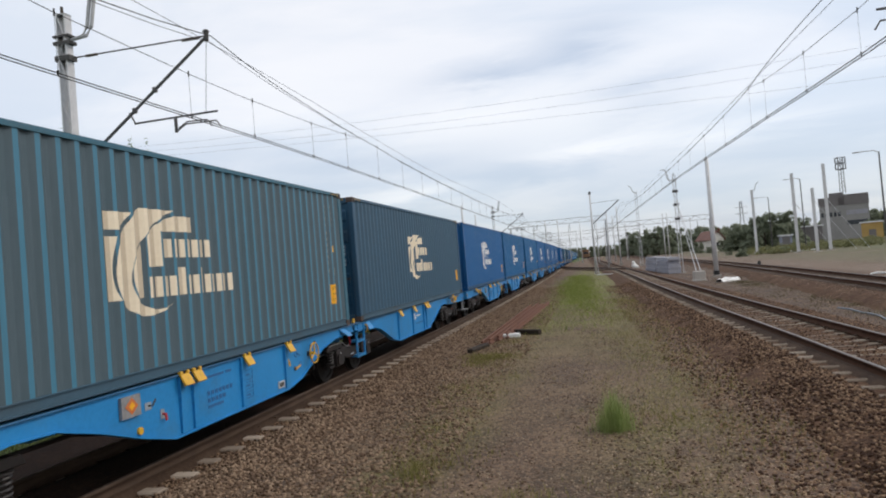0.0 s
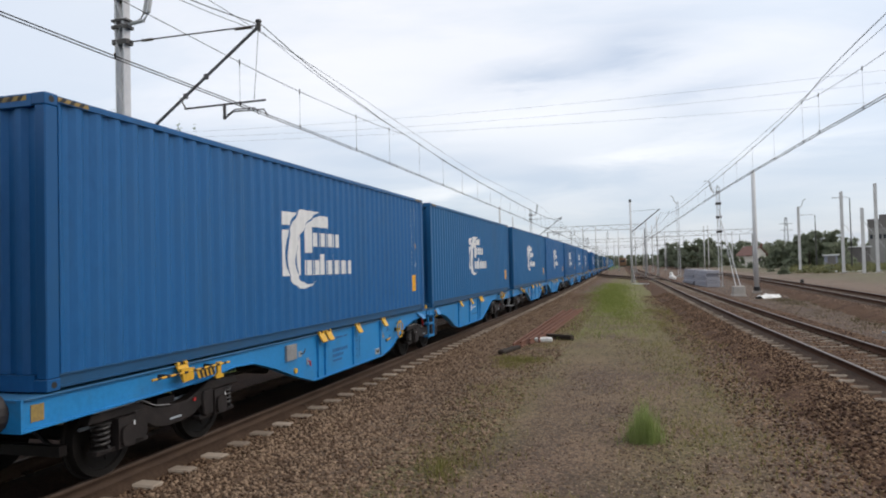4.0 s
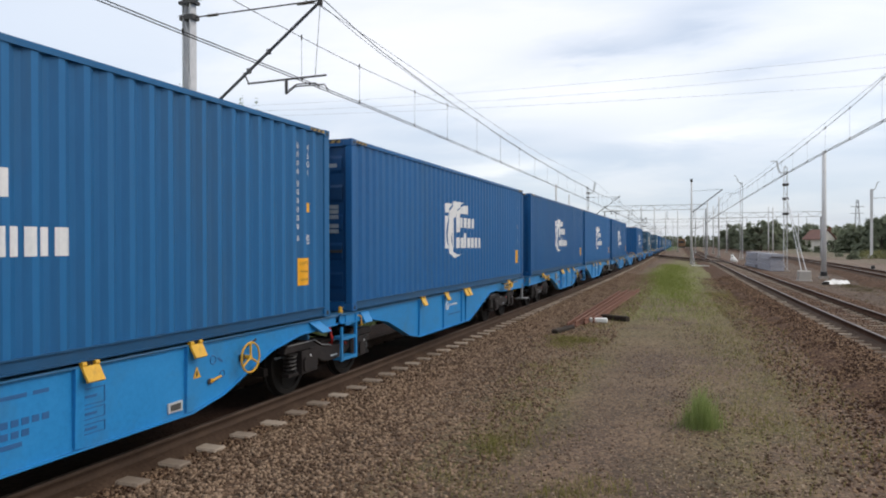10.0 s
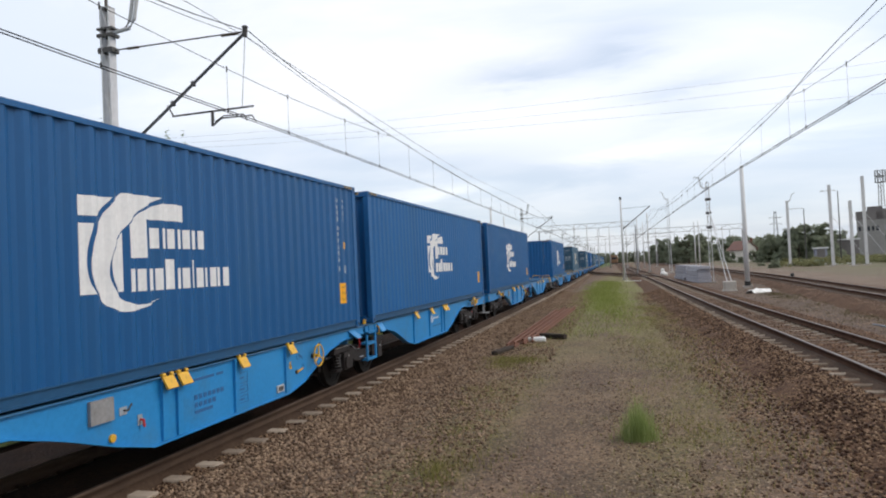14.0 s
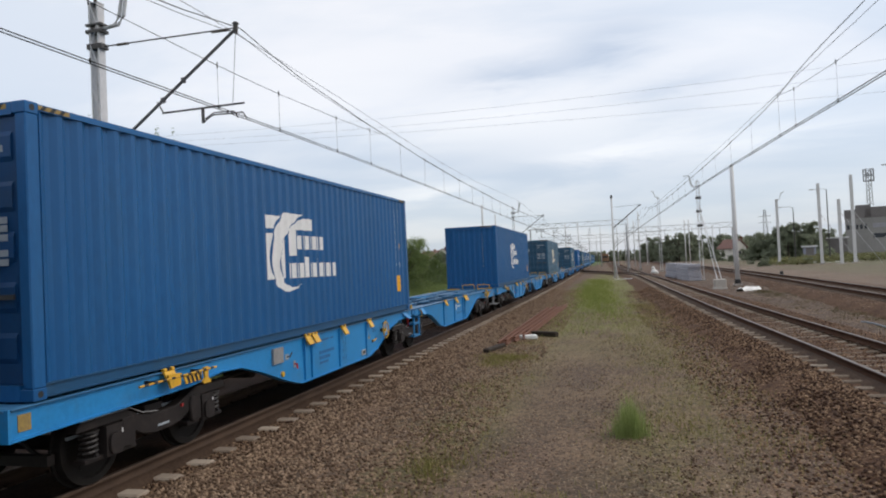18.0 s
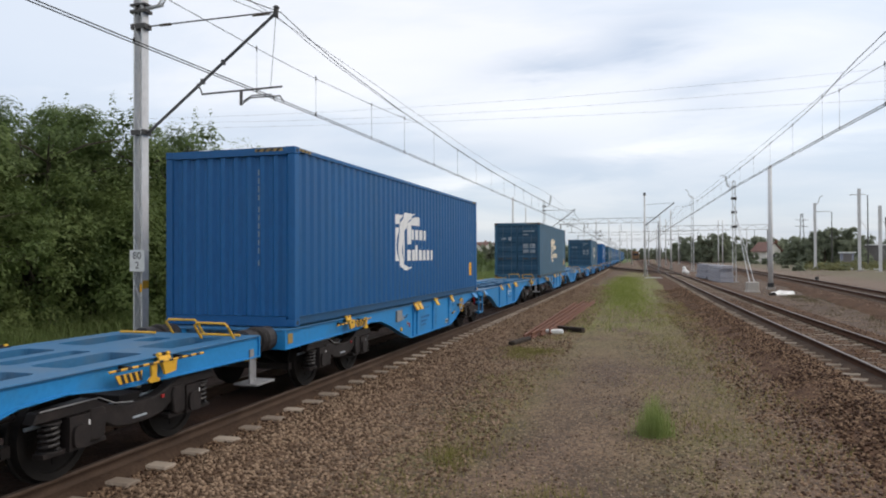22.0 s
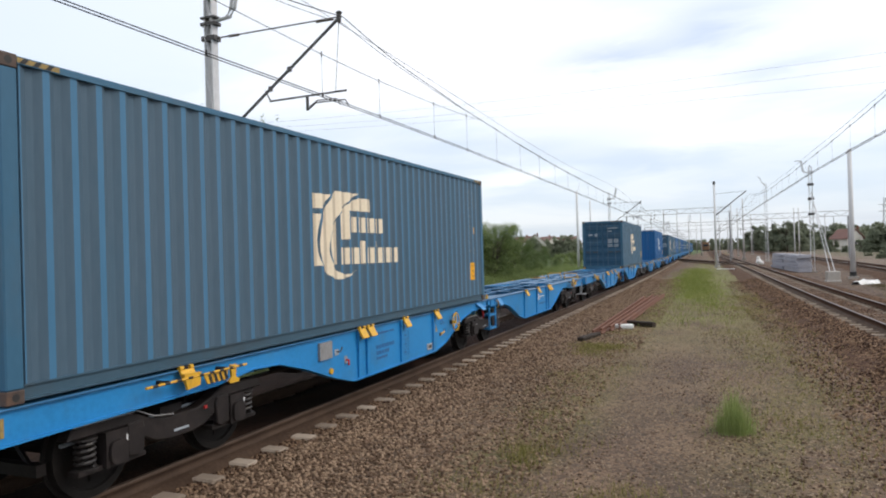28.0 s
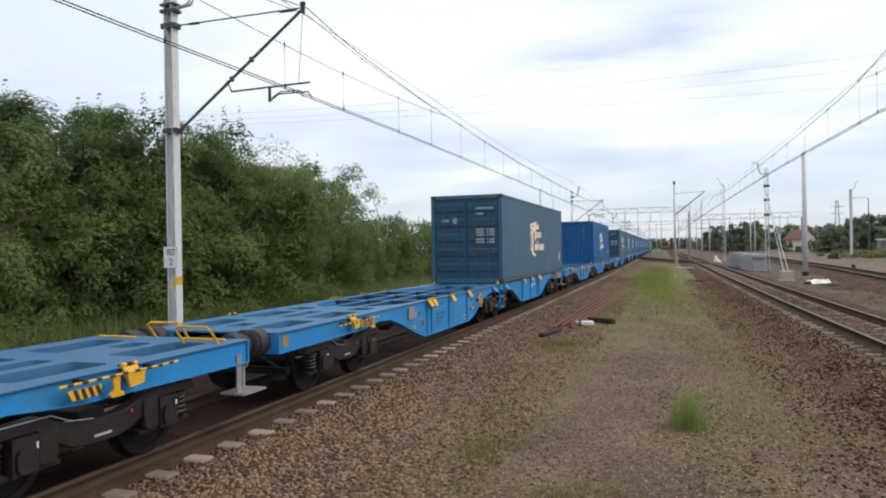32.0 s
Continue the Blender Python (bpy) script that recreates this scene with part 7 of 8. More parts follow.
def build_bogie(parent, y):
    b = part("bogie", Shape().box(-0.95, 0.95, -0.16, 0.16, 0.42, 0.72).box(-0.55, 0.55, -0.55, 0.55, 0.5, 0.62), BOGIE, parent, "sooty two-axle bogie", at=pose(0, y, 0))
    for s in (-1, 1):
        x0, x1 = (0.93, 1.09) if s > 0 else (-1.09, -0.93)
        prof = [(-1.42, 0.68), (-1.36, 0.79), (-0.70, 0.81), (-0.45, 0.70), (-0.25, 0.64), (0.25, 0.64), (0.45, 0.70), (0.70, 0.81), (1.36, 0.79), (1.42, 0.68), (0.72, 0.68), (0.56, 0.53), (0.38, 0.435), (0.18, 0.40), (-0.18, 0.40), (-0.38, 0.435), (-0.56, 0.53), (-0.72, 0.68)]
        fr = part("side_frame", Shape().prism(prof, "x", x0, x1), BOGIE, b, bevel=0.015)
        mk = Shape().box(min(s * 1.09, s * 1.093), max(s * 1.09, s * 1.093), -0.11, 0.11, 0.465, 0.490)
        part("frame_marking", mk, FAINT, fr, "faint grey lettering bar")
        for ya in (-0.9, 0.9):
            ab = Shape().box(min(s * 0.9, s * 1.13), max(s * 0.9, s * 1.13), ya - 0.13, ya + 0.13, 0.34, 0.68)
            cover = [(ya + 0.105 * math.copysign(abs(math.cos(q)) ** 0.6, math.cos(q)), 0.475 + 0.115 * math.copysign(abs(math.sin(q)) ** 0.6, math.sin(q))) for q in [i * math.tau / 16 for i in range(16)]]
            ab.prism(cover, "x", s * 1.13, s * 1.165)
            ab.box(min(s * 0.94, s * 1.08), max(s * 0.94, s * 1.08), ya - 0.40, ya + 0.40, 0.33, 0.375)
            part("axle_box", ab, BOGIE, b)
            for z in (0.40, 0.55):
                part("tick_mark", Shape().box(min(s * 1.131, s * 1.136), max(s * 1.131, s * 1.136), ya + 0.108, ya + 0.126, z, z + 0.06), WHITE, b, "short white tick mark")
            o = 1 if ya > 0 else -1
            part("coil_spring", spring_shape(s * 1.01, ya + o * 0.27, 0.39, 0.64, 0.085), SPRINGM, b)
            part("coil_spring", spring_shape(s * 0.97, ya - o * 0.27, 0.39, 0.64, 0.075), SPRINGM, b)
            part("damper_housing", Shape().prism([(ya - o * 0.14, 0.38), (ya - o * 0.14, 0.70), (ya - o * 0.34, 0.70), (ya - o * 0.37, 0.62), (ya - o * 0.35, 0.40), (ya - o * 0.30, 0.36)], "x", s * 1.045, s * 1.12), BOGIE, b, bevel=0.012)
            part("brake_block", Shape().box(s * 0.68, s * 0.80, ya - 0.56 if ya > 0 else ya + 0.47, ya - 0.47 if ya > 0 else ya + 0.56, 0.36, 0.66) if s > 0 else Shape().box(-0.80, -0.68, ya - 0.56 if ya > 0 else ya + 0.47, ya - 0.47 if ya > 0 else ya + 0.56, 0.36, 0.66), BOGIE, b)
    for ya in (-1.46, 1.42):
        part("brake_beam", Shape().box(-0.78, 0.78, ya - 0.03, ya + 0.07, 0.36, 0.47).tube([(-0.7, ya, 0.42), (0, ya * 0.8, 0.62), (0.7, ya, 0.42)], 0.03, 6), BOGIE, b)
    for ya in (-0.9, 0.9):
        part("wheelset", WHEELSET, WHEELM, b, "dull steel wheels on an axle", at=pose(0, ya, AXLE_R))
    for s in (-1, 1):
        part("air_pipe", Shape().tube([(s * 1.10, -1.36, 0.80), (s * 1.105, -0.62, 0.80), (s * 1.105, -0.40, 0.70), (s * 1.10, -0.12, 0.66)], 0.008, 6), STEPSTEEL, b, "thin bare air pipe")
        part("brake_indicator", Shape().box(min(s * 1.09, s * 1.11), max(s * 1.09, s * 1.11), 0.35, 0.39, 0.61, 0.645), RED, b, "small red brake indicator")
    part("brake_rod", Shape().tube([(0.85, -1.3, 0.60), (0.85, 1.3, 0.66)], 0.02, 6), FAINT, b)
    part("brake_rod", Shape().tube([(-0.6, -1.3, 0.5), (-0.6, 1.3, 0.5)], 0.02, 6), FAINT, b)
    return b


WHEELSET = wheelset_shape().mesh("wheelset", WHEELM)


# ---- wagons: two platforms over three bogies; y = 0 at the first container's end ----
B_OFF, PITCH, DECK = 12.94, 26.4, 1.135
SILL_LOW = [(-0.25, 0.84), (2.5, 0.87), (3.2, 0.945), (3.75, 0.92), (4.35, 0.76), (5.1, 0.51), (5.72, 0.345), (9.08, 0.345), (9.65, 0.45), (10.2, 0.66), (10.7, 0.84), (11.4, 0.96), (12.5, 0.99)]


def rounded(x0, x1, y0, y1, r, n=4):
    pts = []
    for cx, cy, a in ((x1 - r, y1 - r, 0), (x0 + r, y1 - r, 90), (x0 + r, y0 + r, 180), (x1 - r, y0 + r, 270)):
        pts += [(cx + r * math.cos(radians(a + 90 * i / n)), cy + r * math.sin(radians(a + 90 * i / n))) for i in range(n + 1)]
    return pts


def clip_mesh(s):
    """A yellow folding container spigot on the sill: sooty hinge block, hinge knuckles and slanting flap."""
    sh = Shape().box(min(0, s * 0.06), max(0, s * 0.06), -0.085, 0.085, 1.10, 1.150)
    sh.box(min(s * 0.055, s * 0.085), max(s * 0.055, s * 0.085), -0.03, 0.03, 1.13, 1.168)
    dark = len(sh.f)
    sh.prism([(s * 0.070, 1.120), (s * 0.090, 1.132), (s * 0.170, 0.990), (s * 0.145, 0.975)], "y", -0.10, 0.10)
    for d in (-0.075, 0.075):
        sh.tube([(s * 0.075, d - 0.025, 1.148), (s * 0.075, d + 0.025, 1.148)], 0.026, 8)
    me = sh.mesh("container_spigot", YELLOW)
    me.materials.append(BOGIE)
    me.polygons.foreach_set("material_index", [1 if i < dark else 0 for i in range(len(me.polygons))])
    return me


CLIPS = {s: clip_mesh(s) for s in (-1, 1)}


def platform(wg, off, flip, clips, ribs):
    """One platform: deep side sills, a pierced deck and cross members."""
    def u(v):
        return off + (CL - v if flip else v)

    low = [(u(a), z) for a, z in SILL_LOW]
    for s in (-1, 1):
        web = Shape().prism([(u(-0.25), DECK - 0.02), (u(12.5), DECK - 0.02)] + low[::-1], "x", s * 1.150, s * 1.170)
        sill = part("side_sill", web, WAGON, wg)
        fl = Shape().prism([(u(-0.25), DECK - 0.02), (u(12.5), DECK - 0.02), (u(12.5), DECK), (u(-0.25), DECK)], "x", s * 1.055, s * 1.215)
        part("top_flange", fl, WAGON_TOP, sill, bevel=0.006)
        lf = Shape()
        for (y0, z0), (y1, z1) in zip(low[:-1], low[1:]):
            lf.add([(s * 1.06, y0, z0), (s * 1.205, y0, z0), (s * 1.205, y1, z1), (s * 1.06, y1, z1), (s * 1.06, y0, z0 - 0.018), (s * 1.205, y0, z0 - 0.018), (s * 1.205, y1, z1 - 0.018), (s * 1.06, y1, z1 - 0.018)],
                   [(0, 1, 2, 3), (7, 6, 5, 4), (0, 4, 5, 1), (3, 2, 6, 7), (1, 5, 6, 2), (0, 3, 7, 4)])
        part("bottom_flange", lf, WAGON, sill)
        for r in ribs:
            part("rib", Shape().prism([(s * 1.170, DECK - 0.021), (s * 1.214, DECK - 0.021), (s * 1.214, 0.96), (s * 1.200, 0.365), (s * 1.170, 0.365)], "y", off + r - 0.05, off + r + 0.05), WAGON, sill)
        for c in clips:
            part("container_spigot", CLIPS[s], YELLOW, sill, "yellow folding container spigot", at=pose(s * 1.15, off + c, 0))
    # deck plates over both ends, pierced, and a frame of beams between
    e0, e1 = sorted((u(-0.25), u(4.05)))
    holes = [rounded(x - 0.27, x + 0.27, u(y) - 0.57, u(y) + 0.57, 0.09) for x in (-0.64, 0.64) for y in (0.75, 2.35)]
    holes += [rounded(x - 0.23, x + 0.23, u(3.52) - 0.27, u(3.52) + 0.27, 0.10) for x in (-0.66, 0.66)]
    holes += [rounded(-0.17, 0.17, u(0.55) - 0.22, u(0.55) + 0.22, 0.07), rounded(-0.16, 0.16, u(2.35) - 0.57, u(2.35) + 0.57, 0.07)]
    part("end_deck", plate_mesh("end_deck", [(-1.055, e0), (1.055, e0), (1.055, e1), (-1.055, e1)], holes, DECK - 0.12, DECK - 0.004, WAGON_TOP), WAGON_TOP, wg)
    e0, e1 = sorted((u(11.75), u(12.55)))
    holes = [rounded(x - 0.26, x + 0.26, u(12.15) - 0.22, u(12.15) + 0.22, 0.12) for x in (-0.62, 0.62)]
    part("end_deck", plate_mesh("end_deck", [(-1.055, e0), (1.055, e0), (1.055, e1), (-1.055, e1)], holes, DECK - 0.12, DECK - 0.004, WAGON_TOP), WAGON_TOP, wg)
    for y, d in ((-0.22, 0.32), (4.0, 0.3), (5.9, 0.35), (7.6, 0.35), (9.05, 0.35), (11.7, 0.3)):
        part("cross_member", Shape().box(-1.15, 1.15, u(y) - 0.07, u(y) + 0.07, DECK - 0.03, DECK - 0.008).box(-1.15, 1.15, u(y) - 0.012, u(y) + 0.012, DECK - d, DECK - 0.03), WAGON_TOP, wg)
    for x in (-0.30, 0.30):
        a, b = sorted((u(4.0), u(11.7)))
        part("inner_beam", Shape().box(x - 0.05, x + 0.05, a, b, DECK - 0.034, DECK - 0.012).box(x - 0.01, x + 0.01, a, b, DECK - 0.34, DECK - 0.034), WAGON_TOP, wg)
    # curved gussets from the sills to the middle
    for s in (-1, 1):
        for y0, d, ln in ((4.05, 1, 1.7), (11.65, -1, 2.5)):
            arc = [radians(q) for q in range(0, 91, 15)]
            pts = [(s * (0.36 + 0.695 * math.cos(q)), u(y0 + d * ln * (1 - math.sin(q)))) for q in arc] + [(s * 1.055, u(y0))]
            part("deck_gusset", Shape().prism(pts, "z", DECK - 0.026, DECK - 0.006), WAGON_TOP, wg)
            face = [(s * (0.38 + 0.675 * math.cos(q)), u(y0 + d * ln * (1 - math.sin(q)))) for q in arc]
            wall = Shape().prism(face + [(p - s * 0.014, q - d * 0.002 * (-1 if flip else 1)) for p, q in face[::-1]], "z", DECK - 0.32, DECK - 0.027)
            part("gusset_web", wall, WAGON, wg)
    part("centre_pipe", Shape().tube([(0.75, u(3.4), 0.72), (0.75, u(10.2), 0.72)], 0.03, 8), BOGIE, wg)
    part("brake_distributor", Shape().box(-0.5, 0.1, u(6.8) - 0.3, u(6.8) + 0.3, 0.45, 0.75), BOGIE, wg)
    part("brake_cylinder", Shape().lathe((0.25, u(5.2), 0.66), [(-0.2, 0.14), (0.3, 0.14)], "x", 14), BOGIE, wg)


def build_wagon():
    w = thing("container_wagon", "bright blue articulated container flat wagon with yellow spigots", "railway wagon", "wagons of the train")
    platform(w, 0.0, False, (5.95, 6.24, 7.62, 9.10), (5.93, 6.22, 7.52, 9.03))
    platform(w, B_OFF, True, (3.21, 4.68, 6.06, 6.34), (3.13, 4.62, 5.92, 6.24))
    for y in (2.07, B_OFF - 0.37, B_OFF + 10.12):
        build_bogie(w, y)
    # striped levers by the end bogies, on both sides
    for y0, pl, bk, ct, zb in ((1.35, 0.84, 0.52, 1.27, 1.05), (B_OFF + 9.4, 0.10, 0.80, 0.62, 1.085)):
        for s in (-1, 1):
            x = s * 1.325
            for q in (0.3, 1.2):
                part("lever_holder", Shape().box(min(s * 1.17, x), max(s * 1.17, x), y0 + q - 0.012, y0 + q + 0.012, zb - 0.02, zb + 0.02), BOGIE, w)
            bar = part("striped_lever", Shape().tube([(x, y0, zb), (x, y0 + 1.55, zb)], 0.014, 8), YELLOW, w, "black and yellow striped lever")
            st = Shape()
            for i in range(9):
                st.tube([(x, y0 + 0.08 + i * 0.165, zb), (x, y0 + 0.15 + i * 0.165, zb)], 0.0155, 8)
            for i in range(4):
                q = y0 + pl + 0.06 + i * 0.085
                st.prism([(q, 1.03), (q + 0.045, 1.03), (q + 0.085, 0.93), (q + 0.04, 0.93)], "x", s * 1.312, s * 1.315)
            tagged(part("stripe", st, BLACK, bar), kind="stuff")
            part("striped_plate", Shape().prism([(y0 + pl, 1.03), (y0 + pl + 0.40, 1.03), (y0 + pl + 0.38, 0.93), (y0 + pl + 0.06, 0.93)], "x", s * 1.30, s * 1.312), YELLOW, bar)
            part("lever_bracket", Shape().prism([(y0 + bk, 1.10), (y0 + bk + 0.26, 1.09), (y0 + bk + 0.24, 0.95), (y0 + bk + 0.05, 0.93)], "x", s * 1.30, s * 1.330), YELLOW, bar)
            part("lever_catch", Shape().prism([(y0 + ct + a, z) for a, z in ((0.01, 1.08), (0.11, 1.08), (0.10, 0.93), (0.16, 0.90), (0.15, 0.87), (0.0, 0.87), (-0.03, 0.90), (0.03, 0.94))], "x", s * 1.29, s * 1.318), YELLOW, bar)
            part("container_spigot", CLIPS[s], YELLOW, bar, at=pose(s * 1.15, y0 + bk + 0.14, 0))
    # fittings on the first platform's sill
    for s in (-1, 1):
        x = s * 1.172

        def tab(name, y0, y1, z0, z1, mat, lift=0.012, parent=w, label=""):
            return part(name, Shape().box(min(x, x + s * lift), max(x, x + s * lift), y0, y1, z0, z1), mat, parent, label)

        hw = part("handwheel", Shape().ring((s * 1.28, 10.07, 0.83), 0.19, 0.013, "x"), YELLOW, w, "yellow handbrake wheel")
        part("wheel_spokes", Shape().tube([(s * 1.28, 10.07, 0.83), (s * 1.28, 10.07, 1.01)], 0.014, 6).tube([(s * 1.28, 10.07, 0.83), (s * 1.28, 9.91, 0.735)], 0.014, 6).tube([(s * 1.28, 10.07, 0.83), (s * 1.28, 10.23, 0.735)], 0.014, 6).tube([(s * 1.17, 10.07, 0.83), (s * 1.29, 10.07, 0.83)], 0.03, 8), YELLOW, hw)
        tab("equipment_plate", 4.72, 5.06, 0.80, 1.05, STEPSTEEL, 0.04, label="grey equipment plate")
        lev = tab("brake_lever_plate", 5.18, 5.30, 0.81, 0.90, FAINT, 0.006, label="white plate with a lever")
        part("lever", Shape().tube([(x, 5.25, 0.86), (x + s * 0.06, 5.25, 0.86), (x + s * 0.07, 5.30, 0.93)], 0.012, 6), DARKSTEEL, lev)
        lev = tab("brake_lever_plate", 5.47, 5.55, 0.64, 0.76, FAINT, 0.006, label="white plate with a red lever")
        part("lever", Shape().tube([(x, 5.51, 0.70), (x + s * 0.05, 5.51, 0.70), (x + s * 0.05, 5.52, 0.62)], 0.016, 6), RED, lev)
        part("drain_cap", Shape().lathe((x, 5.05, 0.60), [(0, 0.045), (s * 0.03, 0.045), (s * 0.032, 0.03)], "x", 12), YELLOW, w)
        lb = Shape()
        for i in range(2):
            for k in range(7 - i * 2):
                lb.box(min(x, x + s * 0.003), max(x, x + s * 0.003), 6.55 + k * 0.10, 6.62 + k * 0.10, 0.72 - i * 0.10, 0.78 - i * 0.10)
        lb.box(min(x, x + s * 0.003), max(x, x + s * 0.003), 6.40, 7.00, 0.96, 0.995).box(min(x, x + s * 0.003), max(x, x + s * 0.003), 7.06, 7.22, 0.96, 0.995).box(min(x, x + s * 0.003), max(x, x + s * 0.003), 6.55, 6.95, 0.54, 0.58)
        tagged(part("data_lettering", lb, DARKMARK, w), "dark blue lettering bars", kind="stuff")
        lb = Shape()
        for y0, y1, z0, z1 in ((7.57, 7.85, 0.74, 0.90), (7.57, 7.85, 0.60, 0.71), (7.57, 7.85, 0.46, 0.56)):
            for a, b, c, d in ((y0, y1, z0, z0 + 0.008), (y0, y1, z1 - 0.008, z1), (y0, y0 + 0.012, z0, z1), (y1 - 0.012, y1, z0, z1), (y0 + 0.04, y1 - 0.1, (z0 + z1) / 2 - 0.012, (z0 + z1) / 2 + 0.012)):
                lb.box(min(x, x + s * 0.003), max(x, x + s * 0.003), a, b, c, d)
        tagged(part("data_panel", lb, DARKMARK, w), "dark blue outlined data panel", kind="stuff")
        tri = part("warning_triangle", Shape().prism([(9.11, 0.72), (9.25, 0.72), (9.18, 0.85)], "x", x, x + s * 0.004), YELLOW, w, "yellow warning triangle")
        part("triangle_sign", Shape().box(min(x + s * 0.0045, x + s * 0.006), max(x + s * 0.0045, x + s * 0.006), 9.17, 9.19, 0.74, 0.80), BLACK, tri)
        cl = part("changeover_lever", Shape().tube([(x + s * 0.03, 9.42, 0.645), (x + s * 0.03, 9.58, 0.675)], 0.016, 6).tube([(x, 9.42, 0.645), (x + s * 0.03, 9.42, 0.645)], 0.028, 8), YELLOW, w, "yellow changeover lever")
        part("lever_pivot", Shape().lathe((x, 9.395, 0.64), [(0, 0.035), (s * 0.02, 0.035), (s * 0.025, 0.02)], "x", 10), BUFFERM, cl)
        pic = Shape()
        for py, pz, pr in ((9.47, 0.885, 0.050), (9.64, 0.69, 0.042)):
            pic.ring((x + s * 0.001, py, pz), pr, 0.006, "x", 16, 4)
        pic.prism([(9.55, 0.895), (9.58, 0.90), (9.66, 0.845), (9.64, 0.83), (9.58, 0.86)], "x", x, x + s * 0.003)
        tagged(part("brake_pictogram", pic, DARKMARK, w), "dark painted brake symbols", kind="stuff")
        part("wheel_bracket", Shape().box(min(x, x + s * 0.05), max(x, x + s * 0.05), 9.97, 10.03, 0.79, 0.87), BUFFERM, hw)
        part("release_lever", Shape().tube([(x, 10.12, 0.96), (x + s * 0.03, 10.13, 0.97), (x + s * 0.05, 10.27, 1.035)], 0.013, 6), BUFFERM, w, "small dark release lever")
        lh = tab("label_holder", 8.70, 8.92, 0.41, 0.52, GREYSTEEL, 0.02, label="small grey label holder")
        part("label_card", Shape().box(min(x + s * 0.02, x + s * 0.023), max(x + s * 0.02, x + s * 0.023), 8.73, 8.89, 0.43, 0.50), DARKSTEEL, lh)
        # white owner's roundel and bars on the second platform
        o = B_OFF + 4.88
        rd = part("roundel", Shape().ring((x + s * 0.001, o, 0.83), 0.085, 0.012, "x", 20, 4), WHITE, w, "white roundel with bars")
        rb = Shape()
        for k in range(8):
            rb.box(min(x, x + s * 0.003), max(x, x + s * 0.003), o + 0.17 + k * 0.068, o + 0.22 + k * 0.068, 0.822, 0.862)
        tagged(part("owner_bars", rb, WHITE, rd), "row of small white bars", kind="stuff")
        for d in (-0.03, 0.03):
            part("roundel_bar", Shape().box(min(x, x + s * 0.003), max(x, x + s * 0.003), o + d - 0.012, o + d + 0.012, 0.79, 0.87), WHITE, rd)
        part("data_lettering", Shape().box(min(x, x + s * 0.003), max(x, x + s * 0.003), o + 0.1, o + 0.5, 0.60, 0.635).box(min(x, x + s * 0.003), max(x, x + s * 0.003), o + 0.55, o + 0.95, 0.60, 0.635), DARKMARK, w)
        # ladder of the second platform's articulated end
        y = B_OFF - 0.03
        lad = part("ladder", Shape().box(min(x, x + s * 0.035), max(x, x + s * 0.035), y - 0.28, y - 0.23, 0.36, 0.92), WAGON, w)
        part("ladder_stile", Shape().box(min(x, x + s * 0.035), max(x, x + s * 0.035), y + 0.22, y + 0.27, 0.36, 1.1), WAGON, lad)
        part("rung", Shape().box(min(x - s * 0.16, x + s * 0.04), max(x - s * 0.16, x + s * 0.04), y - 0.229, y + 0.219, 0.37, 0.42), WAGON, lad)
        part("rung", Shape().box(min(x - s * 0.16, x + s * 0.04), max(x - s * 0.16, x + s * 0.04), y - 0.229, y + 0.219, 0.70, 0.75), WAGON, lad)
        part("ladder_plate", Shape().box(min(x, x + s * 0.015), max(x, x + s * 0.015), y - 0.1, y + 0.219, 0.93, 1.10), WAGON, lad)
        part("grab_handle", Shape().tube([(x + s * 0.03, y + 0.30, 1.06), (x + s * 0.09, y + 0.31, 1.05), (x + s * 0.09, y + 0.33, 0.90), (x + s * 0.03, y + 0.34, 0.88)], 0.014, 6), YELLOW, w, "yellow grab handle")
        for ya, yb, yc, yd in ((11.65, 11.95, 12.12, 11.86), (B_OFF + 0.42, B_OFF + 0.72, B_OFF + 0.64, B_OFF + 0.36)):
            # a plate that leans outwards at its foot
            top = [(s * 1.172, ya, 1.112), (s * 1.172, yb, 1.112), (s * 1.31, yc, 0.93), (s * 1.31, yd, 0.93)]
            part("end_bracket", Shape().add(top + [(p[0] - s * 0.02, p[1], p[2] - 0.012) for p in top], [(0, 1, 2, 3), (7, 6, 5, 4), (0, 4, 5, 1), (1, 5, 6, 2), (2, 6, 7, 3), (3, 7, 4, 0)]), WAGON, w)
        part("deck_knob", Shape().lathe((s * 1.08, B_OFF - 0.12, DECK), [(0, 0.038), (0.02, 0.042), (0.06, 0.03), (0.085, 0.034), (0.105, 0.015)], "z", 10), YELLOW, w, "small yellow deck lock")
        # coupling ends: buffers, end plates, steps, hoops
        for y, d in ((-0.25, -1), (B_OFF + 12.44, 1)):
            part("end_plate", Shape().box(min(s * 0.62, s * 1.2), max(s * 0.62, s * 1.2), min(y, y + d * 0.03), max(y, y + d * 0.03), 0.82, 1.13), WAGON, w)
            bf = part("buffer", Shape().lathe((s * 0.875, y + d * 0.03, 1.0), [(0, 0.19), (d * 0.20, 0.19), (d * 0.22, 0.15), (d * 0.33, 0.15)], "y", 18), BUFFERM, w, "dusty grey-brown cylindrical buffer")
            part("buffer_head", Shape().lathe((s * 0.875, y + d * 0.36, 1.0), [(0, 0.20), (d * 0.008, 0.21), (d * 0.014, 0.20)], "y", 18), BUFFERM, bf)
        part("yellow_plate", Shape().box(min(x, x + s * 0.006), max(x, x + s * 0.006), -0.15, 0.0, 0.90, 1.06), HAZARD, w, "worn yellow corner plate")
        y = B_OFF + 12.25
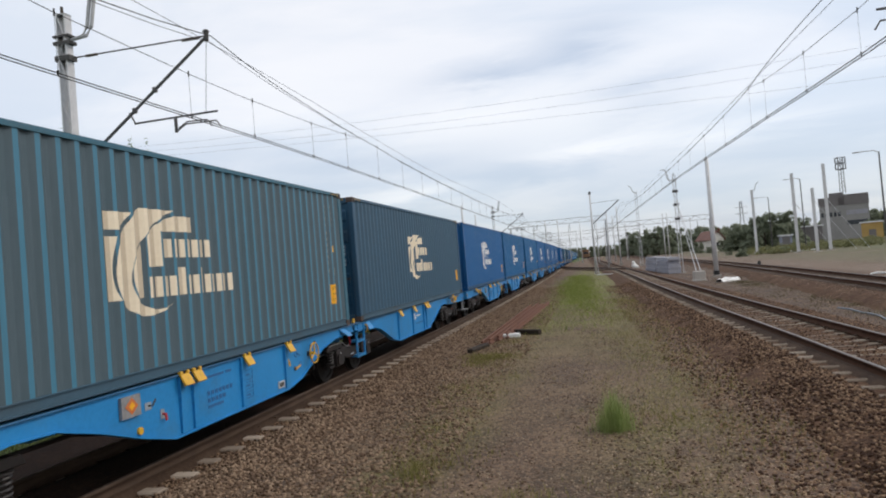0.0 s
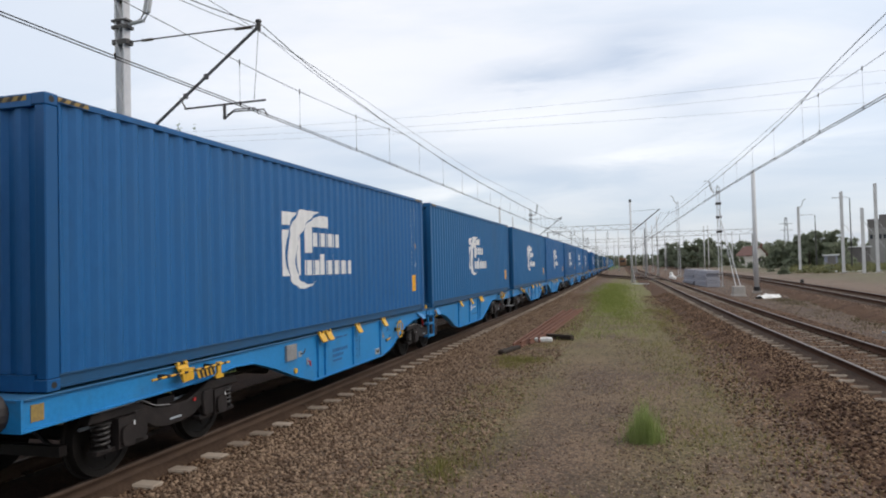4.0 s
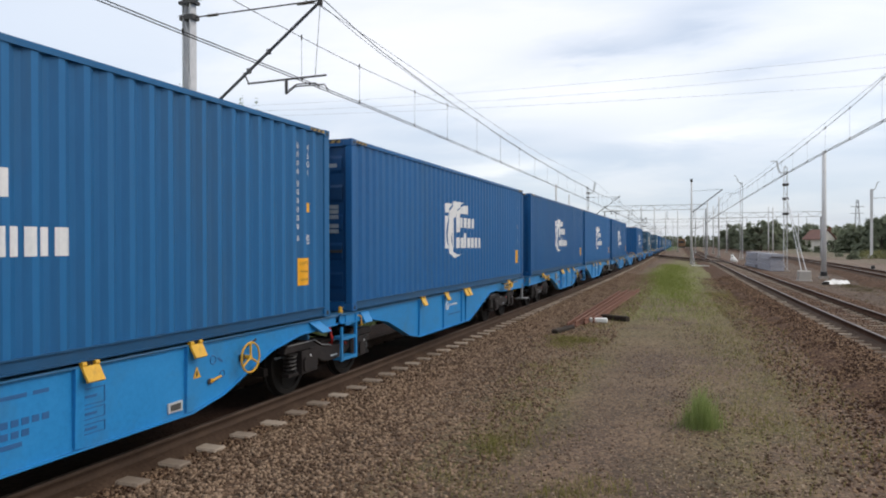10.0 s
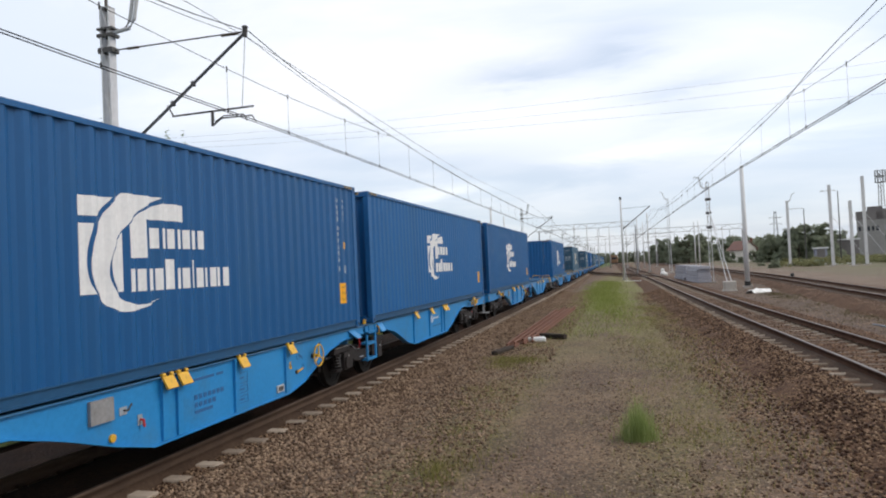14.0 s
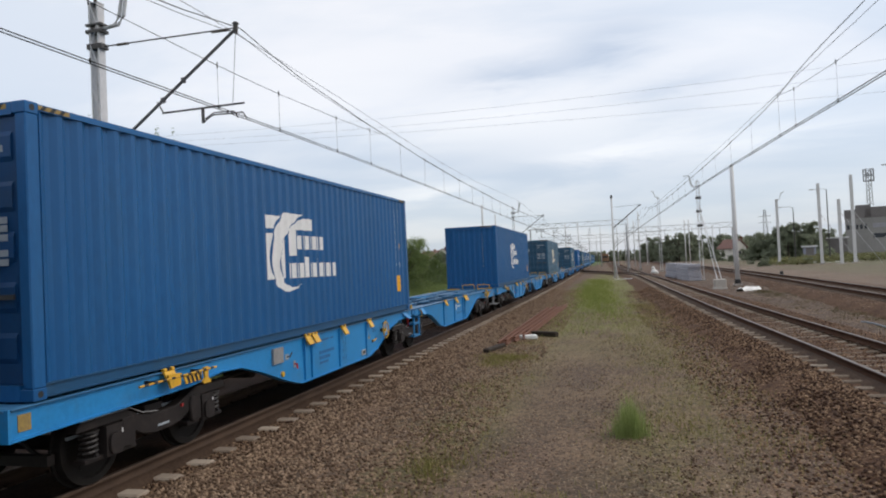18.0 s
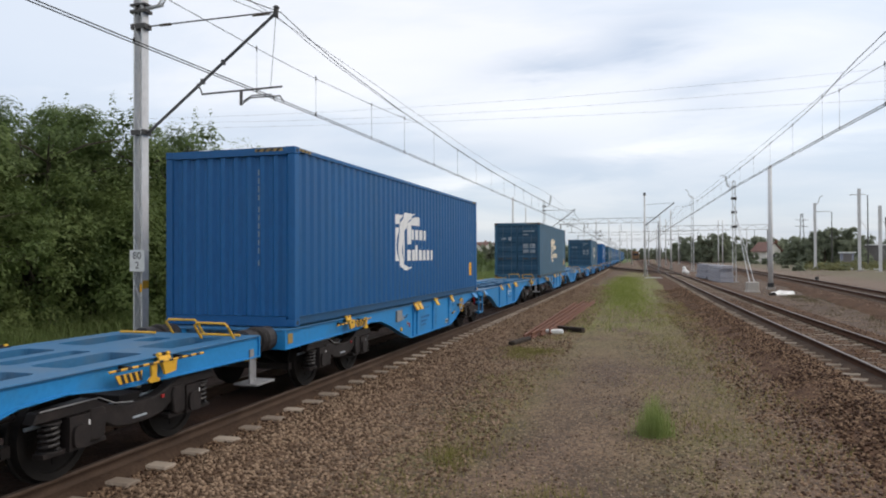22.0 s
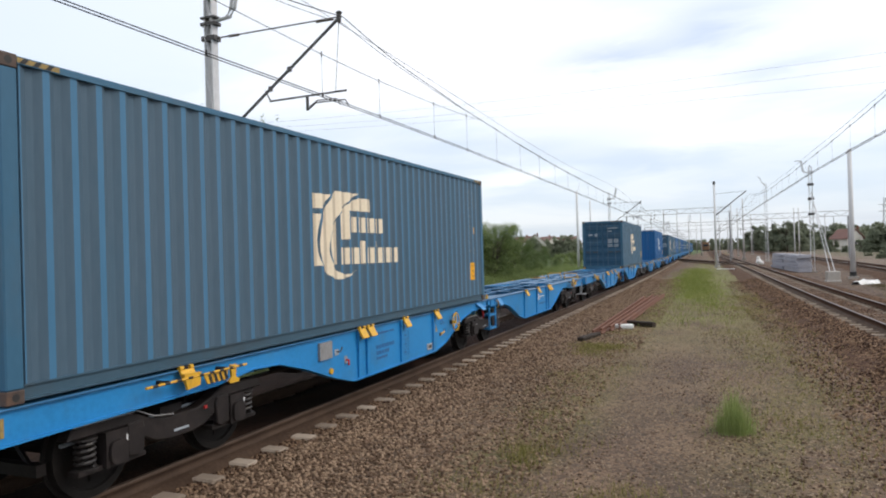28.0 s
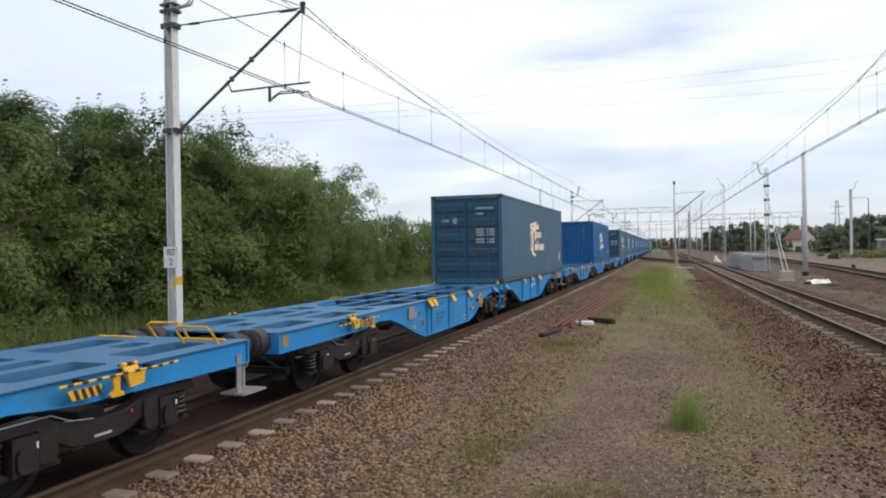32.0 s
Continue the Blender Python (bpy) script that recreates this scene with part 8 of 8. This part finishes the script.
        st = part("step", Shape().box(min(s * 0.95, s * 1.32), max(s * 0.95, s * 1.32), y - 0.08, y + 0.42, 0.445, 0.47), STEPSTEEL, w, "pale grey shunter's step")
        part("step_post", Shape().box(min(x, x + s * 0.02), max(x, x + s * 0.02), y - 0.04, y + 0.06, 0.47, 0.95).tube([(s * 1.1, y + 0.2, 0.47), (s * 1.1, y + 0.2, 0.86)], 0.035, 8), STEPSTEEL, st)
        part("grab_handle", Shape().tube([(s * 0.75, -0.30, 0.83), (s * 0.75, -0.42, 0.66), (s * 0.30, -0.42, 0.66), (s * 0.30, -0.30, 0.83)], 0.014, 6), YELLOW, w, "yellow shunter's handle")
        xa, xb, yh = (0.55, 1.08, y - 0.42) if s > 0 else (-0.22, 0.32, y - 0.04)
        hoop = [(xa, yh, DECK), (xa, yh, DECK + 0.19), (xa + 0.04, yh, DECK + 0.23), (xb - 0.04, yh, DECK + 0.23), (xb, yh, DECK + 0.19), (xb, yh, DECK)]
        part("yellow_hoop", Shape().tube([(p[0], p[1] + (0.16 if p[2] == DECK else 0), p[2] - 0.01) for p in hoop], 0.018, 8), YELLOW, w, "yellow tubular stop hoop")
    for xa, xb in ((0.48, 1.12), (-0.92, -0.30)):
        part("hoop_bar", Shape().tube([(xa, y - 0.18, DECK + 0.035), (xb, y - 0.18, DECK + 0.035)], 0.018, 8), YELLOW, w)
    for y, d in ((-0.25, 1), (B_OFF + 12.44, -1)):
        part("headstock", Shape().box(-0.615, 0.615, min(y, y + d * 0.22), max(y, y + d * 0.22), 0.70, 1.10), BOGIE, w)
        part("brake_pipe", Shape().tube([(-0.45, y, 0.80), (-0.45, y - d * 0.20, 0.62), (-0.40, y - d * 0.45, 0.58)], 0.025, 8), BLACK, w)
    part("screw_coupling", Shape().tube([(0, -0.22, 0.98), (0, -0.5, 0.92), (0, -0.72, 0.97)], 0.04, 8).box(-0.08, 0.08, -0.40, -0.25, 0.93, 1.06), BOGIE, w)
    part("brake_hose", Shape().tube([(0.3, -0.25, 0.92), (0.32, -0.40, 0.70), (0.30, -0.62, 0.70), (0.28, -0.74, 0.88)], 0.022, 8), BLACK, w)
    part("joint", Shape().box(-0.45, 0.45, 12.56, B_OFF - 0.36, 0.80, 1.05).box(-0.3, 0.3, 12.45, B_OFF - 0.25, 0.86, 0.98), BOGIE, w, "dark articulated joint")
    part("air_hose", Shape().tube([(1.02, 12.50, 1.0), (1.05, 12.53, 0.88), (1.06, 12.58, 0.74), (1.0, 12.66, 0.64), (0.9, 12.72, 0.66)], 0.02, 8), RED, w, "red air hose")
    return w


def build_far_wagon():
    """The same wagon with fewer parts, for the tail that stays far away."""
    w = thing("container_wagon", "bright blue articulated container flat wagon seen far off", "railway wagon", "wagons of the train")
    for off, flip in ((0.0, False), (B_OFF, True)):
        def u(v):
            return off + (CL - v if flip else v)
        low = [(u(a), z) for a, z in SILL_LOW]
        for s in (-1, 1):
            part("side_sill", Shape().prism([(u(-0.25), DECK), (u(12.5), DECK)] + low[::-1], "x", s * 1.14, s * 1.19), WAGON, w)
        a, b = sorted((u(-0.25), u(12.5)))
        part("deck", plate_mesh("deck", [(-1.13, a), (1.13, a), (1.13, b), (-1.13, b)], [rounded(x - 0.35, x + 0.35, u(y) - 0.6, u(y) + 0.6, 0.1) for x in (-0.6, 0.6) for y in (0.75, 2.3, 4.4, 6.7, 8.3, 11.3)], DECK - 0.03, DECK - 0.005, WAGON), WAGON, w)
    for y in (2.07, B_OFF - 0.37, B_OFF + 10.12):
        b = part("bogie", Shape().box(-1.05, 1.05, y - 1.35, y + 1.35, 0.55, 0.8).box(-1.1, 1.1, y - 1.15, y - 0.65, 0.3, 0.7).box(-1.1, 1.1, y + 0.65, y + 1.15, 0.3, 0.7), BOGIE, w)
        for d in (-0.9, 0.9):
            part("axle", WHEELSET, WHEELM, b, at=pose(0, y + d, AXLE_R))
    return w


PLACARD = material("orange_red_placard", [(0.50, 0.12, 0.03), (0.62, 0.20, 0.06)], 9, 40, 0.5)
TRAIN = []  # (object, metres along the train)
FIRST = 2.19
LOADS = "TSBCCEBBE-B-D--D-B-DDBTBBTBTTBBTBBTBTB"  # teal, slate, blue, aged blue, blue and steel-blue with doors ahead, empty


def build_train():
    w0 = build_wagon()
    TRAIN.append((w0, FIRST))
    for k in range(1, 10):
        TRAIN.append((copy_thing(w0, Matrix.Identity(4)), FIRST + k * PITCH))
    # one placard, on the leading wagon alone
    plate = part("placard", Shape().prism([(4.78, 0.93), (4.89, 0.83), (5.01, 0.92), (4.90, 1.03)], "x", 1.212, 1.216), PLACARD, w0, "orange-red placard")
    part("placard_centre", Shape().prism([(4.84, 0.93), (4.89, 0.88), (4.95, 0.925), (4.90, 0.98)], "x", 1.216, 1.218), ORANGE, plate)
    w1 = build_far_wagon()
    TRAIN.append((w1, FIRST + 10 * PITCH))
    for k in range(11, 19):
        TRAIN.append((copy_thing(w1, Matrix.Identity(4)), FIRST + k * PITCH))
    kinds = {"T": build_container(TEAL, CREAM, True, "faded teal high-cube shipping container with a cream emblem"),
             "S": build_container(SLATE, CREAM, True, "dark slate-teal high-cube shipping container with a cream emblem"),
             "B": build_container(BLUE, WHITE, False, "deep blue high-cube shipping container with a white emblem"),
             "C": build_container(AGED_BLUE, WHITE, False, "aged cyan-blue high-cube shipping container with a white emblem"),
             "E": build_container(BLUE, WHITE, True, "deep blue shipping container with its doors ahead and a white emblem"),
             "D": build_container(STEEL_BLUE, CREAM, True, "weathered steel-blue shipping container, its doors facing along the train")}
    kinds["b"] = build_container(BLUE, WHITE, False, "deep blue high-cube shipping container seen far off", False)
    kinds["t"] = build_container(TEAL, CREAM, True, "faded teal high-cube shipping container seen far off", False)
    used = set()
    for i, c in enumerate(LOADS):
        if c == "-":
            continue
        c = c.lower() if i > 20 else c
        at = FIRST + (i // 2) * PITCH + (B_OFF if i % 2 else 0.0)
        ob = kinds[c] if c not in used else copy_thing(kinds[c], Matrix.Identity(4))
        used.add(c)
        TRAIN.append((ob, at))


build_train()


def run(t):
    """Metres that the train has rolled by t seconds."""
    return 5.865 * t - 0.0092 * t * t - float(np.interp(t, [0, 2, 6, 9, 13, 17, 19, 22, 24.5, 28, 30.5, 32], [0.03, 0.05, 0.08, 0.10, 0.20, 0.20, 0.22, 0.27, 0.27, 0.22, 0.15, 0.06]))


def motions():
    marks = [i * 1.0 for i in range(33)]
    for ob, at in TRAIN:
        z = 1.152 if ob.name.startswith("shipping") else 0.0
        length = CL if z else PITCH - 1.0
        rows = []
        for t in marks:
            y = at - run(t)
            x0, x1 = line_1(y), line_1(y + length)
            yaw = -math.degrees(math.atan2(x1 - x0, length))
            rows.append((t, pose(x0, y, z, 0, 0, yaw)))
        walk(ob, rows)
    spin = [i * 0.1 for i in range(321)]
    for ob, at in TRAIN[:10]:
        for b in ob.children:
            if b.name.startswith("bogie"):
                for wsh in b.children:
                    if wsh.name.startswith("wheelset"):
                        y = wsh.location.y
                        walk(wsh, [(t, pose(0, y, AXLE_R, math.degrees(run(t) / AXLE_R) % 360)) for t in spin])


motions()
